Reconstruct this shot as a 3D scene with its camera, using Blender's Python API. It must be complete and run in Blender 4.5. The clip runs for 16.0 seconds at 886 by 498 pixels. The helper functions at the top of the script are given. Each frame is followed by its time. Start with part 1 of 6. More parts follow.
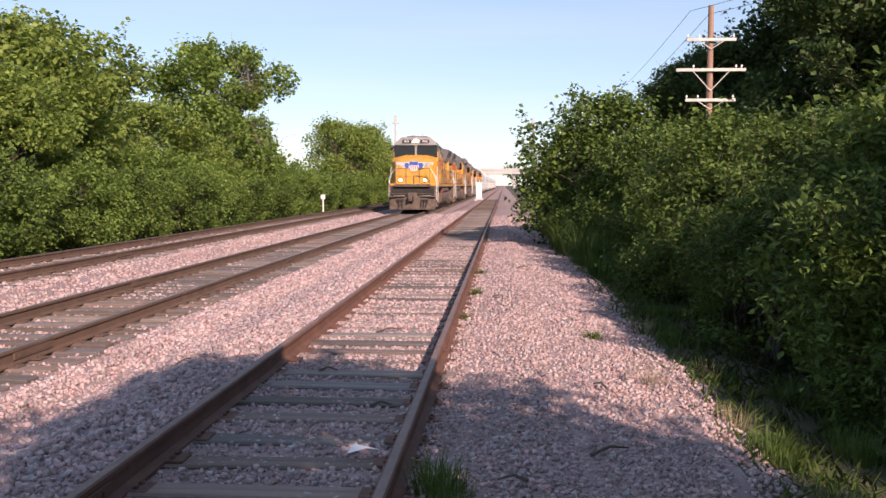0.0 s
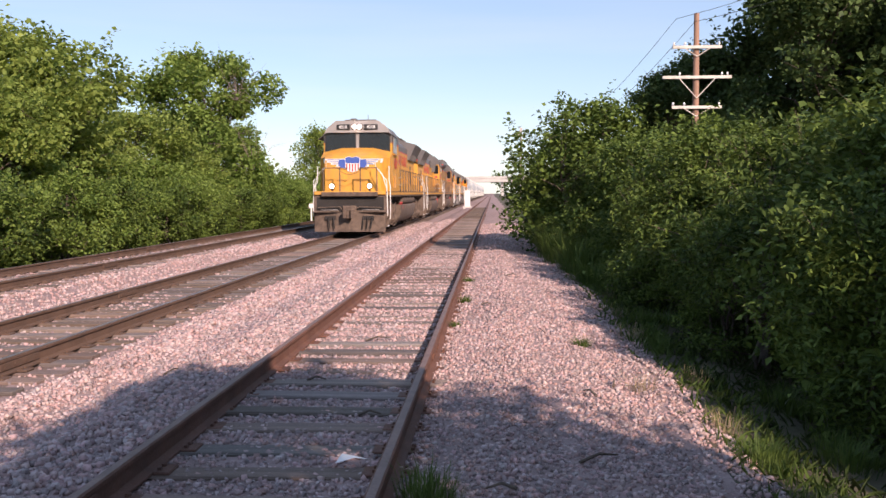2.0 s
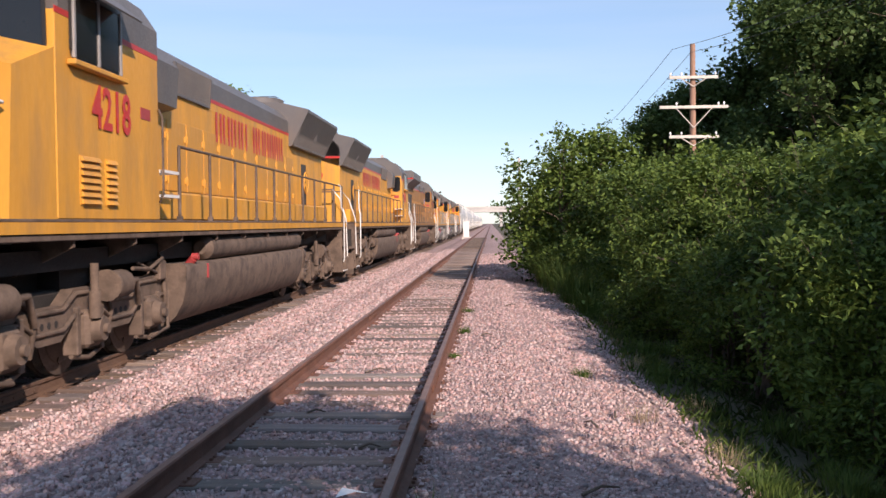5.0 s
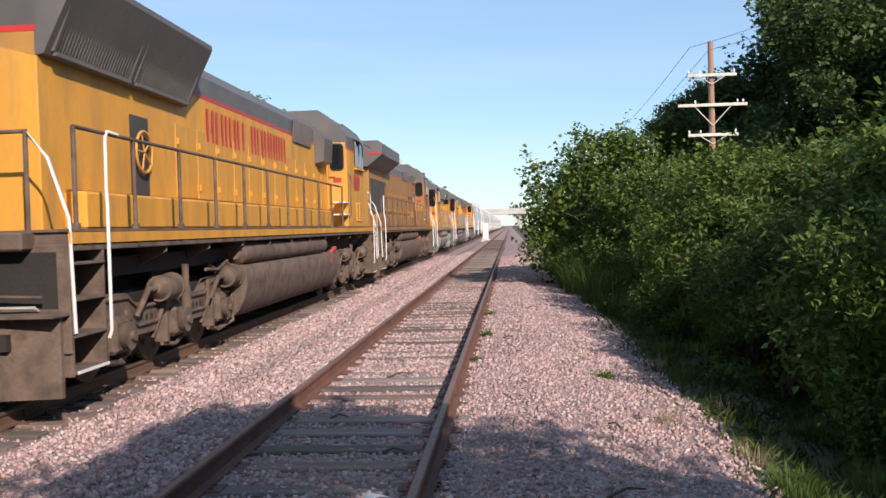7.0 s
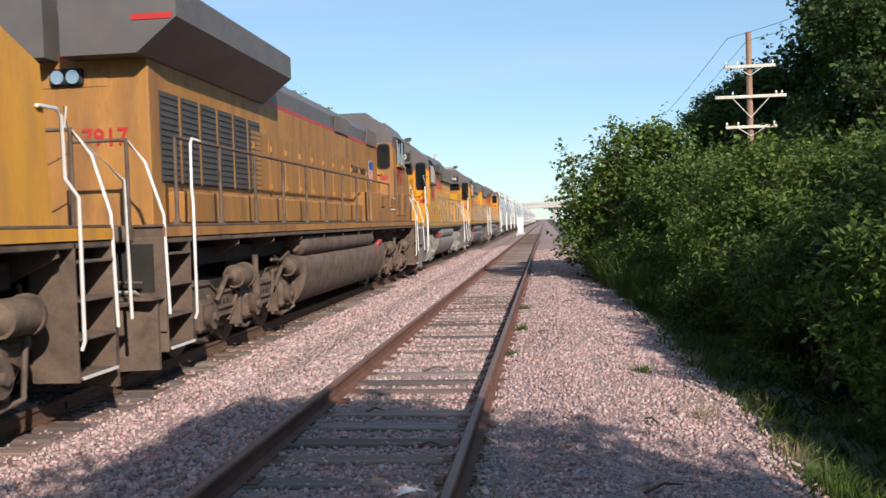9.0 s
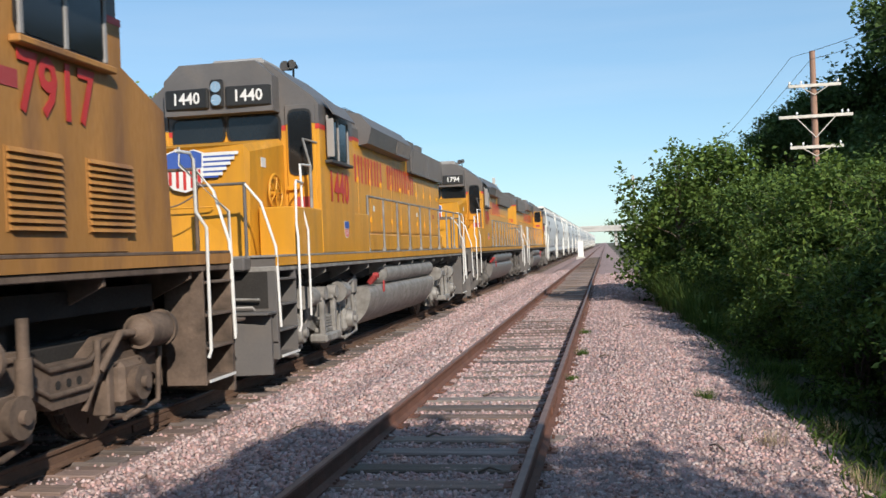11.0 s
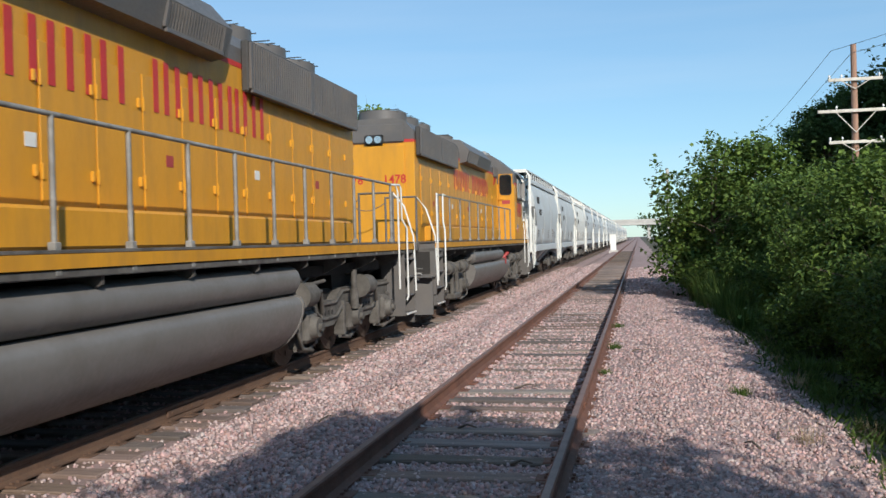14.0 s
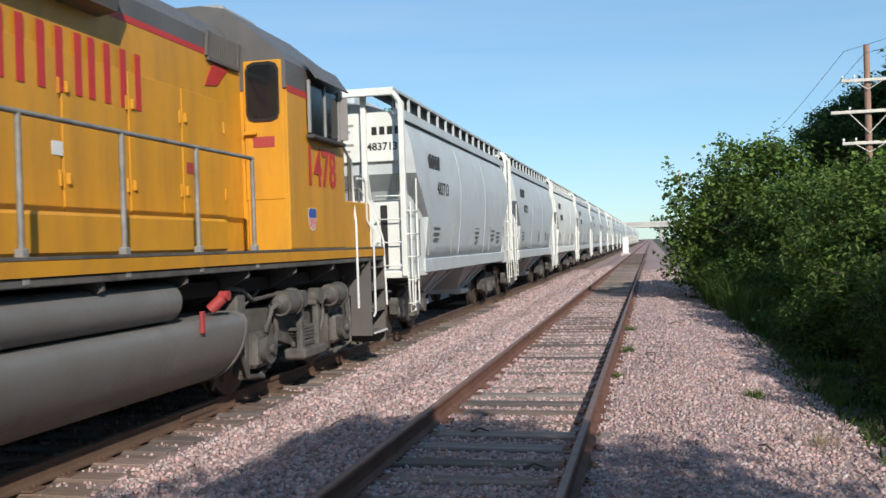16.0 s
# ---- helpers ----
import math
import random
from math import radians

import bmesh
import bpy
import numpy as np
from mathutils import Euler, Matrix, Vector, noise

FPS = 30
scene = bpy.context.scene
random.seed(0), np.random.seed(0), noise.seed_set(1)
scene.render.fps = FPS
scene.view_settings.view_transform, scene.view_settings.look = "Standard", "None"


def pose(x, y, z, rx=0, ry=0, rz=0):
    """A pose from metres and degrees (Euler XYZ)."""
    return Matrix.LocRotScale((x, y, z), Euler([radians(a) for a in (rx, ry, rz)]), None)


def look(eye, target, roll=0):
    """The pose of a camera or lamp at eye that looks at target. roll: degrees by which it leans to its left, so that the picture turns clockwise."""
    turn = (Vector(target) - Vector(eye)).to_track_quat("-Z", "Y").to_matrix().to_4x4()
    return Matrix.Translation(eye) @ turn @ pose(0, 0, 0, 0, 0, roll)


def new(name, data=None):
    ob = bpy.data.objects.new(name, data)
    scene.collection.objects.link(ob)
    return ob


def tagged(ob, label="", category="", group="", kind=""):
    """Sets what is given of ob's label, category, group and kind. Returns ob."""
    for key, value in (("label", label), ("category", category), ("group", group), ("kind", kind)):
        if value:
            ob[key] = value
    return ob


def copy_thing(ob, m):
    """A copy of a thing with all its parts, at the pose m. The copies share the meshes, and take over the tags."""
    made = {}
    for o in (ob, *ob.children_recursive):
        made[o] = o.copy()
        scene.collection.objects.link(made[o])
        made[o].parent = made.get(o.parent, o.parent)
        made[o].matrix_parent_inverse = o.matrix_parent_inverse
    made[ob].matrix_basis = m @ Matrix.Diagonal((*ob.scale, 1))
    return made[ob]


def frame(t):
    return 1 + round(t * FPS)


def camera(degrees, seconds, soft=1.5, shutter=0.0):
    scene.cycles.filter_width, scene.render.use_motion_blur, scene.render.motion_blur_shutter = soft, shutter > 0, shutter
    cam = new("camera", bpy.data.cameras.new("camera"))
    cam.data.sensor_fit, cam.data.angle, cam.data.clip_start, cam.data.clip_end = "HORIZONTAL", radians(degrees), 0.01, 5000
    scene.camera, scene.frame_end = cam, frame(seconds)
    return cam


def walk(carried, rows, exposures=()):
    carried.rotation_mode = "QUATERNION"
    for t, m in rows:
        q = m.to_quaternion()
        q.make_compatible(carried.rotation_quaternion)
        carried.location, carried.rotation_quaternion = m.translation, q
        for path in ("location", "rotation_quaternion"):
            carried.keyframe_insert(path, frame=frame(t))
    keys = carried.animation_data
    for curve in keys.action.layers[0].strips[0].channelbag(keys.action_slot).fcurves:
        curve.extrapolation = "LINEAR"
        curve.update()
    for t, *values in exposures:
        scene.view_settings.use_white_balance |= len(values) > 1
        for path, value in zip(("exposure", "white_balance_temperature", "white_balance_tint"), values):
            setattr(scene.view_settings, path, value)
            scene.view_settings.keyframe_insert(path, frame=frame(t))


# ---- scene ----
from functools import lru_cache

cam = camera(51.1, 16.0, soft=1.5, shutter=0.08)
PATH = [
    (0, (1.362, 0.001, 1.526), (0.71, 9.956, 0.839), 0.06),
    (0.5, (1.365, 0.009, 1.526), (0.733, 9.964, 0.81), -0.37),
    (1, (1.364, -0.0, 1.528), (0.729, 9.953, 0.799), -0.82),
    (1.5, (1.366, -0.003, 1.527), (0.76, 9.957, 0.864), 0.24),
    (2, (1.369, 0.01, 1.525), (0.838, 9.978, 0.926), -0.28),
    (2.5, (1.366, 0.001, 1.53), (0.885, 9.974, 0.98), 0.36),
    (3, (1.368, 0.012, 1.527), (0.912, 9.989, 1.029), -0.55),
    (3.5, (1.363, 0.011, 1.53), (0.906, 9.989, 1.063), -0.25),
    (4, (1.364, 0.013, 1.53), (0.898, 9.993, 1.121), -0.19),
    (6.5, (1.366, 0.014, 1.539), (0.715, 9.992, 1.382), -1.64),
    (7, (1.358, 0.015, 1.537), (0.628, 9.985, 1.3), -1.61),
    (7.5, (1.359, 0.02, 1.538), (0.493, 9.977, 1.262), -1.92),
    (8, (1.351, 0.005, 1.543), (0.387, 9.954, 1.243), -1.86),
    (10.5, (1.365, 0.008, 1.538), (-0.155, 9.889, 1.372), -2.05),
    (11, (1.364, 0.003, 1.541), (-0.367, 9.852, 1.539), -2.25),
    (11.5, (1.361, 0.007, 1.537), (-0.462, 9.839, 1.561), -3.00),
    (12, (1.356, 0.004, 1.538), (-0.528, 9.825, 1.57), -2.94),
    (12.5, (1.354, 0.012, 1.536), (-0.554, 9.828, 1.541), -2.17),
    (13, (1.35, 0.014, 1.537), (-0.589, 9.824, 1.51), -1.55),
    (13.5, (1.346, 0.022, 1.54), (-0.658, 9.819, 1.48), -1.55),
    (14, (1.335, 0.022, 1.538), (-0.732, 9.806, 1.456), -1.51),
    (14.5, (1.346, 0.01, 1.538), (-0.78, 9.781, 1.482), -2.07),
    (15, (1.347, -0.004, 1.543), (-0.798, 9.763, 1.498), -1.36),
    (15.5, (1.346, 0.015, 1.543), (-0.811, 9.779, 1.498), -0.93),
    (16, (1.341, 0.006, 1.544), (-0.852, 9.762, 1.501), -1.79),
]
# the camera's own exposure and white balance drift a little as the bright train fills the picture
EXPOSURES = [(0, 0.44, 7650, 34), (4, 0.43, 7450, 31), (7, 0.33, 7000, 21), (10.5, 0.22, 6800, 13), (12, 0.13, 6500, 10), (16, 0.11, 6450, 9)]
walk(cam, [(t, look(eye, target, roll)) for t, eye, target, roll in PATH], EXPOSURES)

# ---- world, sun, exposure ----
SUN = Vector((0.43, -0.76, 0.49)).normalized()  # towards the sun: low, behind the viewer and to the right
world = bpy.data.worlds.new("sky")
scene.world = world
world.use_nodes = True
wn = world.node_tree
sky = wn.nodes.new("ShaderNodeTexSky")
sky.sky_type = "NISHITA"
sky.sun_disc = False
sky.sun_elevation = math.asin(SUN.z)
sky.sun_rotation = math.atan2(SUN.x, SUN.y)
sky.air_density, sky.dust_density, sky.ozone_density = 1.0, 0.1, 1.5
wn.nodes["Background"].inputs[1].default_value = 0.106
# thin cirrus streaks across the blue
tc = wn.nodes.new("ShaderNodeTexCoord")
mp = wn.nodes.new("ShaderNodeMapping")
mp.inputs["Rotation"].default_value = (0.0, 0.12, 0.35)
mp.inputs["Scale"].default_value = (1.2, 1.2, 14.0)
nz = wn.nodes.new("ShaderNodeTexNoise")
nz.inputs["Scale"].default_value, nz.inputs["Detail"].default_value = 1.3, 6.0
rp = wn.nodes.new("ShaderNodeValToRGB")
rp.color_ramp.elements[0].position, rp.color_ramp.elements[1].position = 0.5, 0.85
rp.color_ramp.elements[1].color = (0.14, 0.14, 0.14, 1)
mx = wn.nodes.new("ShaderNodeMix")
mx.data_type = "RGBA"
mx.inputs["B"].default_value = (7.5, 8.0, 8.6, 1)
wn.links.new(tc.outputs["Generated"], mp.inputs["Vector"])
wn.links.new(mp.outputs["Vector"], nz.inputs["Vector"])
wn.links.new(nz.outputs["Fac"], rp.inputs["Fac"])
wn.links.new(rp.outputs["Color"], mx.inputs["Factor"])
tint = wn.nodes.new("ShaderNodeMix")
tint.data_type, tint.blend_type = "RGBA", "MULTIPLY"
tint.inputs["Factor"].default_value, tint.inputs["B"].default_value = 1.0, (0.72, 0.93, 1.10, 1)
wn.links.new(sky.outputs["Color"], tint.inputs["A"])
even = wn.nodes.new("ShaderNodeMix")
even.data_type = "RGBA"
even.inputs["Factor"].default_value, even.inputs["B"].default_value = 0.33, (3.6, 6.2, 8.3, 1)
wn.links.new(tint.outputs["Result"], even.inputs["A"])
wn.links.new(even.outputs["Result"], mx.inputs["A"])
wn.links.new(mx.outputs["Result"], wn.nodes["Background"].inputs["Color"])

lamp = bpy.data.lights.new("sun", "SUN")
lamp.energy, lamp.angle, lamp.color = 4.6, radians(0.53), (1.0, 0.93, 0.82)
sun = new("sun", lamp)
sun.matrix_world = look(SUN * 60, (0, 0, 0))

# ---- mesh tools ----
class MB:
    """A small mesh builder: collects corners and faces."""

    def __init__(self):
        self.v, self.f, self.s = [], [], []

    def raw(self, verts, faces, smooth=False):
        n = len(self.v)
        self.v += [tuple(p) for p in verts]
        self.f += [tuple(i + n for i in q) for q in faces]
        self.s += [smooth] * len(faces)
        return self

    def box(self, x0, x1, y0, y1, z0, z1, b=0.0):
        """A box; with b its edges are chamfered."""
        if b <= 0:
            vs = [(x, y, z) for z in (z0, z1) for y in (y0, y1) for x in (x0, x1)]
            return self.raw(vs, [(0, 2, 3, 1), (4, 5, 7, 6), (0, 1, 5, 4), (2, 6, 7, 3), (0, 4, 6, 2), (1, 3, 7, 5)])
        lo, hi, vs = (x0, y0, z0), (x1, y1, z1), []
        idx = {}
        for c in range(8):
            s = [(c >> k) & 1 for k in range(3)]
            for ax in range(3):
                idx[c, ax] = len(vs)
                vs.append([(hi[k] if s[k] else lo[k]) if k == ax else (hi[k] - b if s[k] else lo[k] + b) for k in range(3)])
        fs = []
        for ax in range(3):
            a, c = [k for k in range(3) if k != ax]
            for s in (0, 1):
                q = [(s << ax) | (i << a) | (j << c) for i, j in ((0, 0), (1, 0), (1, 1), (0, 1))]
                q = [idx[k, ax] for k in q]
                fs.append(q if (s == 1) == (ax != 1) else q[::-1])
        for ax in range(3):
            a, c = [k for k in range(3) if k != ax]
            for i in (0, 1):
                for j in (0, 1):
                    p, q = (i << a) | (j << c), (1 << ax) | (i << a) | (j << c)
                    fs.append([idx[p, a], idx[q, a], idx[q, c], idx[p, c]])
        for c in range(8):
            fs.append([idx[c, 0], idx[c, 1], idx[c, 2]])
        return self.raw(vs, fs)

    def prism(self, prof, a, b, axis="y", smooth=False, caps=True):
        """A profile extruded from a to b. axis y: profile (x, z); x: (y, z); z: (x, y)."""
        put = {"y": lambda p, t: (p[0], t, p[1]), "x": lambda p, t: (t, p[0], p[1]), "z": lambda p, t: (p[0], p[1], t)}[axis]
        n = len(prof)
        vs = [put(p, a) for p in prof] + [put(p, b) for p in prof]
        self.raw(vs, [(i, (i + 1) % n, n + (i + 1) % n, n + i) for i in range(n)], smooth)
        if caps:
            self.raw(vs, [tuple(range(n))[::-1], tuple(range(n, 2 * n))])
        return self

    def cyl(self, c, r, h, axis="z", n=16, r2=None, smooth=True):
        """A cylinder or cone from c along the axis for h."""
        r2 = r if r2 is None else r2
        ring = [(math.cos(2 * math.pi * i / n), math.sin(2 * math.pi * i / n)) for i in range(n)]
        put = {"z": lambda u, w, t: (c[0] + u, c[1] + w, c[2] + t), "y": lambda u, w, t: (c[0] + u, c[1] + t, c[2] + w), "x": lambda u, w, t: (c[0] + t, c[1] + u, c[2] + w)}[axis]
        vs = [put(u * r, w * r, 0) for u, w in ring] + [put(u * r2, w * r2, h) for u, w in ring]
        self.raw(vs, [(i, (i + 1) % n, n + (i + 1) % n, n + i) for i in range(n)], smooth)
        return self.raw(vs, [tuple(range(n))[::-1], tuple(range(n, 2 * n))])

    def tube(self, pts, r, n=6, ends=True):
        """A round bar along points; r is one radius or one for each point."""
        pts = [Vector(p) for p in pts]
        rs = r if isinstance(r, (list, tuple)) else [r] * len(pts)
        vs, fs = [], []
        for i, p in enumerate(pts):
            d = (pts[min(i + 1, len(pts) - 1)] - pts[max(i - 1, 0)]).normalized()
            u = d.cross(Vector((0.31, 0.17, 0.93)) if abs(d.z) < 0.9 else Vector((1, 0, 0))).normalized()
            w = d.cross(u)
            vs += [p + (u * math.cos(2 * math.pi * k / n) + w * math.sin(2 * math.pi * k / n)) * rs[i] for k in range(n)]
        for i in range(len(pts) - 1):
            fs += [(i * n + k, i * n + (k + 1) % n, (i + 1) * n + (k + 1) % n, (i + 1) * n + k) for k in range(n)]
        self.raw(vs, fs, True)
        if ends:
            self.raw(vs, [tuple(range(n))[::-1], tuple(range(len(vs) - n, len(vs)))])
        return self

    def mesh(self, name, mats):
        me = bpy.data.meshes.new(name)
        me.from_pydata(self.v, [], self.f)
        me.polygons.foreach_set("use_smooth", self.s)
        for m in mats if isinstance(mats, (list, tuple)) else [mats]:
            me.materials.append(m)
        bm = bmesh.new()
        bm.from_mesh(me)
        bmesh.ops.recalc_face_normals(bm, faces=bm.faces)
        bm.to_mesh(me)
        bm.free()
        return me


def part(name, mb, mat, parent=None, label=""):
    """One mesh object, under a thing or a part."""
    ob = new(name, mb.mesh(name, mat) if isinstance(mb, MB) else mb)
    if parent:
        ob.parent = parent
    return tagged(ob, label)


def big_mesh(name, verts, tris, mat, k=3):
    """A mesh from arrays of corners and of faces with k corners each."""
    me = bpy.data.meshes.new(name)
    n, m = len(verts), len(tris)
    me.vertices.add(n)
    me.vertices.foreach_set("co", np.asarray(verts, np.float32).ravel())
    me.loops.add(m * k)
    me.loops.foreach_set("vertex_index", np.asarray(tris, np.int32).ravel())
    me.polygons.add(m)
    me.polygons.foreach_set("loop_start", np.arange(0, m * k, k, dtype=np.int32))
    me.polygons.foreach_set("loop_total", np.full(m, k, np.int32))
    me.update(calc_edges=True)
    me.materials.append(mat)
    return me


# ---- materials ----
def material(name, base, rough=0.6, metal=0.0, spread=0.25, scale=3.0, fine=40.0, dirt=None, dirt_amount=0.35, bump=0.0, bump_scale=60.0, piece="", stretch=None):
    """Colour with two scales of variation, a dirt colour in patches, and fine relief.
    piece: 'object' or 'island' adds a change from piece to piece."""
    m = bpy.data.materials.new(name)
    m.use_nodes = True
    t = m.node_tree
    N, L = t.nodes, t.links
    bs = N["Principled BSDF"]
    bs.inputs["Roughness"].default_value, bs.inputs["Metallic"].default_value = rough, metal
    co = N.new("ShaderNodeTexCoord")
    src = co.outputs["Object"]
    if stretch:
        mp = N.new("ShaderNodeMapping")
        mp.inputs["Scale"].default_value = stretch
        L.new(src, mp.inputs["Vector"])
        src = mp.outputs["Vector"]

    def noise_node(sc, detail=4.0):
        n = N.new("ShaderNodeTexNoise")
        n.inputs["Scale"].default_value, n.inputs["Detail"].default_value = sc, detail
        L.new(src, n.inputs["Vector"])
        return n

    def mixer(fac, a, b, blend="MIX"):
        x = N.new("ShaderNodeMix")
        x.data_type, x.blend_type = "RGBA", blend
        for key, val in (("Factor", fac), ("A", a), ("B", b)):
            if isinstance(val, bpy.types.NodeSocket):
                L.new(val, x.inputs[key])
            elif key == "Factor":
                x.inputs[key].default_value = val
            else:
                x.inputs[key].default_value = (*val, 1)
        return x.outputs["Result"]

    def ramp(sock, a, b, lo=0.0, hi=1.0):
        r = N.new("ShaderNodeMapRange")
        for i, val in zip((1, 2, 3, 4), (a, b, lo, hi)):
            r.inputs[i].default_value = val
        L.new(sock, r.inputs[0])
        return r.outputs[0]

    big, small = noise_node(scale), noise_node(fine)
    dark, light = [c * (1 - spread) for c in base], [min(1, c * (1 + spread)) for c in base]
    col = mixer(ramp(big.outputs["Fac"], 0.3, 0.7), dark, light)
    col = mixer(ramp(small.outputs["Fac"], 0.25, 0.75, 0, 0.6), col, [c * (1 - spread * 0.9) for c in base])
    if piece:
        if piece == "object":
            rnd = N.new("ShaderNodeObjectInfo").outputs["Random"]
        else:
            rnd = N.new("ShaderNodeNewGeometry").outputs["Random Per Island"]
        hs = N.new("ShaderNodeHueSaturation")
        L.new(col, hs.inputs["Color"])
        L.new(ramp(rnd, 0, 1, 0.62, 1.4), hs.inputs["Value"])
        mul = N.new("ShaderNodeMath")
        mul.operation = "FRACT"
        m2 = N.new("ShaderNodeMath")
        m2.operation, m2.inputs[1].default_value = "MULTIPLY", 7.31
        L.new(rnd, m2.inputs[0])
        L.new(m2.outputs[0], mul.inputs[0])
        L.new(ramp(mul.outputs[0], 0, 1, 0.485, 0.515), hs.inputs["Hue"])
        m3 = N.new("ShaderNodeMath")
        m3.operation, m3.inputs[1].default_value = "MULTIPLY", 3.77
        m4 = N.new("ShaderNodeMath")
        m4.operation = "FRACT"
        L.new(rnd, m3.inputs[0])
        L.new(m3.outputs[0], m4.inputs[0])
        L.new(ramp(m4.outputs[0], 0, 1, 0.55, 1.25), hs.inputs["Saturation"])
        col = hs.outputs["Color"]
    if dirt:
        d = noise_node(scale * 2.3, 8.0)
        col = mixer(ramp(d.outputs["Fac"], 0.45, 0.75, 0, dirt_amount), col, dirt)
    L.new(col, bs.inputs["Base Color"])
    L.new(ramp(small.outputs["Fac"], 0.2, 0.8, max(0.05, rough - 0.12), min(1, rough + 0.12)), bs.inputs["Roughness"])
    if bump:
        n = noise_node(bump_scale, 6.0)
        b = N.new("ShaderNodeBump")
        b.inputs["Strength"].default_value, b.inputs["Distance"].default_value = bump, 0.02
        L.new(n.outputs["Fac"], b.inputs["Height"])
        L.new(b.outputs["Normal"], bs.inputs["Normal"])
    return m


def leaf_material(name, base, tip, through_light=0.35):
    """Leaves: a mix of two greens from leaf to leaf, with light shining through."""
    m = bpy.data.materials.new(name)
    m.use_nodes = True
    t = m.node_tree
    N, L = t.nodes, t.links
    bs = N["Principled BSDF"]
    bs.inputs["Roughness"].default_value, bs.inputs["Specular IOR Level"].default_value = 0.62, 0.25
    geo = N.new("ShaderNodeNewGeometry")
    co = N.new("ShaderNodeTexCoord")
    nz = N.new("ShaderNodeTexNoise")
    nz.inputs["Scale"].default_value = 0.55
    L.new(co.outputs["Object"], nz.inputs["Vector"])
    add = N.new("ShaderNodeMath")
    add.operation, add.use_clamp = "MULTIPLY_ADD", True
    add.inputs[1].default_value, add.inputs[2].default_value = 0.55, -0.05
    L.new(geo.outputs["Random Per Island"], add.inputs[0])
    sm = N.new("ShaderNodeMath")
    sm.operation, sm.use_clamp = "ADD", True
    mr = N.new("ShaderNodeMapRange")
    for i, val in zip((1, 2, 3, 4), (0.35, 0.7, 0, 0.5)):
        mr.inputs[i].default_value = val
    L.new(nz.outputs["Fac"], mr.inputs[0])
    L.new(add.outputs[0], sm.inputs[0])
    L.new(mr.outputs[0], sm.inputs[1])
    mx = N.new("ShaderNodeMix")
    mx.data_type = "RGBA"
    mx.inputs["A"].default_value, mx.inputs["B"].default_value = (*base, 1), (*tip, 1)
    L.new(sm.outputs[0], mx.inputs["Factor"])
    L.new(mx.outputs["Result"], bs.inputs["Base Color"])
    tr = N.new("ShaderNodeBsdfTranslucent")
    hs = N.new("ShaderNodeHueSaturation")
    hs.inputs["Value"].default_value, hs.inputs["Hue"].default_value = 1.3, 0.485
    L.new(mx.outputs["Result"], hs.inputs["Color"])
    L.new(hs.outputs["Color"], tr.inputs["Color"])
    ms = N.new("ShaderNodeMixShader")
    ms.inputs[0].default_value = through_light
    L.new(bs.outputs[0], ms.inputs[1])
    L.new(tr.outputs[0], ms.inputs[2])
    L.new(ms.outputs[0], N["Material Output"].inputs["Surface"])
    return m


BALLAST = material("ballast", (0.34, 0.24, 0.228), 0.95, spread=0.3, scale=1.1, fine=26.0, dirt=(0.20, 0.155, 0.14), dirt_amount=0.55, bump=1.0, bump_scale=34.0)
FOULED = material("fouled_ballast", (0.21, 0.145, 0.12), 0.95, spread=0.35, scale=1.6, fine=30.0, dirt=(0.11, 0.07, 0.055), dirt_amount=0.6, bump=1.0, bump_scale=38.0)
STONE = material("ballast_stone", (0.43, 0.295, 0.28), 0.9, spread=0.15, scale=4, fine=60, piece="island", bump=0.3)
SOIL = material("soil", (0.085, 0.07, 0.045), 0.95, spread=0.4, scale=0.7, fine=14, dirt=(0.07, 0.09, 0.03), dirt_amount=0.6, bump=0.8, bump_scale=20)
TIE = material("old_tie", (0.21, 0.155, 0.13), 0.9, spread=0.35, scale=2.0, fine=18, piece="object", bump=0.8, bump_scale=14, stretch=(0.4, 6, 6))
TIE_FAR = material("old_tie_row", (0.13, 0.095, 0.075), 0.9, spread=0.35, scale=2.0, fine=18, piece="island", bump=0.6, bump_scale=20)
RUST = material("rusty_rail", (0.17, 0.075, 0.05), 0.8, spread=0.3, scale=3, fine=50, dirt=(0.09, 0.05, 0.04), dirt_amount=0.6, bump=0.4, bump_scale=90)
RAIL_BROWN = material("brown_rail", (0.13, 0.075, 0.05), 0.75, spread=0.25, scale=3, fine=50, dirt=(0.07, 0.05, 0.04), dirt_amount=0.5, bump=0.3, bump_scale=90)
RAIL_TOP = material("worn_rail_head", (0.30, 0.27, 0.26), 0.38, metal=0.8, spread=0.15, scale=6, fine=50)
RAIL_TOP_OLD = material("dull_rail_head", (0.22, 0.14, 0.115), 0.6, metal=0.3, spread=0.25, scale=6, fine=50)
BARK = material("bark", (0.12, 0.09, 0.07), 0.9, spread=0.35, scale=5, fine=40, bump=0.8, bump_scale=30)
DEADWOOD = material("dead_twigs", (0.26, 0.20, 0.18), 0.9, spread=0.3, scale=4, fine=30)
LEAF_BUSH = leaf_material("bush_leaf", (0.016, 0.042, 0.008), (0.18, 0.27, 0.055), 0.22)
LEAF_LIGHT = leaf_material("light_leaf", (0.10, 0.165, 0.03), (0.32, 0.40, 0.10))
LEAF_HEDGE = leaf_material("hedge_leaf", (0.08, 0.15, 0.028), (0.26, 0.36, 0.085))
LEAF_DARK = leaf_material("dark_leaf", (0.026, 0.058, 0.016), (0.105, 0.165, 0.05), 0.24)
GRASS = leaf_material("grass", (0.04, 0.085, 0.016), (0.14, 0.20, 0.048), 0.28)
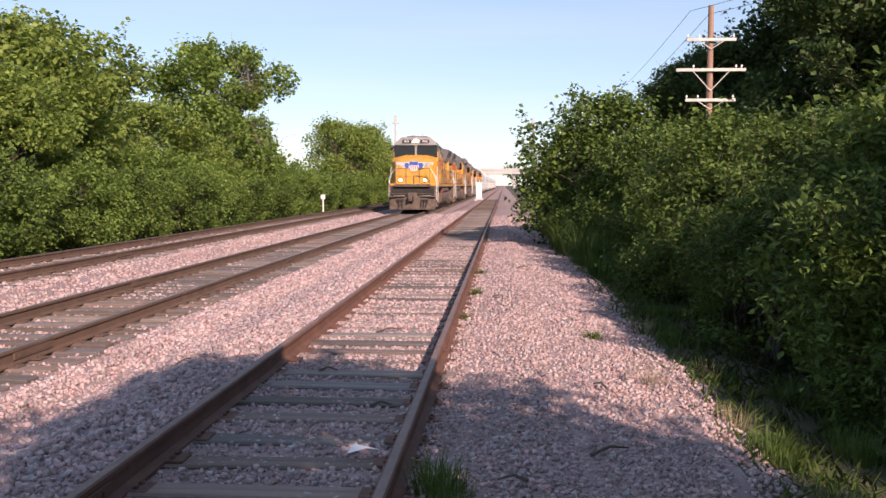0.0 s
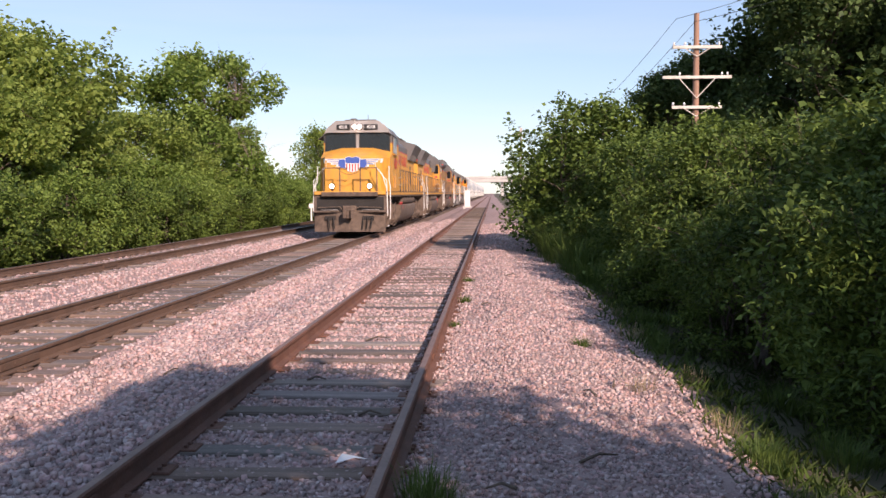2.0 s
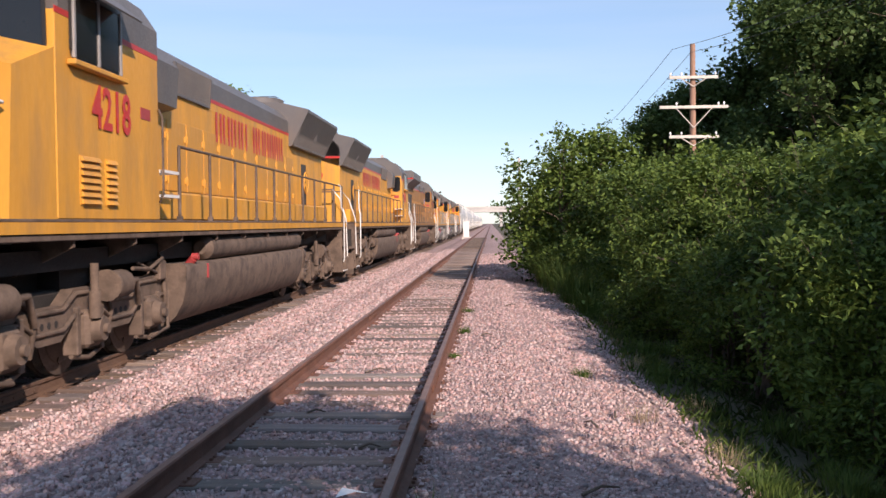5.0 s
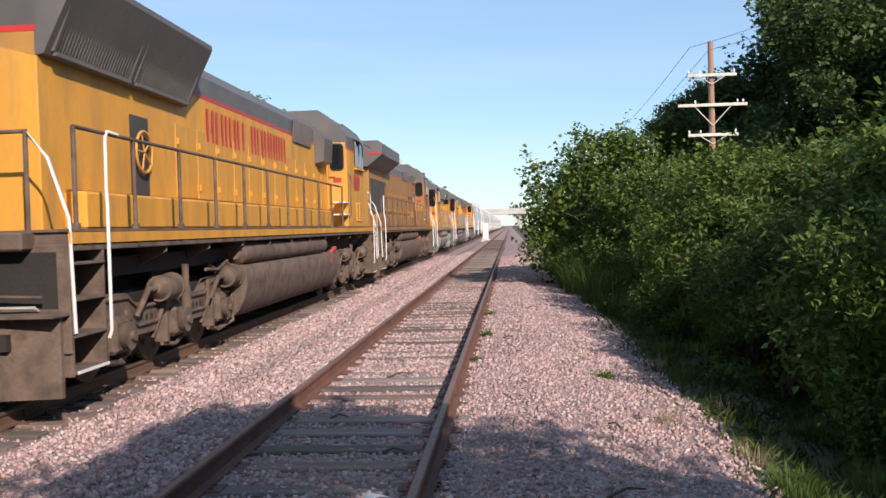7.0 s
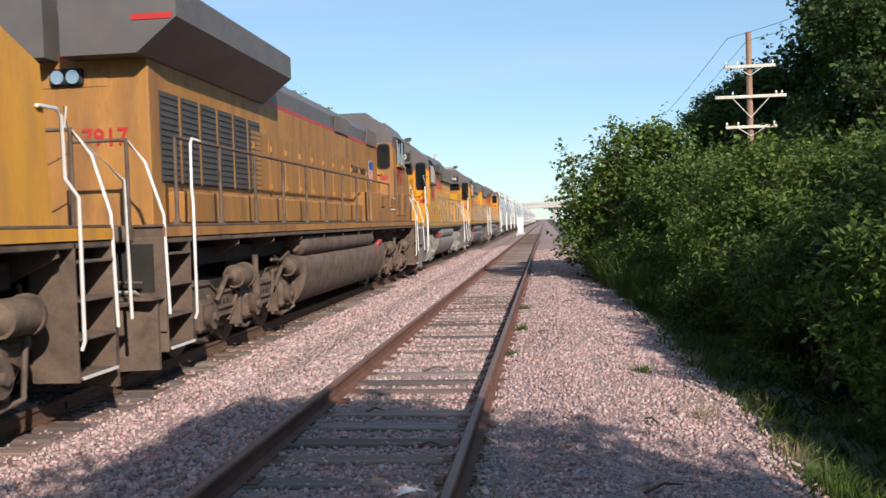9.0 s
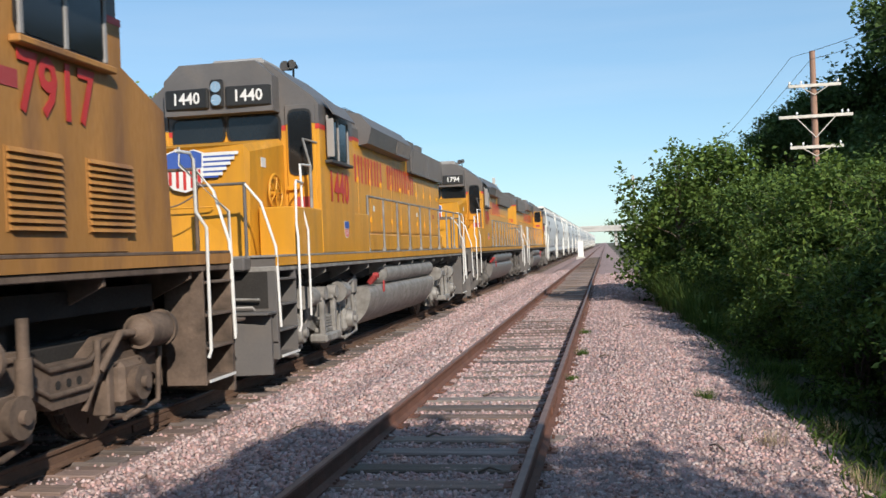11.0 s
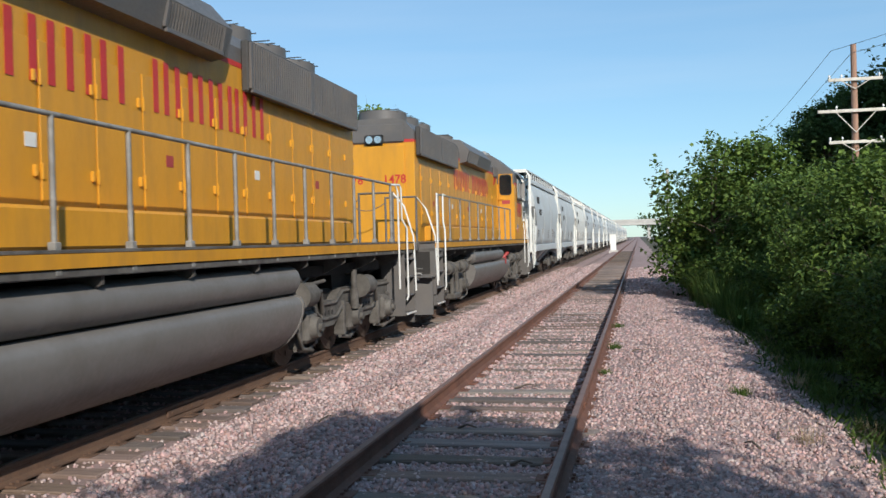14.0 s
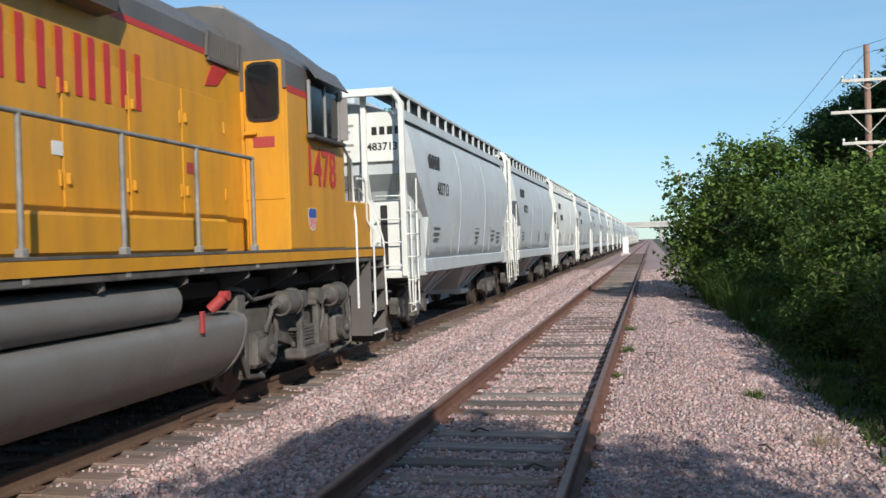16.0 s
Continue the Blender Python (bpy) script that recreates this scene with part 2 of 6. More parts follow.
# the grass greens again, darkened in colour for the bank's shade
SHADED_GRASS = leaf_material("bank_grass", (0.022, 0.045, 0.010), (0.065, 0.09, 0.026), 0.15)
STRAW = material("dry_grass", (0.30, 0.235, 0.14), 0.9, spread=0.3, scale=8, fine=30)
POLE_WOOD = material("pole_wood", (0.34, 0.20, 0.14), 0.9, spread=0.3, scale=2, fine=30, bump=0.5, bump_scale=20, stretch=(6, 6, 0.4))
ARM_WOOD = material("weathered_arm", (0.62, 0.57, 0.50), 0.85, spread=0.2, scale=3, fine=30)
WIRE = material("wire", (0.06, 0.06, 0.06), 0.6)
WHITE_METAL = material("white_metal", (0.8, 0.8, 0.78), 0.5, spread=0.06, scale=2, dirt=(0.5, 0.46, 0.42), dirt_amount=0.3)
CONCRETE = material("concrete", (0.5, 0.48, 0.45), 0.85, spread=0.15, scale=0.5, fine=8)
ORANGE = material("orange_plastic", (0.75, 0.25, 0.08), 0.5, spread=0.1)

# ---- plan ----
XM, XF = -4.417, -8.415          # centre lines of the running tracks; the siding's is x = 0
ZM, ZF = -0.15, -0.05            # their rail tops; the siding's is z = 0
GAUGE = 0.753                    # half the distance of the rail centres


def bump_between(u, a, b, soft):
    """1 inside a..b, falling to 0 over soft."""
    return np.clip((u - a) / soft + 1, 0, 1) * np.clip((b - u) / soft + 1, 0, 1)


def wobble(x, y):
    """A slow uneven swing, for edges and ground."""
    return 0.5 * np.sin(0.9 * y + 1.3 * x) + 0.3 * np.sin(2.3 * y - 0.7 * x + 1) + 0.2 * np.sin(4.9 * y + 3.1 * x)


def ground_z(x, y):
    x, y = np.asarray(x, float), np.asarray(y, float)
    z = np.full(np.broadcast(x, y).shape, -0.44) + 0 * x + 0 * y
    # beds of the three tracks
    z = np.maximum(z, -0.42 + 0.235 * bump_between(x, -1.5, 2.7 + 0.16 * wobble(0 * x, y), 0.9))
    z = np.maximum(z, -0.62 + 0.27 * bump_between(x, XM - 1.7, XM + 1.7, 1.0) + 0.0)
    z = np.maximum(z, -0.55 + 0.29 * bump_between(x, XF - 1.5, XF + 1.6, 1.0))
    z = z + 0.045 * bump_between(np.abs(x), 1.0, 1.6, 0.25) * (x < 2.0) + 0.045 * bump_between(x, 1.5, 2.2, 0.4)
    # verge, ditch and rise on the near side of the siding
    e = 2.8 + 0.16 * wobble(0 * x, y)
    d = np.clip(x - e, 0, None)
    z = np.where(x > e, -0.185 - 0.75 * np.clip(d / 3.0, 0, 1) + 0.9 * np.clip((d - 6) / 14, 0, 1), z)
    # slope beyond the far track
    d = np.clip(-11.1 - x, 0, None)
    z = z - 0.5 * np.clip(d / 4, 0, 1)
    return z + 0.012 * wobble(x * 1.7, y * 1.3) * (np.abs(x) < 14)


def setting(name, label, category):
    ob = new(name)
    ob.empty_display_size = 0.2
    return tagged(ob, label, category, kind="structure")


def make_ground():
    def lines(a, b, step, far, growth):
        c = list(np.arange(a, b + 1e-6, step))
        s, lo, hi = step, a, b
        while hi < far:
            s *= growth
            hi += s
            lo -= s
            c.append(hi)
            c.insert(0, lo)
        return np.array(c)

    xs, ys = lines(-13.0, 7.0, 0.2, 3200, 1.22), lines(-4.0, 46.0, 0.3, 3200, 1.16)
    X, Y = np.meshgrid(xs, ys)
    Z = ground_z(X, Y)
    nx, ny = len(xs), len(ys)
    verts = np.c_[X.ravel(), Y.ravel(), Z.ravel()]
    i, j = np.meshgrid(np.arange(nx - 1), np.arange(ny - 1))
    a = (j * nx + i).ravel()
    quads = np.c_[a, a + 1, a + nx + 1, a + nx]
    me = big_mesh("ground", verts, quads, BALLAST, 4)
    me.materials.append(SOIL)
    me.materials.append(FOULED)
    cx, cy = (X[:-1, :-1] + X[1:, 1:]) / 2, (Y[:-1, :-1] + Y[1:, 1:]) / 2
    rag = 0.25 * np.sin(13.7 * cx + 5.1 * cy) + 0.2 * np.sin(29 * cy + 7 * cx)
    edge = 2.9 + 0.16 * wobble(0 * cx, cy) + 0.4 * rag
    soil = (cx > edge) | (cx < -11.2 + rag)
    fouled = (np.abs(cx - XM) < 1.25 + 0.5 * rag) | (np.abs(cx - XF) < 1.2 + 0.5 * rag)
    me.polygons.foreach_set("material_index", np.where(soil, 1, np.where(fouled, 2, 0)).astype(np.int32).ravel())
    me.polygons.foreach_set("use_smooth", np.ones(len(quads), bool))
    tagged(new("ground", me), "pinkish crushed-stone ballast sheet with dark soil verges", "ground", kind="structure")


RAIL_PROFILE = [(-0.07, -0.165), (0.07, -0.165), (0.07, -0.150), (0.018, -0.130), (0.012, -0.05), (0.035, -0.035), (0.036, -0.008), (0.028, -0.001), (-0.028, -0.001), (-0.036, -0.008), (-0.035, -0.035), (-0.012, -0.05), (-0.018, -0.130), (-0.07, -0.150)]


def make_track(name, xc, zt, side, top, label, step, y0, y1, single_to, tie_up, seed):
    """Two rails on cross-ties; the ties up to single_to are pieces, those beyond are one joined row."""
    rng = random.Random(seed)
    track = setting(name, label, "railway track")
    track.location = (xc, 0, zt)
    for s in (-1, 1):
        rail = part("rail", MB().prism([(s * GAUGE + x, z) for x, z in RAIL_PROFILE], -40, 900), side, track, "rolled steel rail with rusty flanks")
        part("rail_head", MB().box(s * GAUGE - 0.024, s * GAUGE + 0.024, -40, 900, -0.003, 0.001), top, rail)
    shapes = []
    for k in range(5):
        w, h = rng.uniform(0.105, 0.125), rng.uniform(-0.006, 0.006)
        mb = MB().box(-1.3 - rng.uniform(-0.05, 0.06), 1.3 + rng.uniform(-0.05, 0.06), -w, w, -0.20, tie_up + h, 0.012)
        shapes.append(mb.mesh("tie", TIE))
    rest, y, plates = MB(), y0, MB()
    while y < y1:
        yy = y + rng.uniform(-0.05, 0.05)
        if y < single_to:
            o = new("tie", rng.choice(shapes))
            o.parent = track
            o.matrix_basis = pose(rng.uniform(-0.06, 0.06), yy, -0.165 + rng.uniform(-0.012, 0.006), rng.uniform(-0.6, 0.6), rng.uniform(-0.4, 0.4), rng.uniform(-1.5, 1.5))
        else:
            rest.box(-1.3, 1.3, yy - 0.11, yy + 0.11, -0.36, -0.165 + tie_up)
        if y < 45:
            for s in (-1, 1):
                c = s * GAUGE
                plates.box(c - 0.17, c + 0.17, yy - 0.09, yy + 0.09, -0.172, -0.150, 0.006)
                for dx in (-0.095, 0.095):
                    plates.box(c + dx - 0.012, c + dx + 0.012, yy - 0.05, yy - 0.025, -0.155, -0.132)
                    plates.box(c - dx - 0.012, c - dx + 0.012, yy + 0.03, yy + 0.055, -0.155, -0.132)
        y += step
    if rest.v:
        tagged(part("tie_row", rest, TIE_FAR, track), kind="stuff")
    tagged(part("tie_plates", plates, side, track), kind="stuff")
    # joint bars bolted to the rail webs
    bars = MB()
    for s in (-1, 1):
        for k in range(5):
            yj = 4.3 + 11.9 * k + (5.2 if s > 0 else 0)
            for q in (-1, 1):
                x = s * GAUGE + q * 0.026
                bars.box(x - 0.012, x + 0.012, yj - 0.42, yj + 0.42, -0.125, -0.045, 0.006)
                for b in (-0.32, -0.11, 0.11, 0.32):
                    bars.cyl((x - 0.02, yj + b, -0.085), 0.016, 0.04, "x", 6)
    tagged(part("joint_bars", bars, side, track), kind="stuff")


def scatter_stones():
    """Crushed stone lying on the beds."""
    rng = np.random.default_rng(5)
    pts, sizes = [], []
    # (count, x from, x to, y from, y to, size from, size to)
    for n, xa, xb, ya, yb, sa, sb in ((18000, -3.05, -0.85, 2.2, 12, 0.014, 0.037), (9500, -0.72, 0.72, 3.0, 11, 0.010, 0.030), (17000, 0.8, 2.5, 2.5, 11, 0.008, 0.026),
                                      (16000, -3.1, -0.85, 11, 28, 0.022, 0.05), (8000, -0.7, 0.7, 11, 28, 0.014, 0.034), (10000, 0.8, 2.7, 11, 28, 0.012, 0.030),
                                      (4500, XM - 0.7, XM + 0.7, 5, 26, 0.016, 0.036), (1500, XM + 0.85, XM + 1.4, 3, 26, 0.014, 0.034), (9000, XM - 2.9, XM - 0.85, 6, 28, 0.02, 0.05), (7000, XF - 0.7, XF + 1.4, 12, 36, 0.025, 0.05),
                                      (9000, -3.4, -0.85, 28, 60, 0.03, 0.06), (5000, XM - 2.9, XM - 0.8, 28, 60, 0.03, 0.06), (2500, 0.8, 2.6, 28, 50, 0.025, 0.05), (6500, 2.4, 3.1, 3, 12, 0.008, 0.026), (5000, 2.4, 3.15, 12, 30, 0.012, 0.030)):
        x = rng.uniform(xa, xb, n)
        y = ya + (yb - ya) * rng.uniform(0, 1, n) ** 1.35
        pts.append(np.c_[x, y])
        sizes.append(sa + (sb - sa) * rng.uniform(0, 1, n) ** 1.8)
    p, s = np.concatenate(pts), np.concatenate(sizes)
    n = len(p)
    cube = np.array([[-1, -1, -1], [1, -1, -1], [1, 1, -1], [-1, 1, -1], [-1, -1, 1], [1, -1, 1], [1, 1, 1], [-1, 1, 1]], float) * 0.62
    quads = np.array([[0, 3, 2, 1], [4, 5, 6, 7], [0, 1, 5, 4], [2, 3, 7, 6], [0, 4, 7, 3], [1, 2, 6, 5]])
    v = cube[None] * rng.uniform(0.5, 1.15, (n, 8, 3)) * rng.uniform(0.7, 1.35, (n, 1, 3))
    a, b = rng.uniform(0, 6.28, n), rng.uniform(-0.9, 0.9, n)
    ca, sa, cb, sb = np.cos(a), np.sin(a), np.cos(b), np.sin(b)
    R = np.stack([np.stack([ca, -sa * cb, sa * sb], -1), np.stack([sa, ca * cb, -ca * sb], -1), np.stack([0 * a, sb, cb], -1)], -2)
    v = np.einsum("nij,nkj->nki", R, v) * s[:, None, None]
    v[:, :, :2] += p[:, None, :]
    v[:, :, 2] += (ground_z(p[:, 0], p[:, 1]) + s * 0.25)[:, None]
    f = (quads[None] + 8 * np.arange(n)[:, None, None]).reshape(-1, 4)
    me = big_mesh("ballast_stones", v.reshape(-1, 3), f, STONE, 4)
    tagged(new("ballast_stones", me), "loose pink, grey and whitish crushed ballast stones", "gravel", kind="stuff")


# ---- plants ----
def leaf_arrays(P, size, rng, slim=0.38, droop=0.35):
    """Folded pointed leaves at the points P: corners and triangles."""
    n = len(P)
    d = rng.normal(size=(n, 3))
    d[:, 2] = d[:, 2] * 0.6 - droop
    d /= np.linalg.norm(d, axis=1)[:, None]
    up = rng.normal(size=(n, 3)) * 0.55 + np.array([0, 0, 1.0])
    side = np.cross(d, up)
    side /= np.linalg.norm(side, axis=1)[:, None] + 1e-9
    nrm = np.cross(side, d)
    L = (size * rng.uniform(0.7, 1.3, n))[:, None]
    mid = P + d * L * 0.45
    v = np.stack([P, mid + side * L * slim + nrm * L * 0.12, P + d * L, mid - side * L * slim + nrm * L * 0.12], 1).reshape(-1, 3)
    k = 4 * np.arange(n)[:, None]
    t = np.concatenate([k + [[0, 1, 2]], k + [[0, 2, 3]]], 1).reshape(-1, 3)
    return v, t


def clumps(rng, centres, radii, per, flat=0.75):
    """Points in uneven clumps about the centres, thicker towards their outsides."""
    out = []
    for c, r, n in zip(centres, radii, per):
        q = rng.normal(size=(n, 3))
        q /= np.linalg.norm(q, axis=1)[:, None]
        q *= (r * rng.uniform(0.25, 1.0, n) ** 0.6)[:, None]
        q[:, 2] *= flat
        out.append(q + c)
    return np.concatenate(out)


def plant(name, rng, height, radius, bare, leaf, leaves, leaf_size, clump_count, mat, trunk_r, label, category, group, bottom=0.0, slim=0.38, dead=0.0, lean=(0, 0), stems=1):
    """A tree or shrub: tapered stems, limbs to each clump, and a crown of separate leaves.
    bare: height of the lowest leaves over the ground; dead: share of bare twiggy clumps."""
    root = tagged(new(name), label, category, group)
    wood = MB()
    cs, rs = [], []
    for i in range(clump_count):
        u = (i + 0.5) / clump_count
        z = bare + (height - bare) * (u ** 0.8)
        w = radius * (math.sin(math.pi * min(1, 0.22 + 0.72 * u)) ** 0.7) * rng.uniform(0.45, 1.0)
        a = rng.uniform(0, 2 * math.pi)
        r = radius * rng.uniform(0.22, 0.42) * (1.0 if u < 0.8 else 0.75)
        cs.append(np.array([w * math.cos(a) + lean[0] * z, w * math.sin(a) + lean[1] * z, min(z, height - r * 0.6)]))
        rs.append(r)
    bases = [np.array([rng.uniform(-0.3, 0.3) * radius * (stems > 1), rng.uniform(-0.3, 0.3) * radius * (stems > 1), bottom]) for _ in range(stems)]
    tops = []
    for b in bases:
        top = b + np.array([lean[0] * height + rng.uniform(-0.12, 0.12) * radius, lean[1] * height + rng.uniform(-0.12, 0.12) * radius, (height - bottom) * 0.78])
        k = 6
        pts = [b + (top - b) * (j / k) + rng.normal(size=3) * 0.03 * radius * (0 < j < k) for j in range(k + 1)]
        wood.tube(pts, [trunk_r * (1.25 if j == 0 else 1) * (1 - 0.85 * j / k) + 0.008 for j in range(k + 1)], 8)
        tops.append(pts)
    for c in cs:
        pts = tops[int(rng.integers(len(tops)))]
        z0 = max(bottom + 0.2, c[2] * rng.uniform(0.35, 0.75))
        j = min(range(len(pts)), key=lambda q: abs(pts[q][2] - z0))
        p0 = pts[j]
        m = p0 * 0.45 + c * 0.55 + np.array([0, 0, 0.08 * radius]) + rng.normal(size=3) * 0.05 * radius
        wood.tube([p0, m, c], [trunk_r * 0.35 * (1 - 0.7 * j / 6) + 0.006, trunk_r * 0.18 + 0.004, 0.004], 5, False)
        for _ in range(3):
            e = c + rng.normal(size=3) * radius * 0.16
            wood.tube([m * 0.3 + c * 0.7, e], [0.01 * trunk_r / 0.1 + 0.003, 0.002], 4, False)
    part("trunk", wood, BARK, root)
    live = [i for i in range(clump_count) if rng.uniform() >= dead]
    gone = [i for i in range(clump_count) if i not in live]
    vol = np.array([rs[i] ** 2 for i in live])
    per = np.maximum(8, (leaves * vol / vol.sum()).astype(int))
    P = clumps(rng, [cs[i] for i in live], [rs[i] for i in live], per)
    # loose sprays outside the clumps
    S = []
    for i in live:
        for _ in range(5):
            d = rng.normal(size=3)
            d[2] = abs(d[2]) * 0.7
            d /= np.linalg.norm(d)
            t = np.linspace(0.8, 1.35, 14)[:, None]
            S.append(cs[i] + d * rs[i] * t + rng.normal(size=(14, 3)) * leaf_size * 0.6)
    P = np.concatenate([P] + S)
    P = P[P[:, 2] > bottom + 0.05]
    v, t = leaf_arrays(P, leaf_size, rng, slim)
    part("crown", big_mesh("crown", v, t, mat), mat, root)
    if gone:
        tw = MB()
        for i in gone:
            for _ in range(26):
                e = cs[i] + rng.normal(size=3) * rs[i] * 0.75
                tw.tube([cs[i] - np.array([0, 0, rs[i] * 0.6]), (cs[i] + e) / 2 + rng.normal(size=3) * 0.1, e], [0.014, 0.009, 0.004], 3, False)
        part("dead_branch", tw, DEADWOOD, root, "bare grey-brown dead twigs")
    return root


def place(ob, x, y, turn=0, z=None, size=1.0):
    ob.scale = (size, size, size)
    ob.location = (x, y, float(ground_z(x, y)) if z is None else z)
    ob.rotation_euler = (0, 0, radians(turn))
    return ob


def another(ob, x, y, turn, size):
    """A copy of a plant set down elsewhere."""
    c = copy_thing(ob, pose(0, 0, 0))
    return place(c, x, y, turn, None, size)


def grass_tuft(name, rng, n, height, spread, mat, label, width=0.006):
    """A tuft of bent blades."""
    b = rng.uniform(0, 2 * math.pi, n)
    r = spread * np.sqrt(rng.uniform(0, 1, n))
    base = np.c_[r * np.cos(b), r * np.sin(b), np.full(n, -0.03)]
    out = np.c_[np.cos(b), np.sin(b), 0 * b] * rng.uniform(0.1, 0.75, n)[:, None] + rng.normal(size=(n, 3)) * 0.15
    h = height * rng.uniform(0.45, 1.1, n)[:, None]
    up = np.array([[0, 0, 1.0]])
    side = np.c_[-np.sin(b), np.cos(b), 0 * b] * width
    mid = base + up * h * 0.6 + out * h * 0.3
    tip = base + up * h * 0.85 + out * h * 0.9
    v = np.stack([base - side, base + side, mid + side * 0.8, mid - side * 0.8, tip], 1).reshape(-1, 3)
    k = 5 * np.arange(n)[:, None]
    t = np.concatenate([k + [[0, 1, 2]], k + [[0, 2, 3]], k + [[3, 2, 4]]], 1).reshape(-1, 3)
    ob = new(name, big_mesh(name, v, t, mat))
    return tagged(ob, label, "grass", "grass tufts on the verge", kind="stuff")


def make_plants():
    rng = np.random.default_rng(11)
    # shrubs along the siding's verge: broad leafy bushes with several stems
    g = "bushes beside the siding"
    bush = [plant("bush", rng, 4.6, 2.1, 0.2, 0, 11500, 0.135, 40, LEAF_BUSH, 0.06, "dense green leafy bush with pointed leaves, beside the gravel verge", "bush", g, stems=4),
            plant("bush", rng, 4.0, 2.0, 0.15, 0, 11500, 0.125, 38, LEAF_BUSH, 0.05, "tall tangled green bush on the ditch bank", "bush", g, stems=5, slim=0.3),
            plant("bush", rng, 3.2, 1.7, 0.1, 0, 10500, 0.112, 32, LEAF_BUSH, 0.04, "lighter green willow-like bush on the ditch bank", "bush", g, stems=5, slim=0.2)]
    place(bush[0], 4.0, 26.8, 0)
    place(bush[1], 6.0, 20.5, 40)
    place(bush[2], 5.6, 13.5, 10)
    for k, x, y, turn, size in ((0, 6.4, 31, 120, 0.88), (1, 4.9, 23.8, 200, 0.88), (0, 7.6, 25, 60, 0.88), (1, 5.2, 17.2, 300, 0.84), (0, 8.3, 20, 250, 0.86), (2, 4.9, 20.2, 90, 0.8), (1, 7.6, 15.2, 140, 0.95),
                                (0, 7.0, 11.0, 30, 0.9), (2, 4.6, 16.2, 160, 0.75), (1, 5.7, 9.6, 250, 0.82), (2, 4.8, 11.6, 320, 0.7), (2, 4.9, 8.2, 200, 0.7), (1, 9.6, 8.4, 90, 1.0), 
                                (2, 5.6, 5.6, 60, 0.5), (0, 9.6, 30, 330, 0.86), (1, 10.5, 24, 20, 0.92), (0, 11, 17.5, 80, 1.05), (1, 10.6, 12, 190, 1.05), (0, 9.6, 35, 190, 0.78), (2, 3.9, 24.4, 20, 0.62), (0, 4.1, 31.0, 80, 0.85),
                                (1, 5.2, 35.5, 20, 0.8), (0, 6.5, 41, 70, 0.8), (1, 7.5, 50, 20, 0.9), (0, 7.5, 60, 200, 0.9), (1, 8, 72, 20, 0.95), (0, 8, 86, 20, 0.95),
                                (2, 4.25, 21.6, 250, 0.52), (0, 4.6, 15.0, 210, 0.36), (2, 4.7, 13.0, 70, 0.5)):
        another(bush[k], x, y, turn, size)
    # trees behind the pole
    oak = plant("oak_tree", rng, 17, 6.2, 3.2, 0, 32000, 0.31, 64, LEAF_DARK, 0.34, "tall dark green oak tree behind the bushes", "tree", "trees beyond the pole", slim=0.42)
    place(oak, 21.6, 58, 0)
    another(oak, 22.5, 66, 200, 0.98)
    another(oak, 14.4, 68, 70, 0.62)
    another(oak, 17.2, 70, 150, 0.72)
    twiggy = plant("oak_tree", rng, 16, 6.0, 3.2, 0, 22000, 0.31, 60, LEAF_DARK, 0.34, "tall dark oak tree with bare grey twigs in its crown", "tree", "trees beyond the pole", slim=0.42, dead=0.3)
    place(twiggy, 27.5, 52, 160)
    another(oak, 30, 66, 260, 1.1)
    # trees behind the viewer, whose shade lies over the foreground
    another(oak, 5.3, -3.3, 20, 0.455)
    another(oak, 13.4, -0.6, 160, 0.60)
    another(oak, 9.6, 2.6, 60, 0.42)
    another(oak, 11.2, 4.6, 230, 0.46)
    another(oak, 10.0, -1.0, 290, 0.34)
    another(oak, 9.1, 1.2, 130, 0.36)
    another(oak, 7.6, 4.4, 10, 0.24)
    another(oak, 13.2, 8.4, 310, 0.33)
    # hedge and trees beyond the far track
    gh = "hedge beyond the far track"
    hedge = [plant("hedge_bush", rng, 3.6, 2.2, 0.0, 0, 7000, 0.15, 34, LEAF_HEDGE, 0.06, "bright green dense hedge bush along the far track", "bush", gh, stems=5),
             plant("hedge_bush", rng, 3.0, 2.4, 0.0, 0, 7000, 0.14, 34, LEAF_BUSH, 0.06, "mid-green sprawling hedge bush along the far track", "bush", gh, stems=5)]
    place(hedge[0], -13.2, 20, 0)
    place(hedge[1], -13.4, 24, 0)
    y, k = 15.0, 0
    while y < 150:
        for x, s in ((-13.0, 0.78), (-15.8, 1.1)):
            another(hedge[(k + (x < -14)) % 2], x + float(rng.uniform(-0.4, 0.4)), y + float(rng.uniform(-0.7, 0.7)), float(rng.uniform(0, 360)), s * float(rng.uniform(0.85, 1.15)))
        y += 2.7 if y < 60 else 4.5
        k += 1
    gt = "trees beyond the far track"
    ash = plant("ash_tree", rng, 9.2, 4.0, 1.4, 0, 15000, 0.24, 46, LEAF_LIGHT, 0.17, "broad yellow-green tree standing behind the hedge", "tree", gt, stems=2)
    place(ash, -17.5, 37, 0)
    another(ash, -20.5, 32, 130, 1.0)
    another(ash, -19.5, 42, 220, 0.86)
    another(ash, -16.2, 31.5, 20, 0.72)
    another(ash, -17.5, 48, 300, 0.74)
    another(ash, -15.6, 52.5, 170, 0.5)
    elm = plant("elm_tree", rng, 11.4, 4.4, 3.4, 0, 15000, 0.26, 48, LEAF_HEDGE, 0.2, "round-headed green tree with a patch of dead grey twigs", "tree", gt, dead=0.22, slim=0.42)
    place(elm, -17.0, 59, 0)
    another(elm, -19, 70, 80, 0.72)
    another(ash, -15.5, 96, 40, 0.98)
    another(ash, -15.2, 108, 140, 1.0)
    another(ash, -15.5, 122, 240, 0.9)
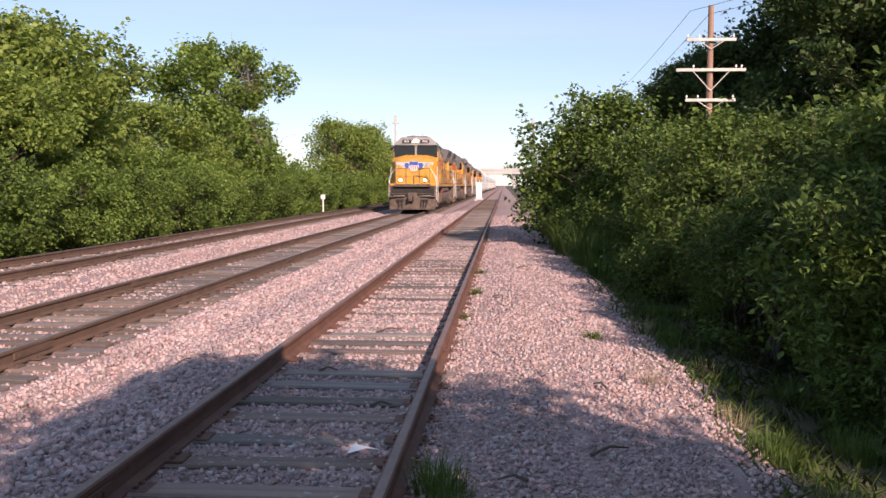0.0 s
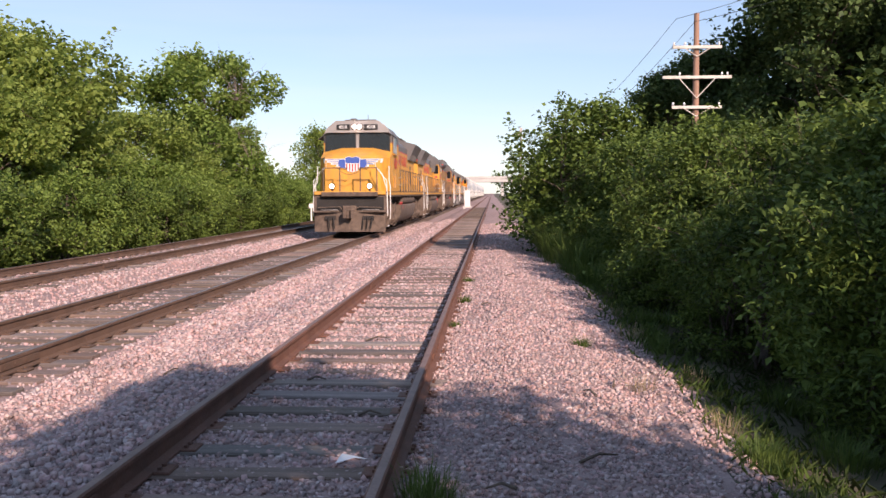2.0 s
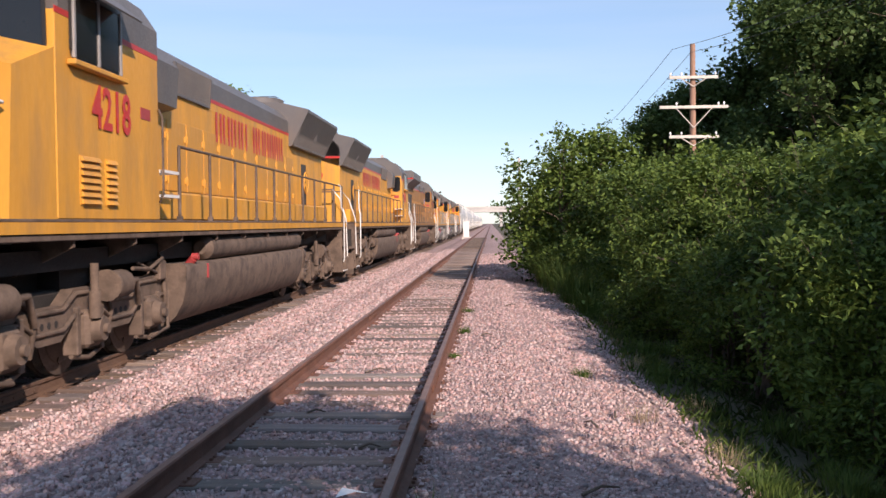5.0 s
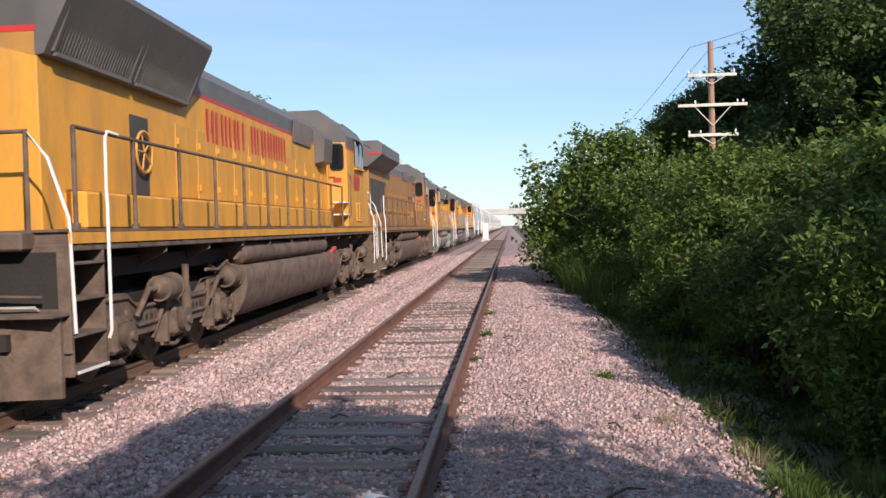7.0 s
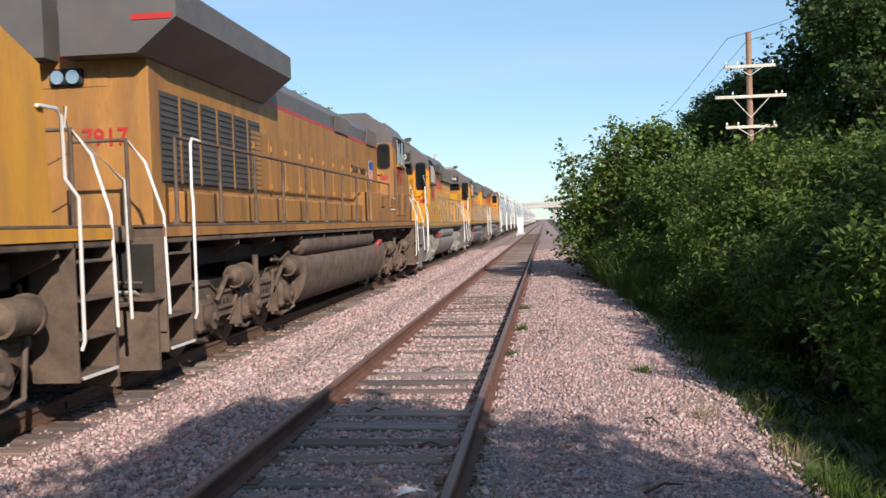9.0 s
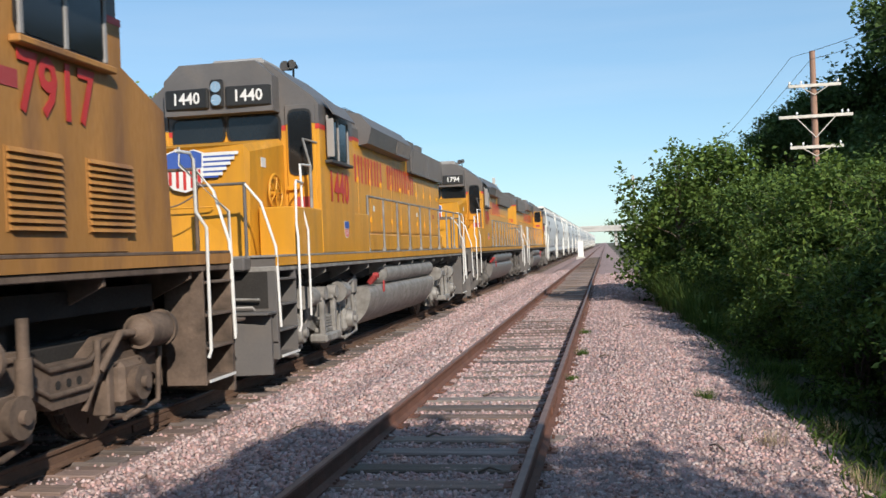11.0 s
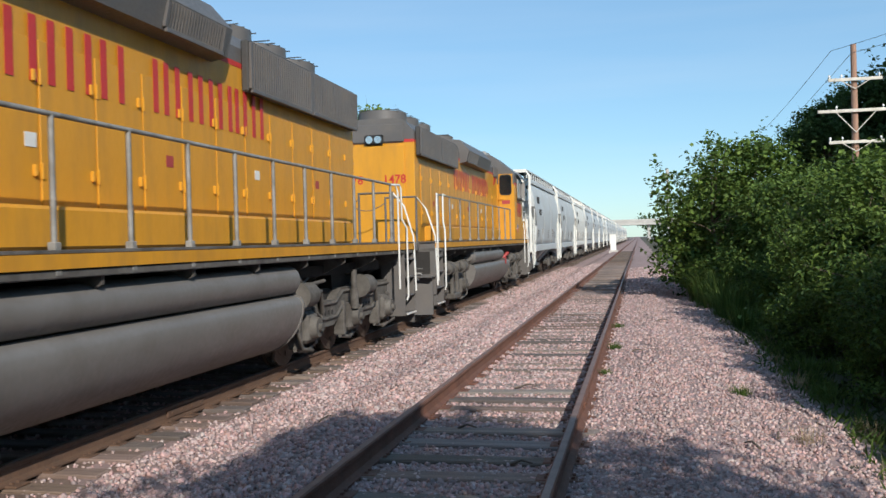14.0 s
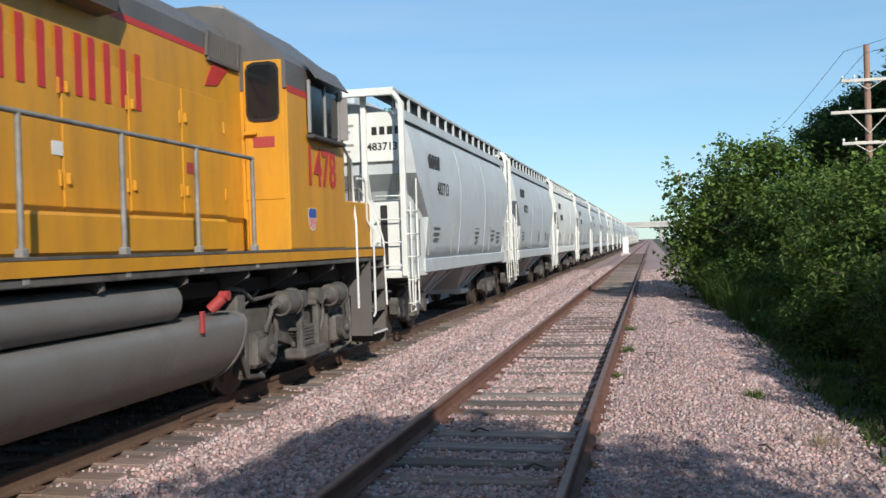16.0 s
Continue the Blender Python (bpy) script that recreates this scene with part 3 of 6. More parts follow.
    # tall green weeds at the foot of the bushes, tufts and dry stalks along the edge of the gravel
    weed = grass_tuft("tall_weeds", rng, 240, 1.15, 0.5, GRASS, "tall upright green weeds at the foot of the bushes", 0.012)
    place(weed, 3.1, 22.6)
    another(weed, 3.1, 24.6, 50, 1.05)
    another(weed, 3.25, 20.8, 150, 0.8)
    another(weed, 3.15, 26.6, 250, 0.9)
    another(weed, 3.35, 18.6, 80, 0.6)
    low = grass_tuft("grass_tuft", rng, 260, 0.42, 0.4, GRASS, "green grass tuft at the gravel edge", 0.007)
    dry = grass_tuft("dry_grass", rng, 90, 0.42, 0.35, STRAW, "dry straw-coloured stalks at the gravel edge", 0.004)
    place(low, 3.15, 6.2, 0, None, 0.5)
    place(dry, 2.65, 8.0, 0, None, 0.5)
    for i in range(54):
        y = 4.0 + 26 * (i / 54) ** 1.3
        e = 2.85 + 0.16 * float(wobble(0, y))
        another(low, e + 0.35 + float(rng.uniform(0, 1.7)) * (0.5 + 0.5 * (i % 2)), y + float(rng.uniform(-0.3, 0.3)), float(rng.uniform(0, 360)), float(rng.uniform(0.25, 0.62)))
        if i % 5 == 0:
            another(dry, e + float(rng.uniform(0.1, 0.5)), y, float(rng.uniform(0, 360)), float(rng.uniform(0.35, 0.6)))
    for x, y, s in ((1.06, 4.75, 0.4), (1.0, 5.0, 0.45), (0.95, 14.2, 0.3), (0.92, 17.5, 0.3), (2.35, 10.2, 0.3), (0.9, 11.6, 0.22)):
        another(low, x, y, 40 * x * y, s)
    # short grass creeping into the gravel's edge
    P = np.c_[rng.uniform(2.85, 3.6, 4200), 3 + 26 * rng.uniform(0, 1, 4200) ** 1.3]
    P = P[P[:, 0] > 2.85 + 0.16 * wobble(0 * P[:, 1], P[:, 1]) + rng.uniform(0, 0.5, len(P))]
    P = np.c_[P, ground_z(P[:, 0], P[:, 1]) - 0.02]
    v, t = leaf_arrays(P, 0.15, rng, 0.045, -1.1)
    tagged(new("edge_grass", big_mesh("edge_grass", v, t, GRASS)), "short green grass creeping into the gravel edge", "grass", kind="stuff")
    # joined grass cover of the bank, its green darkened to carry the shade there
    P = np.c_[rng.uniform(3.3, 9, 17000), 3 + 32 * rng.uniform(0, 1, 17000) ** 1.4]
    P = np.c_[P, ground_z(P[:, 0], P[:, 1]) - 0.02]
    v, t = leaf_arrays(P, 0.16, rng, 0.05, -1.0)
    tagged(new("bank_grass", big_mesh("bank_grass", v, t, SHADED_GRASS)), "rough green grass on the ditch bank, coloured darker for shade", "grass", kind="stuff")


def make_pole(x, y, h):
    """A telegraph pole with three cross-arms, braces and insulators."""
    root = tagged(new("utility_pole"), "weathered wooden telegraph pole with three pale cross-arms", "utility pole")
    root.location = (x, y, 0)
    part("post", MB().tube([(0, 0, -1.3), (0, 0, h * 0.5), (0, 0, h)], [0.17, 0.15, 0.125], 12), POLE_WOOD, root)
    for z, half in ((8.22, 1.12), (6.84, 1.58), (5.46, 1.14)):
        arm = part("cross_arm", MB().box(-half, half, -0.26, -0.14, z - 0.07, z + 0.07, 0.01), ARM_WOOD, root)
        drop = 0.95 if half > 1.5 else 0.42
        for s in (-1, 1):
            part("brace", MB().tube([(s * half * 0.53, -0.28, z - 0.05), (0, -0.17, z - drop)], 0.025, 5), ARM_WOOD, arm)
        for u in ((-0.95, -0.5, 0.9) if half < 1.5 else (-0.5, 0.72, 0.88)):
            part("insulator", MB().cyl((u * half, -0.2, z + 0.07), 0.02, 0.1, "z", 8).cyl((u * half, -0.2, z + 0.13), 0.055, 0.10, "z", 10, 0.035), WHITE_METAL, arm)
    return h


def make_far_things():
    # overhead lines on the pole
    for k, (dx, dz) in enumerate(((-0.95, 0.25), (-0.1, 0.1))):
        pts = []
        for i in range(25):
            u = i / 24
            pts.append((10.85 + dx + 3.5 * u, 44 - 46 * u, 9.3 + dz - 1.9 * math.sin(math.pi * u) + 0.6 * u))
        tagged(new("overhead_line", MB().tube(pts, 0.012, 4, False).mesh("overhead_line", WIRE)), "thin dark overhead line leaving the pole", "cable", "overhead lines")
        pts = [(10.85 + dx - 2.0 * i / 16, 44 + 50 * i / 16, 9.3 + dz - 1.7 * math.sin(math.pi * i / 16)) for i in range(17)]
        tagged(new("overhead_line", MB().tube(pts, 0.012, 4, False).mesh("overhead_line", WIRE)), "thin dark overhead line leaving the pole", "cable", "overhead lines")
    # white relay cabinet beside the siding
    cab = tagged(new("relay_cabinet"), "small white metal signal cabinet beside the siding", "cabinet")
    cab.location = (-0.5 - 1.0, 107, float(ground_z(-1.5, 107)))
    part("body", MB().box(-0.33, 0.33, -0.3, 0.3, 0.15, 1.9, 0.03), WHITE_METAL, cab)
    part("cap", MB().box(-0.4, 0.4, -0.37, 0.37, 1.9, 1.98, 0.02), WHITE_METAL, cab)
    part("plinth", MB().box(-0.5, 0.5, -0.45, 0.45, -0.2, 0.15, 0.02), CONCRETE, cab)
    # white marker post beyond the far track
    post = tagged(new("marker_post"), "short white marker post with a square plate", "post")
    post.location = (-11.6, 66, float(ground_z(-11.6, 66)))
    part("stake", MB().box(-0.05, 0.05, -0.04, 0.04, -0.2, 1.3, 0.01), WHITE_METAL, post)
    part("plate", MB().box(-0.16, 0.16, -0.06, -0.04, 1.0, 1.32, 0.004), WHITE_METAL, post)
    # slim signal masts far off
    for x, y, h in ((-15.0, 140, 12.6), (6.0, 150, 12.6)):
        mast = tagged(new("signal_mast"), "slim pale steel mast far along the line", "mast", "masts along the line")
        mast.location = (x, y, float(ground_z(x, y)))
        part("shaft", MB().tube([(0, 0, -0.3), (0, 0, h)], [0.2, 0.13], 8), CONCRETE, mast)
        part("head", MB().box(-0.5, 0.5, -0.12, 0.12, h - 0.9, h - 0.7, 0.02).box(-0.22, 0.22, -0.1, 0.1, h - 0.5, h + 0.3, 0.02), CONCRETE, mast)
    # road bridge across the line, and woods on the horizon
    br = tagged(new("road_bridge"), "pale concrete road bridge crossing the line far away", "bridge")
    br.location = (0, 430, 0)
    part("deck", MB().box(-60, 70, -5, 5, 6.6, 8.2, 0.1), CONCRETE, br)
    part("parapet", MB().box(-60, 70, -5.2, -4.9, 8.2, 9.2, 0.05), CONCRETE, br)
    for x in (-30, -14, 6, 22, 40):
        part("pier", MB().box(x - 0.6, x + 0.6, -3, 3, -0.5, 6.6, 0.1), CONCRETE, br)
    rng = np.random.default_rng(3)
    C = np.concatenate([np.c_[rng.uniform(4, 120, 110), rng.uniform(470, 560, 110), rng.uniform(2, 11, 110)], np.c_[rng.uniform(-200, -14, 130), rng.uniform(200, 520, 130), rng.uniform(1, 6, 130)],
                        np.c_[rng.uniform(10, 60, 60), rng.uniform(110, 300, 60), rng.uniform(1, 4.5, 60)]])
    P = clumps(rng, C, rng.uniform(3, 6, len(C)), [90] * len(C), 0.8)
    P[:, 2] = np.abs(P[:, 2])
    v, t = leaf_arrays(P, 1.3, rng, 0.45)
    tagged(new("far_woods", big_mesh("far_woods", v, t, LEAF_DARK)), "dark green woods and scrub on the horizon", "trees", kind="stuff")
    # paper scrap, broken sticks and twigs lying on the gravel
    tagged(new("paper_scrap", MB().raw([(0.40, 5.58, -0.13), (0.52, 5.60, -0.10), (0.60, 5.66, -0.125), (0.50, 5.70, -0.115), (0.43, 5.66, -0.09)], [(0, 1, 4), (1, 2, 3), (1, 3, 4)]).mesh("paper_scrap", WHITE_METAL)), "crumpled white paper scrap between the rails", "litter")
    rs = random.Random(8)
    for x, y in ((-0.08, 10.5), (1.63, 18.0), (0.35, 6.9), (1.5, 4.9), (2.2, 7.4), (2.4, 7.9), (1.9, 5.6), (-0.3, 8.2), (1.2, 13.5), (-1.9, 9.0)):
        a, ln = rs.uniform(0, 3.1), rs.uniform(0.12, 0.34)
        z = float(ground_z(x, y)) + 0.03
        pts = [(x, y, z), (x + math.cos(a) * ln * 0.5, y + math.sin(a) * ln * 0.5, z + 0.03), (x + math.cos(a) * ln, y + math.sin(a) * ln, z)]
        tagged(new("fallen_stick", MB().tube(pts, [0.012, 0.01, 0.005], 5).mesh("fallen_stick", BARK)), "dark broken stick lying on the gravel", "stick", "sticks on the gravel")
    # small orange lid in the weeds
    tagged(new("orange_marker", MB().cyl((3.0, 27.6, -0.35), 0.11, 0.36, "z", 12, 0.06).mesh("orange_marker", ORANGE)), "small faded orange plastic marker at the weeds' edge", "marker")


make_ground()
make_plants()
make_pole(10.85, 44.1, 9.8)
make_far_things()
make_track("siding_track", 0.0, 0.0, RUST, RAIL_TOP_OLD, "disused siding with rusty rails and weathered grey ties", 0.545, 2.2, 110, 60, 0.004, 1)
make_track("main_track", XM, ZM, RAIL_BROWN, RAIL_TOP, "running track with brown rails and dark ties", 0.497, 4.0, 140, 60, 0.0, 2)
make_track("far_track", XF, ZF, RAIL_BROWN, RAIL_TOP, "far running track with brown rails beside the hedge", 0.5, 9.0, 140, 50, 0.0, 3)
scatter_stones()


# ---- the train ----
YELLOW = material("yellow_paint", (0.62, 0.285, 0.022), 0.42, spread=0.10, scale=1.2, fine=30, dirt=(0.36, 0.18, 0.04), dirt_amount=0.5, bump=0.05, bump_scale=8, stretch=(1.6, 1.6, 0.35))
YELLOW_OLD = material("dusty_yellow_paint", (0.66, 0.31, 0.042), 0.55, spread=0.14, scale=0.9, fine=24, dirt=(0.30, 0.18, 0.08), dirt_amount=0.6, bump=0.06, bump_scale=8, stretch=(1.6, 1.6, 0.35))
YELLOW_DIRTY = material("brown_stained_yellow_paint", (0.40, 0.19, 0.05), 0.62, spread=0.24, scale=0.8, fine=20, dirt=(0.17, 0.085, 0.045), dirt_amount=0.85, bump=0.06, bump_scale=8, stretch=(1.6, 1.6, 0.4))
GREY = material("grey_paint", (0.115, 0.108, 0.106), 0.5, spread=0.16, scale=1.2, fine=30, dirt=(0.16, 0.135, 0.115), dirt_amount=0.5)
GREY_LIGHT = material("pale_grey_paint", (0.30, 0.29, 0.28), 0.5, spread=0.12, scale=1.2, fine=30, dirt=(0.22, 0.18, 0.15), dirt_amount=0.5)
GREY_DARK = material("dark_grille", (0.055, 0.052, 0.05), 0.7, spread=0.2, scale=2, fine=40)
UNDER_CLEAN = material("silver_grey_running_gear", (0.26, 0.25, 0.235), 0.55, spread=0.3, scale=3.0, fine=22, dirt=(0.09, 0.075, 0.06), dirt_amount=0.6, bump=0.15, bump_scale=30)
UNDER_DUST = material("brown_dusty_running_gear", (0.145, 0.103, 0.078), 0.85, spread=0.28, scale=2.2, fine=25, dirt=(0.05, 0.036, 0.028), dirt_amount=0.9, bump=0.2, bump_scale=30)
UNDER_GREY = material("grimy_grey_running_gear", (0.12, 0.11, 0.10), 0.75, spread=0.28, scale=2.2, fine=25, dirt=(0.04, 0.034, 0.03), dirt_amount=0.9, bump=0.2, bump_scale=30)
TANK_GREY = material("smooth_grey_tank_paint", (0.165, 0.155, 0.148), 0.5, spread=0.12, scale=0.9, fine=16, dirt=(0.10, 0.085, 0.07), dirt_amount=0.55, bump=0.05, bump_scale=12)
# Near-black for bolsters and hoses, and for shade painted under decks and on pilots.
BLACK = material("near_black_and_shade", (0.025, 0.022, 0.02), 0.8, spread=0.3, scale=3)
WHEEL = material("wheel_steel", (0.11, 0.085, 0.07), 0.6, metal=0.4, spread=0.25, scale=4)
TREAD = material("bright_tread", (0.45, 0.43, 0.41), 0.3, metal=0.9, spread=0.1)
RED = material("red_paint", (0.50, 0.035, 0.03), 0.45, spread=0.1, scale=3, fine=40)
BLUE = material("blue_paint", (0.045, 0.10, 0.36), 0.45, spread=0.1, scale=3, fine=40)
WHITE = material("white_paint", (0.70, 0.70, 0.68), 0.45, spread=0.06, scale=4, fine=40, dirt=(0.5, 0.45, 0.4), dirt_amount=0.3)
CREAM = material("cream_board", (0.85, 0.85, 0.8), 0.4, spread=0.04)
INK = material("black_ink", (0.015, 0.015, 0.015), 0.5)
GLASS = material("dark_cab_glass", (0.012, 0.014, 0.016), 0.06, spread=0.1)
CHROME = material("lamp_reflector", (0.7, 0.7, 0.68), 0.2, metal=0.9, spread=0.05)
HOP_GREY = material("pale_grey_hopper_paint", (0.50, 0.53, 0.545), 0.55, spread=0.06, scale=0.8, fine=20, dirt=(0.36, 0.34, 0.31), dirt_amount=0.4)
HOP_WHITE = material("white_hopper_paint", (0.74, 0.74, 0.70), 0.55, spread=0.06, scale=0.8, fine=20, dirt=(0.5, 0.46, 0.4), dirt_amount=0.35)
PINK_TAG = material("red_placard", (0.36, 0.05, 0.05), 0.5, spread=0.05)


def glowing(name, color, strength):
    m = bpy.data.materials.new(name)
    m.use_nodes = True
    b = m.node_tree.nodes["Principled BSDF"]
    b.inputs["Emission Color"].default_value, b.inputs["Emission Strength"].default_value = (*color, 1), strength
    b.inputs["Base Color"].default_value = (0.8, 0.8, 0.75, 1)
    return m


HEADLIGHT = glowing("lit_headlight", (1.0, 0.92, 0.78), 22.0)


def text_mesh(words, size, mat, squeeze=1.0):
    cu = bpy.data.curves.new("writing", "FONT")
    cu.body, cu.size, cu.align_x, cu.align_y = words, size, "CENTER", "CENTER"
    cu.extrude, cu.offset = 0.002, size * 0.018
    cu.resolution_u = 2
    ob = bpy.data.objects.new("writing", cu)
    scene.collection.objects.link(ob)
    bpy.context.view_layer.update()
    me = bpy.data.meshes.new_from_object(ob.evaluated_get(bpy.context.evaluated_depsgraph_get()))
    bpy.data.objects.remove(ob)
    me.transform(Matrix.Diagonal((squeeze, 1, 1, 1)))
    me.materials.clear()
    me.materials.append(mat)
    return me


SIDE = {1: Matrix(((0, 0, 1, 0), (1, 0, 0, 0), (0, 1, 0, 0), (0, 0, 0, 1))), -1: Matrix(((0, 0, -1, 0), (-1, 0, 0, 0), (0, 1, 0, 0), (0, 0, 0, 1)))}
FRONT = Matrix(((1, 0, 0, 0), (0, 0, -1, 0), (0, 1, 0, 0), (0, 0, 0, 1)))
BACK = Matrix(((-1, 0, 0, 0), (0, 0, 1, 0), (0, 1, 0, 0), (0, 0, 0, 1)))


def writing(name, me, parent, where, turn):
    ob = new(name, me)
    ob.parent = parent
    ob.matrix_basis = Matrix.Translation(where) @ turn
    return ob


def name_row(parent, where, turn, height, gap, stroke):
    """A row of plain upright red blocks with the rhythm of painted capitals, about its middle."""
    base = new("painted_name")
    base.parent = parent
    base.matrix_basis = Matrix.Translation(where) @ turn
    x = -(sum(abs(w) for w in NAME_ROW) + gap * (len(NAME_ROW) - 1)) / 2
    for w in NAME_ROW:
        if w > 0:
            mb = MB().box(x, x + min(stroke, w), -height / 2, height / 2, 0, 0.004)
            if w > 2 * stroke:
                part("letter_block", MB().box(x + w - stroke, x + w, -height / 2, height / 2, 0, 0.004), RED, base)
            part("letter_block", mb, RED, base)
        x += abs(w) + gap


NAME_ROW = (0.36, 0.40, 0.12, 0.38, 0.40, -0.26, 0.32, 0.40, 0.36, 0.12, 0.30, 0.12, 0.36)


def shield(size, parent, where, turn):
    """A plain shield: blue head over red and white uprights."""
    w, h = size * 0.5, size
    out = [(-w * 0.95, h * 0.42), (-w * 0.5, h * 0.5), (0, h * 0.44), (w * 0.5, h * 0.5), (w * 0.95, h * 0.42), (w * 0.9, -h * 0.25), (w * 0.6, -h * 0.42), (0, -h * 0.5), (-w * 0.6, -h * 0.42), (-w * 0.9, -h * 0.25)]
    base = writing("shield", MB().prism(out, 0.002, 0.008, "z").mesh("shield", WHITE), parent, where, turn)
    tagged(base, "painted shield with blue head and red uprights")
    part("shield_head", MB().prism([(x * 0.93, y * 0.95) for x, y in out[:5]] + [(w * 0.86, h * 0.06), (-w * 0.86, h * 0.06)], 0.009, 0.012, "z"), BLUE, base)
    st = MB()
    for k in range(5):
        x = (-0.72 + 0.36 * k) * w
        st.box(x - 0.075 * w, x + 0.075 * w, -h * (0.44 - 0.08 * abs(k - 2) ** 1.3 * 0.6), h * 0.03, 0.009, 0.012)
    part("shield_stripe", st, RED, base)
    return base


def rail_tube(name, pts, mat, parent, r=0.021):
    return part(name, MB().tube(pts, r, 7), mat, parent)


def wheelset(parent, y, r, axles, mat=None):
    """One axle with its two wheels, turning about its own centre."""
    w = part("wheelset", MB().cyl((-0.95, 0, 0), 0.09, 1.9, "x", 12), WHEEL, parent)
    for s in (-1, 1):
        c = s * 0.75
        mb = MB().cyl((c - 0.065, 0, 0), r, 0.13, "x", 28)
        mb.cyl((c - s * 0.085 - 0.015, 0, 0), r + 0.028, 0.03, "x", 28)
        mb.cyl((c + s * 0.066 - 0.01, 0, 0), r * 0.78, 0.02, "x", 24, r * 0.72)
        mb.cyl((c + s * 0.07 - 0.03, 0, 0), 0.13, 0.06, "x", 14)
        for k in range(6):
            a = k * math.pi / 3
            mb.box(s * 0.835 - 0.006, s * 0.835 + 0.006, 0.36 * math.cos(a) - 0.03, 0.36 * math.cos(a) + 0.03, 0.36 * math.sin(a) - 0.03, 0.36 * math.sin(a) + 0.03)
        part("wheel", mb, WHEEL, w)
        part("tread", MB().cyl((s * 0.75 - 0.05, 0, 0), r + 0.002, 0.1, "x", 28), TREAD, w, "bright worn wheel tread")
    w.location = (0, y, r)
    axles.append((w, r))
    return w


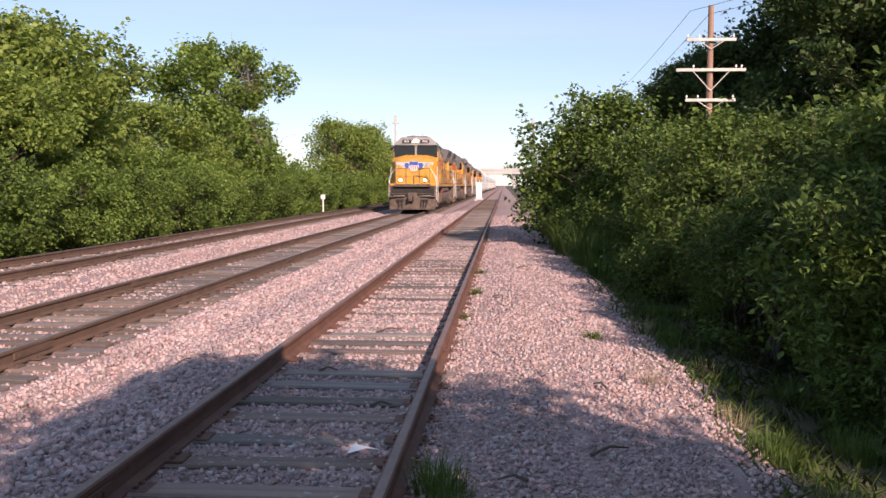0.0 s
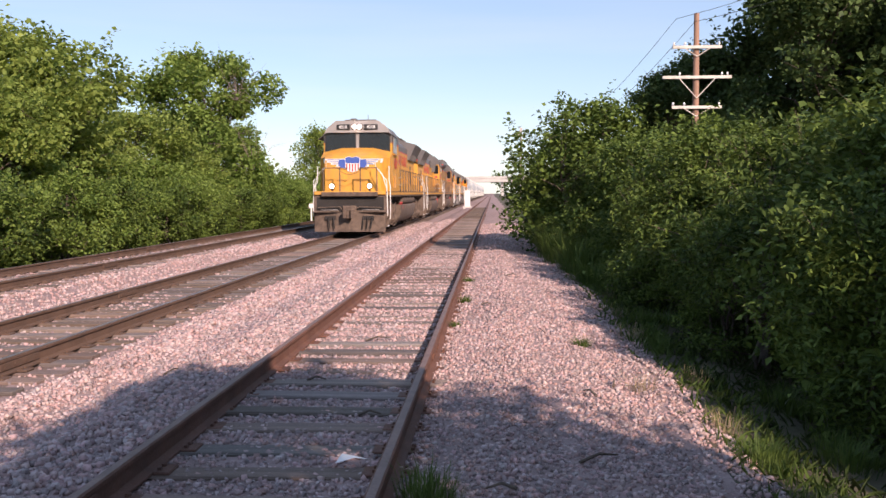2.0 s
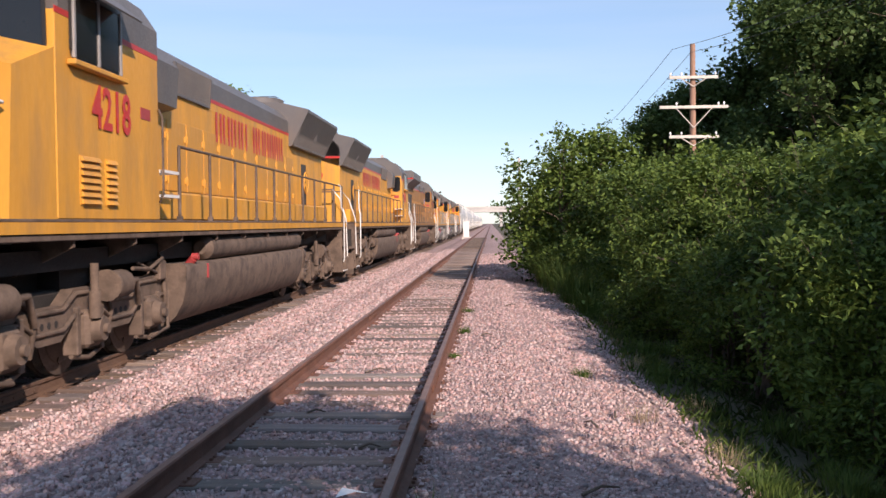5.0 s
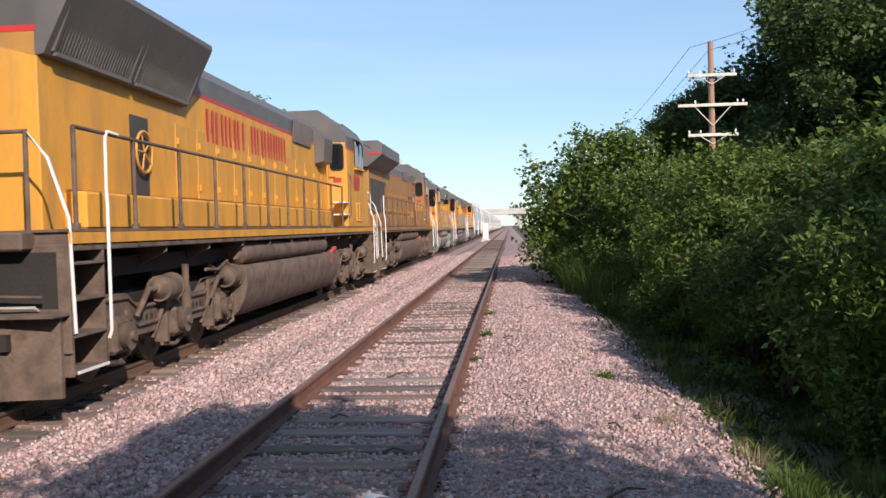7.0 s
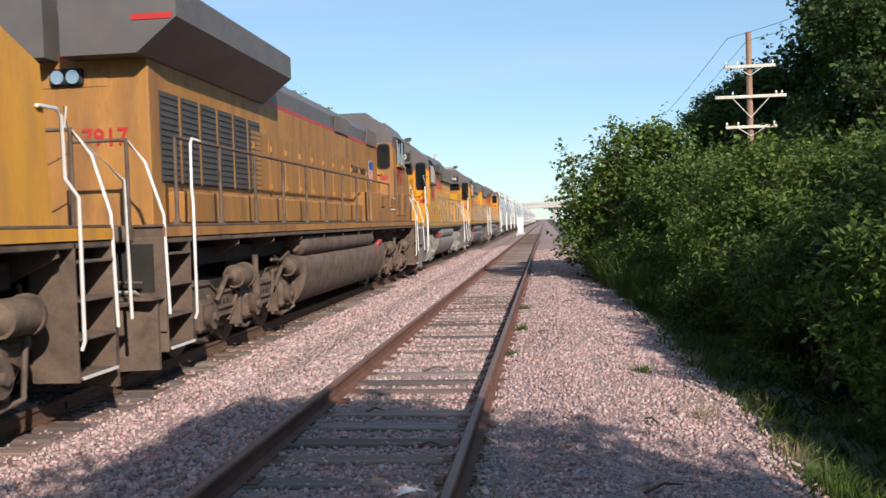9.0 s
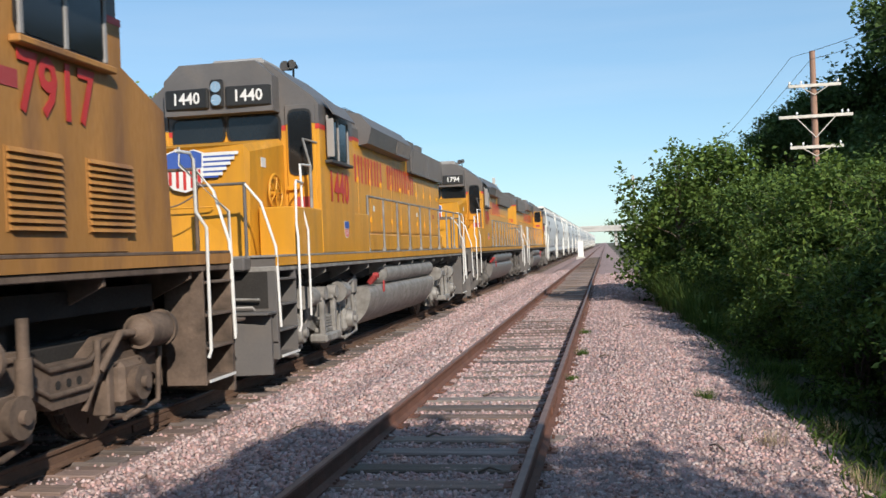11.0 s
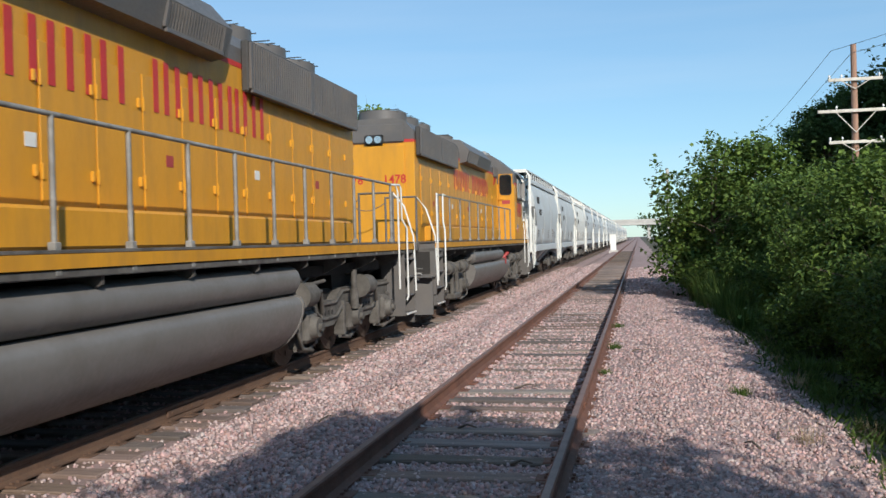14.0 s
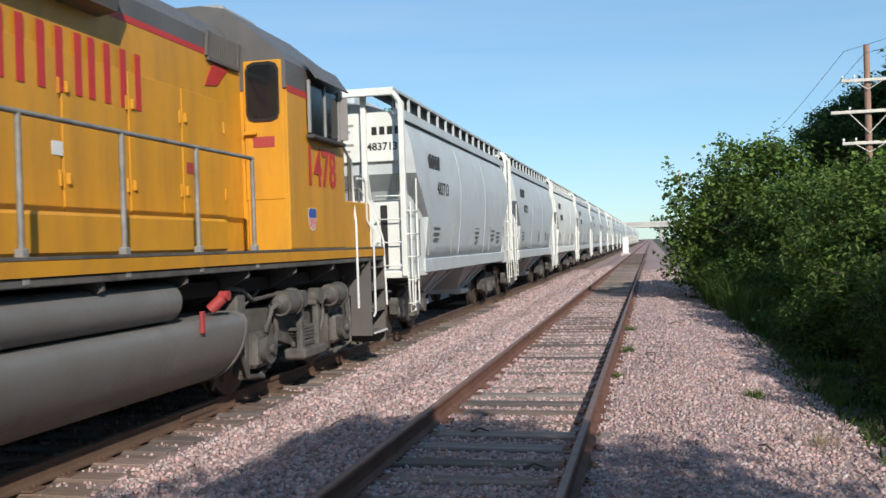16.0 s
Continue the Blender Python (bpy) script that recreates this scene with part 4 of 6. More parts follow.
def truck(root, yc, count, spacing, mat, axles, gear, mirror=1):
    """A locomotive truck: shaped side frames, axle boxes, springs, hangers, brake cylinders and wheels."""
    half = spacing * (count - 1) / 2
    ys = [yc - half + spacing * k for k in range(count)]
    tr = new("truck")
    tr.parent = root
    for s in (-1, 1):
        x0, x1 = (1.02, 1.16) if s > 0 else (-1.16, -1.02)
        a, b = ys[0] - 0.72, ys[-1] + 0.72
        prof = [(a, 0.72), (a + 0.12, 1.0), (a + 0.5, 1.02)]
        for k in range(count - 1):
            m = (ys[k] + ys[k + 1]) / 2
            prof += [(ys[k] + 0.36, 1.0), (m - 0.30, 0.84), (m + 0.30, 0.84), (ys[k + 1] - 0.36, 1.0)]
        prof += [(b - 0.5, 1.02), (b - 0.12, 1.0), (b, 0.72), (b - 0.1, 0.52)]
        for k in range(count - 1, -1, -1):
            prof += [(ys[k] + 0.32, 0.66), (ys[k] - 0.32, 0.66)]
            if k:
                m = (ys[k] + ys[k - 1]) / 2
                prof += [(m + 0.26, 0.46), (m - 0.26, 0.46)]
        prof += [(a + 0.1, 0.52)]
        side = part("side_frame", MB().prism(prof, x0, x1, "x"), mat, tr)
        for k in range(count - 1):
            m = (ys[k] + ys[k + 1]) / 2
            for q in (-0.16, 0.0, 0.16):
                part("frame_hole", MB().cyl((min(s * 1.155, s * 1.164), m + q, 0.66), 0.04, 0.009, "x", 10), BLACK, side)
        for k, y in enumerate(ys):
            box = MB().box(min(s * 1.0, s * 1.26), max(s * 1.0, s * 1.26), y - 0.21, y + 0.21, 0.32, 0.74, 0.05)
            box.cyl((s * 1.26 - (0.1 if s < 0 else 0), y, 0.53), 0.17, 0.1, "x", 16, 0.14)
            box.cyl((s * 1.36 - (0.05 if s < 0 else 0), y, 0.53), 0.06, 0.05, "x", 10)
            for q in (-1, 1):
                box.box(min(s * 1.02, s * 1.2), max(s * 1.02, s * 1.2), y + q * 0.31 - 0.055, y + q * 0.31 + 0.055, 0.26, 0.8, 0.015)
            box.tube([(s * 1.12, y - 0.36, 0.25), (s * 1.16, y, 0.2), (s * 1.12, y + 0.36, 0.25)], 0.03, 6)
            part("axle_box", box, mat, side)
            # brake shoe and its lever beside the wheel
            for q in ((-1, 1) if count == 2 else (1,)):
                part("brake_shoe", MB().box(min(s * 0.68, s * 0.86), max(s * 0.68, s * 0.86), y + q * 0.56 - 0.05, y + q * 0.56 + 0.05, 0.32, 0.72, 0.02).tube([(s * 1.18, y + q * 0.5, 0.98), (s * 1.2, y + q * 0.55, 0.7), (s * 1.1, y + q * 0.62, 0.36)], 0.035, 6), mat, side)
        if count == 2:
            m = (ys[0] + ys[1]) / 2
            for q, way in ((-0.98, 1), (0.78, -1)):
                y = m + q
                part("brake_cylinder", MB().cyl((s * 1.3, y - 0.2, 1.04), 0.155, 0.36, "y", 16).cyl((s * 1.3, y + 0.16, 1.04), 0.13, 0.1, "y", 16, 0.06).cyl((s * 1.3, y - 0.24, 1.04), 0.175, 0.05, "y", 16).tube([(s * 1.3, y + 0.2, 1.04), (s * 1.3, y + 0.42, 1.0), (s * 1.26, y + 0.5, 0.72)], 0.035, 6), mat, side)
            for q in (-0.3, 0.3):
                part("brake_hanger", MB().box(s * 1.3 - 0.045, s * 1.3 + 0.045, m + q - 0.055, m + q + 0.055, 0.34, 1.04, 0.02).cyl((s * 1.22, m + q, 1.06), 0.11, s * 0.16, "x", 12).box(s * 1.25 - 0.09, s * 1.25 + 0.09, m + q - 0.1, m + q + 0.1, 0.94, 1.04, 0.02), mat, side, "upright swing hanger")
            part("spring_plank", MB().box(min(s * 1.1, s * 1.4), max(s * 1.1, s * 1.4), m - 0.4, m + 0.4, 0.28, 0.42, 0.03).box(min(s * 1.14, s * 1.3), max(s * 1.14, s * 1.3), m - 0.26, m + 0.26, 0.42, 0.5, 0.02), mat, side)
            leaf = MB()
            for k in range(4):
                leaf.box(min(s * 1.17, s * 1.29), max(s * 1.17, s * 1.29), m - 0.22 - 0.06 * k, m + 0.22 + 0.06 * k, 0.52 + 0.045 * k, 0.555 + 0.045 * k)
            part("leaf_spring", leaf, mat, side)
        else:
            for k, y in enumerate((ys[0] - 0.32, ys[1] + 0.55)):
                part("brake_cylinder", MB().cyl((s * 1.26, y - 0.22, 1.0), 0.17, 0.42, "y", 16).cyl((s * 1.26, y + 0.2, 1.0), 0.14, 0.12, "y", 16, 0.05).cyl((s * 1.26, y - 0.26, 1.0), 0.19, 0.05, "y", 16), mat, side)
                part("brake_lever", MB().tube([(s * 1.26, y + 0.3, 1.0), (s * 1.28, y + 0.6, 1.02), (s * 1.22, y + 0.85, 0.7)], 0.04, 6), mat, side)
            # ribs along the cast frame's wavy edge, and a damper standing over the middle axle
            for off in (-0.02, -0.24):
                rib = [(s * 1.17, ys[0] - 0.55, 0.98 + off)]
                for k in range(count - 1):
                    m = (ys[k] + ys[k + 1]) / 2
                    rib += [(s * 1.17, ys[k] + 0.34, 0.97 + off), (s * 1.17, m - 0.30, 0.82 + off), (s * 1.17, m + 0.30, 0.82 + off), (s * 1.17, ys[k + 1] - 0.34, 0.97 + off)]
                rib.append((s * 1.17, ys[-1] + 0.55, 0.98 + off))
                part("frame_rib", MB().tube(rib, 0.028, 6), mat, side)
            part("damper", MB().tube([(s * 1.3, ys[1] - 0.12, 1.28), (s * 1.3, ys[1] - 0.12, 0.95)], 0.05, 8).tube([(s * 1.3, ys[1] - 0.12, 0.97), (s * 1.3, ys[1] - 0.12, 0.66)], 0.07, 8), mat, side)
        for y, q in ((ys[0], -1), (ys[-1], 1)):
            sand = MB()
            sand.tube([(s * 1.05, y + q * 0.8, 1.25), (s * 1.1, y + q * 0.85, 0.7), (s * 0.9, y + q * 0.62, 0.15)], 0.025, 6)
            sand.tube([(s * 1.18, y + q * 0.7, 0.95), (s * 1.26, y + q * 0.45, 0.28), (s * 1.2, y - q * 0.1, 0.2)], 0.03, 6)
            part("sand_pipe", sand, mat, side)
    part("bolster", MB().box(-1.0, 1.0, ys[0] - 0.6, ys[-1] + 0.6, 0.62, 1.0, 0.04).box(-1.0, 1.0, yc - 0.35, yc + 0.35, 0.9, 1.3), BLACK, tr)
    for y in ys:
        wheelset(root, y, 0.52, axles)
    return tr


def coupler(root, y, d, mat):
    """A knuckle coupler with its hoses; d is the outward direction along y."""
    mb = MB().box(-0.12, 0.12, min(y - d * 0.75, y - d * 0.22), max(y - d * 0.75, y - d * 0.22), 0.68, 1.0, 0.02)
    mb.box(-0.28, 0.28, min(y - d * 0.62, y - d * 0.5), max(y - d * 0.62, y - d * 0.5), 0.6, 1.2, 0.03)
    mb.prism([(-0.17, y - d * 0.25), (-0.19, y - d * 0.02), (-0.1, y - d * 0.0), (-0.02, y - d * 0.12), (0.07, y - d * 0.12), (0.13, y + d * 0.02), (0.2, y - d * 0.06), (0.16, y - d * 0.28)], 0.70, 1.02, "z")
    c = part("coupler", mb, mat, root)
    part("cut_lever", MB().tube([(-1.3, y - d * 0.6, 1.12), (-0.4, y - d * 0.62, 1.15), (-0.2, y - d * 0.45, 0.9), (0.2, y - d * 0.45, 1.05), (0.4, y - d * 0.62, 1.15), (1.3, y - d * 0.6, 1.12)], 0.018, 6), mat, c)
    for x in (-0.55, -0.42, 0.38, 0.5, 0.62):
        h = MB().tube([(x * 1.5, y - d * 0.6, 0.78), (x * 1.52, y - d * 0.42, 0.72), (x * 1.48, y - d * 0.38, 0.5), (x * 1.42, y - d * 0.38, 0.26)], 0.024, 6)
        part("air_hose", h, BLACK, c)


def stairs(root, y, d, mat, deck, rail_mat):
    """Corner steps, pilot plate and plough at one end; d points outwards along y."""
    pil = part("pilot", MB().box(-1.5, 1.5, min(y, y - d * 0.05), max(y, y - d * 0.05), 0.55, deck - 0.2, 0.01), mat, root)
    # flat near-black plate and boxes paint the shade of the recess and openings
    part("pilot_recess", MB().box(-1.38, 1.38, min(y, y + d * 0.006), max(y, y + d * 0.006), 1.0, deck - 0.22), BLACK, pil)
    for s in (-1, 1):
        part("hose_opening", MB().box(min(s * 0.55, s * 1.0), max(s * 0.55, s * 1.0), min(y + d * 0.19, y + d * 0.275), max(y + d * 0.19, y + d * 0.275), 0.62, 0.78), BLACK, pil)
        part("lift_bar", MB().tube([(s * 0.5, y + d * 0.04, 0.98), (s * 0.5, y + d * 0.1, 1.02), (s * 1.2, y + d * 0.1, 1.02), (s * 1.2, y + d * 0.04, 0.98)], 0.018, 6), GREY_LIGHT, pil)
        part("pilot_shelf", MB().box(min(s * 0.42, s * 1.5), max(s * 0.42, s * 1.5), min(y, y + d * 0.36), max(y, y + d * 0.36), 0.93, 0.965, 0.005), mat, pil)
    for s in (-1, 1):
        part("plough_blade", MB().prism([(s * 0.002, y + d * 0.36), (s * 1.45, y + d * 0.12), (s * 1.45, y + d * 0.06), (s * 0.002, y + d * 0.30)], 0.14, 0.92, "z"), mat, pil)
    for s in (-1, 1):
        st = new("step_well")
        st.parent = root
        a, b = y - d * 0.05, y - d * 0.78
        for yy in (a, b):
            part("stringer", MB().box(min(s * 1.05, s * 1.5), max(s * 1.05, s * 1.5), yy - 0.015, yy + 0.015, 0.32, deck, 0.004), mat, st)
        part("stringer", MB().box(s * 1.05 - 0.015, s * 1.05 + 0.015, min(a, b), max(a, b), 0.32, deck, 0.004), mat, st)
        for k in range(4):
            z = 0.34 + k * (deck - 0.34) / 4
            part("step", MB().box(min(s * 1.05, s * 1.52), max(s * 1.05, s * 1.52), min(a, b) + 0.015, max(a, b) - 0.015, z, z + 0.03, 0.006), mat, st, "steel step with a pale worn edge")
            if k == 0:
                part("step_edge", MB().box(min(s * 1.515, s * 1.535), max(s * 1.515, s * 1.535), min(a, b) + 0.02, max(a, b) - 0.02, z + 0.005, z + 0.034), WHITE, st)
        for yy in (b,):
            rail_tube("step_handrail", [(s * 1.53, yy, 0.62), (s * 1.56, yy, 0.7), (s * 1.56, yy, deck + 0.25), (s * 1.5, yy - d * 0.12, deck + 0.42), (s * 1.5, yy - d * 0.14, deck + 0.98), (s * 1.49, yy - d * 0.2, deck + 1.04), (s * 1.48, yy - d * 0.5, deck + 1.03)], rail_mat, st, 0.019)
    part("anticlimber", MB().box(-1.15, 1.15, min(y - d * 0.05, y + d * 0.22), max(y - d * 0.05, y + d * 0.22), deck - 0.2, deck - 0.02, 0.02), mat, root)
    # end railing with drop chain
    for s in (-1, 1):
        for x in (0.42, 1.1):
            part("end_post", MB().tube([(s * x, y - d * 0.02, deck - 0.1), (s * x, y - d * 0.02, deck + 0.98)], 0.024, 7), mat, root)
        rail_tube("end_rail", [(s * 0.42, y - d * 0.02, deck + 0.96), (s * 1.1, y - d * 0.02, deck + 0.96)], mat, root)
        rail_tube("end_rail", [(s * 1.1, y - d * 0.02, deck + 0.96), (s * 1.32, y - d * 0.02, deck + 0.7), (s * 1.5, y - d * 0.04, deck + 0.1), (s * 1.53, y - d * 0.04, 0.75)], rail_mat, root, 0.019)
    chain = [(-0.42 + 0.84 * k / 10, y - d * 0.02, deck + 0.85 - 0.16 * math.sin(math.pi * k / 10)) for k in range(11)]
    rail_tube("safety_chain", chain, mat, root, 0.010)


def hood_body(root, y0, y1, hw, deck, top, yellow, upper, split=0.58, shoulder=0.30):
    """The long engine hood: yellow lower sides, red line, grey shoulders and roof."""
    zs = top - split
    body = part("hood", MB().box(-hw, hw, y0, y1, deck - 0.02, zs, 0.015), yellow, root)
    part("hood_roof", MB().prism([(-hw, zs), (hw, zs), (hw, top - shoulder), (hw - 0.22, top - 0.06), (hw - 0.45, top), (-hw + 0.45, top), (-hw + 0.22, top - 0.06), (-hw, top - shoulder)], y0, y1), upper, root, "grey hood roof with sloped shoulders")
    b = MB()
    for s in (-1, 1):
        b.box(s * hw - 0.004, s * hw + 0.004, y0 + 0.02, y1 - 0.02, zs - 0.03, zs + 0.035)
    part("red_line", b.box(-hw, hw, y1 - 0.004, y1 + 0.004, zs - 0.03, zs + 0.035), RED, body)
    return body


def door_row(body, y0, y1, n, hw, z0, z1, mat, latch=True):
    """Rows of hinged doors on both hood sides."""
    w = (y1 - y0) / n
    for s in (-1, 1):
        face = MB().box(min(s * hw, s * (hw + 0.016)), max(s * hw, s * (hw + 0.016)), 0.02, w - 0.02, z0, z1, 0.005).mesh("hood_door", mat)
        lm = MB().box(min(s * hw, s * (hw + 0.045)), max(s * hw, s * (hw + 0.045)), w - 0.10, w - 0.055, -0.05, 0.05, 0.008).mesh("latch", mat)
        hm = MB().box(min(s * hw, s * (hw + 0.03)), max(s * hw, s * (hw + 0.03)), 0.015, 0.05, -0.07, 0.07, 0.006).mesh("hinge", mat)
        for k in range(n):
            d = new("hood_door", face)
            d.parent = body
            d.location = (0, y0 + k * w, 0)
            if latch:
                for z in (z0 + (z1 - z0) * 0.22, z0 + (z1 - z0) * 0.78):
                    part("latch", lm, mat, d).location = (0, 0, z)
                    part("hinge", hm, mat, d).location = (0, 0, z)


def louvres(name, parent, s, x, y0, y1, z0, z1, mat, n=8, depth=0.03):
    mb = MB().box(min(x, x + s * 0.008), max(x, x + s * 0.008), y0, y1, z0, z1)
    for k in range(n):
        z = z0 + (z1 - z0) * (k + 0.2) / n
        mb.prism([(x, z), (x + s * depth, z), (x + s * depth * 0.3, z + (z1 - z0) / n * 0.7), (x, z + (z1 - z0) / n * 0.7)], y0 + 0.02, y1 - 0.02)
    return part(name, mb, mat, parent)


def grille(parent, s, x, y0, y1, z0, z1, lean, mat, rib=0.055):
    """A radiator or blower screen: dark backing with upright ribs in a frame. lean: how far its top stands out."""
    g = MB()
    g.prism([(x, z0), (x + s * lean, z1), (x + s * (lean - 0.02), z1), (x - s * 0.02, z0)], y0, y1)
    ob = part("screen", g, GREY_DARK, parent)
    r, n = MB(), max(3, int((y1 - y0) / rib))
    for k in range(n):
        y = y0 + (y1 - y0) * (k + 0.5) / n
        r.prism([(x + s * 0.004, z0), (x + s * (lean + 0.004), z1), (x + s * (lean + 0.022), z1), (x + s * 0.022, z0)], y - rib * 0.22, y + rib * 0.22)
    part("screen_ribs", r, mat, ob)
    f = MB()
    for ya, yb in ((y0 - 0.03, y0 + 0.03), (y1 - 0.03, y1 + 0.03)):
        f.prism([(x, z0), (x + s * lean, z1), (x + s * (lean + 0.035), z1), (x + s * 0.035, z0)], ya, yb)
    f.box(min(x, x + s * 0.04), max(x, x + s * 0.04), y0, y1, z0 - 0.05, z0, 0.005)
    part("screen_frame", f, mat, ob)
    return ob


def fans(root, ys, z, r, mat):
    for y in ys:
        f = part("roof_fan", MB().cyl((0, y, z - 0.05), r, 0.2, "z", 24).cyl((0, y, z + 0.15), r * 0.92, 0.02, "z", 24), mat, root)
        g = MB()
        for k in range(5):
            g.tube([(-r * 0.9, y + (k - 2) * r * 0.36, z + 0.185), (r * 0.9, y + (k - 2) * r * 0.36, z + 0.185)], 0.01, 4)
        part("fan_guard", g, GREY_DARK, f)


def side_rails(root, y0, y1, deck, n, post, white, x=1.47):
    """Walkway handrails: posts with feet, a top rail, and painted end curves."""
    for s in (-1, 1):
        for k in range(n + 1):
            y = y0 + (y1 - y0) * k / n
            part("handrail_post", MB().tube([(s * x, y, deck - 0.16), (s * x, y, deck + 1.02)], 0.024, 6).box(s * x - 0.035, s * x + 0.035, y - 0.04, y + 0.04, deck - 0.2, deck + 0.06, 0.008), post, root)
        rail_tube("handrail", [(s * x, y0, deck + 1.02), (s * x, y1, deck + 1.02)], post, root, 0.022)


def frame_and_tank(root, L, deck, inset, tank, mat_under, stripe, tank_mat):
    """The underframe with its side sill, the painted edge line, fuel tank and air reservoirs."""
    a, b = -L / 2 + inset, L / 2 - inset
    part("underframe", MB().box(-1.5, 1.5, a, b, deck - 0.22, deck - 0.15, 0.01).box(-1.51, 1.51, a, b, deck - 0.03, deck, 0.004), mat_under, root)
    # the wider near-black box paints the shade below the deck
    part("centre_sill", MB().box(-0.75, 0.75, a, b, 1.0, deck - 0.31).box(-1.12, 1.12, a + 1.2, b - 1.2, 1.22, deck - 0.32), BLACK, root, "centre sill with inner box, near-black for underframe shade")
    st = MB()
    for s in (-1, 1):
        st.box(min(s * 1.495, s * 1.518), max(s * 1.495, s * 1.518), a + 0.02, b - 0.02, deck - 0.145, deck - 0.032)
    part("sill_stripe", st, stripe, root, "painted yellow sill line")
    for s in (-1, 1):
        me = MB().prism([(s * 0.8, deck - 0.22), (s * 1.46, deck - 0.22), (s * 1.46, deck - 0.29), (s * 0.8, deck - 0.6)], -0.02, 0.02).mesh("sill_bracket", mat_under)
        for k in range(12):
            part("sill_bracket", me, mat_under, root).location = (0, a + 1.0 + (b - a - 2.0) * k / 11, 0)
    if tank:
        ya, yb, kind = tank
        if kind == "round":
            arc = [(0.74 + 0.70 * math.cos(q * math.pi / 18), 0.92 - 0.66 * math.sin(q * math.pi / 18)) for q in range(10)]
            prof = [(-x, z) for x, z in arc] + arc[::-1] + [(1.40, 1.0), (1.3, 1.04), (-1.3, 1.04), (-1.40, 1.0)]
        else:
            low_side = [(1.0, 0.26), (1.16, 0.30), (1.30, 0.42), (1.40, 0.60), (1.45, 0.82), (1.46, 1.10), (1.4, 1.15)]
            prof = [(-x, z) for x, z in low_side[::-1]] + low_side
        t = part("fuel_tank", MB().prism(prof, ya, yb, smooth=True), tank_mat, root)
        for y in (ya, yb):
            part("tank_rim", MB().prism([(x * 1.012, 0.7 + (z - 0.7) * 1.03) for x, z in prof], y - 0.02, y + 0.02), tank_mat, t)
        for s in (-1, 1):
            part("filler_cap", MB().tube([(s * 1.3, ya + 0.55, 1.1), (s * 1.42, ya + 0.5, 1.22)], 0.06, 10).cyl((s * 1.44 - 0.05, ya + 0.5, 1.24), 0.052, 0.1, "x", 12), PINK_TAG, t, "red filler cap")
            part("sight_glass", MB().box(min(s * 1.44, s * 1.475), max(s * 1.44, s * 1.475), ya + 1.0, ya + 1.06, 0.9, 1.12, 0.008), PINK_TAG, t, "red emergency cut-off tag")
            zr = deck - (0.46 if kind == "round" else 0.42)
            part("air_reservoir", MB().cyl((s * 1.26, ya + 1.4, zr), 0.19, yb - ya - 1.5, "y", 20).cyl((s * 1.26, ya + 1.28, zr), 0.1, 0.12, "y", 20, 0.19).cyl((s * 1.26, yb - 0.1, zr), 0.19, 0.12, "y", 20, 0.1), tank_mat, root)
            for y, q in ((ya, -1), (yb, 1)):
                pipes = MB()
                pipes.tube([(s * 1.1, y + q * 0.1, 1.3), (s * 1.25, y + q * 0.35, 1.25), (s * 1.2, y + q * 0.7, 1.12), (s * 1.25, y + q * 1.4, 1.16)], 0.028, 6)
                pipes.tube([(s * 1.0, y + q * 0.05, 1.15), (s * 1.2, y + q * 0.4, 1.05), (s * 1.15, y + q * 1.0, 1.22)], 0.02, 6)
                pipes.box(s * 1.15 - 0.1, s * 1.15 + 0.1, y + q * 0.3 - 0.12, y + q * 0.3 + 0.12, 0.95, 1.22, 0.02)
                part("brake_piping", pipes, mat_under, root)


def pane(parent, pts, thick, mat=None):
    """A window: a pane in a rubber gasket. pts are its four corners, in order; thick points outwards."""
    v = [Vector(p) for p in pts]
    o = Vector(thick)
    c = sum(v, Vector()) / 4
    round_pts = []
    for i in range(4):
        p, a, b = v[i], v[i - 1], v[(i + 1) % 4]
        ra, rb = min(0.09, (a - p).length * 0.3), min(0.09, (b - p).length * 0.3)
        round_pts += [p + (a - p).normalized() * ra, p + ((a - p).normalized() * ra + (b - p).normalized() * rb) * 0.28, p + (b - p).normalized() * rb]
    n = len(round_pts)
    big = [c + (p - c) * (1 + 0.04 / max(0.1, (p - c).length)) for p in round_pts]
    mb = MB().raw([p + o * 0.002 for p in big] + [p + o for p in big], [tuple(range(n, 2 * n))] + [(i, (i + 1) % n, n + (i + 1) % n, n + i) for i in range(n)])
    gasket = part("window", mb, INK, parent, "dark cab window in a rubber frame")
    part("glass", MB().raw([p + o * 1.25 for p in round_pts], [tuple(range(n))]), GLASS, gasket)
    return gasket


def number_board(parent, words, x, y, z, w, h, yaw, ink, face):
    """An illuminated number board over the windscreen."""
    b = part("number_board", MB().box(-w / 2, w / 2, -0.03, 0.05, -h / 2, h / 2, 0.02), INK, parent)
    b.matrix_basis = pose(x, y, z, 0, 0, yaw)
    part("board_face", MB().box(-w / 2 + 0.03, w / 2 - 0.03, -0.036, -0.031, -h / 2 + 0.03, h / 2 - 0.03), face, b)
    writing("board_number", text_mesh(words, h * 0.78, ink, 0.95), b, (0, -0.04, 0), FRONT)
    return b


def twin_lamp(parent, x, y, z, upright, mat, front=-1):
    mb = MB().box(x - (0.11 if upright else 0.22), x + (0.11 if upright else 0.22), min(y, y + front * 0.05), max(y, y + front * 0.05), z - (0.22 if upright else 0.11), z + (0.22 if upright else 0.11), 0.03)
    h = part("headlight", mb, INK, parent)
    for q in (-0.1, 0.1):
        p = (x + (0 if upright else q), y + front * 0.05, z + (q if upright else 0))
        part("lamp", MB().cyl((p[0], p[1] - (0.03 if front < 0 else 0), p[2]), 0.085, 0.03, "y", 16), mat, h)


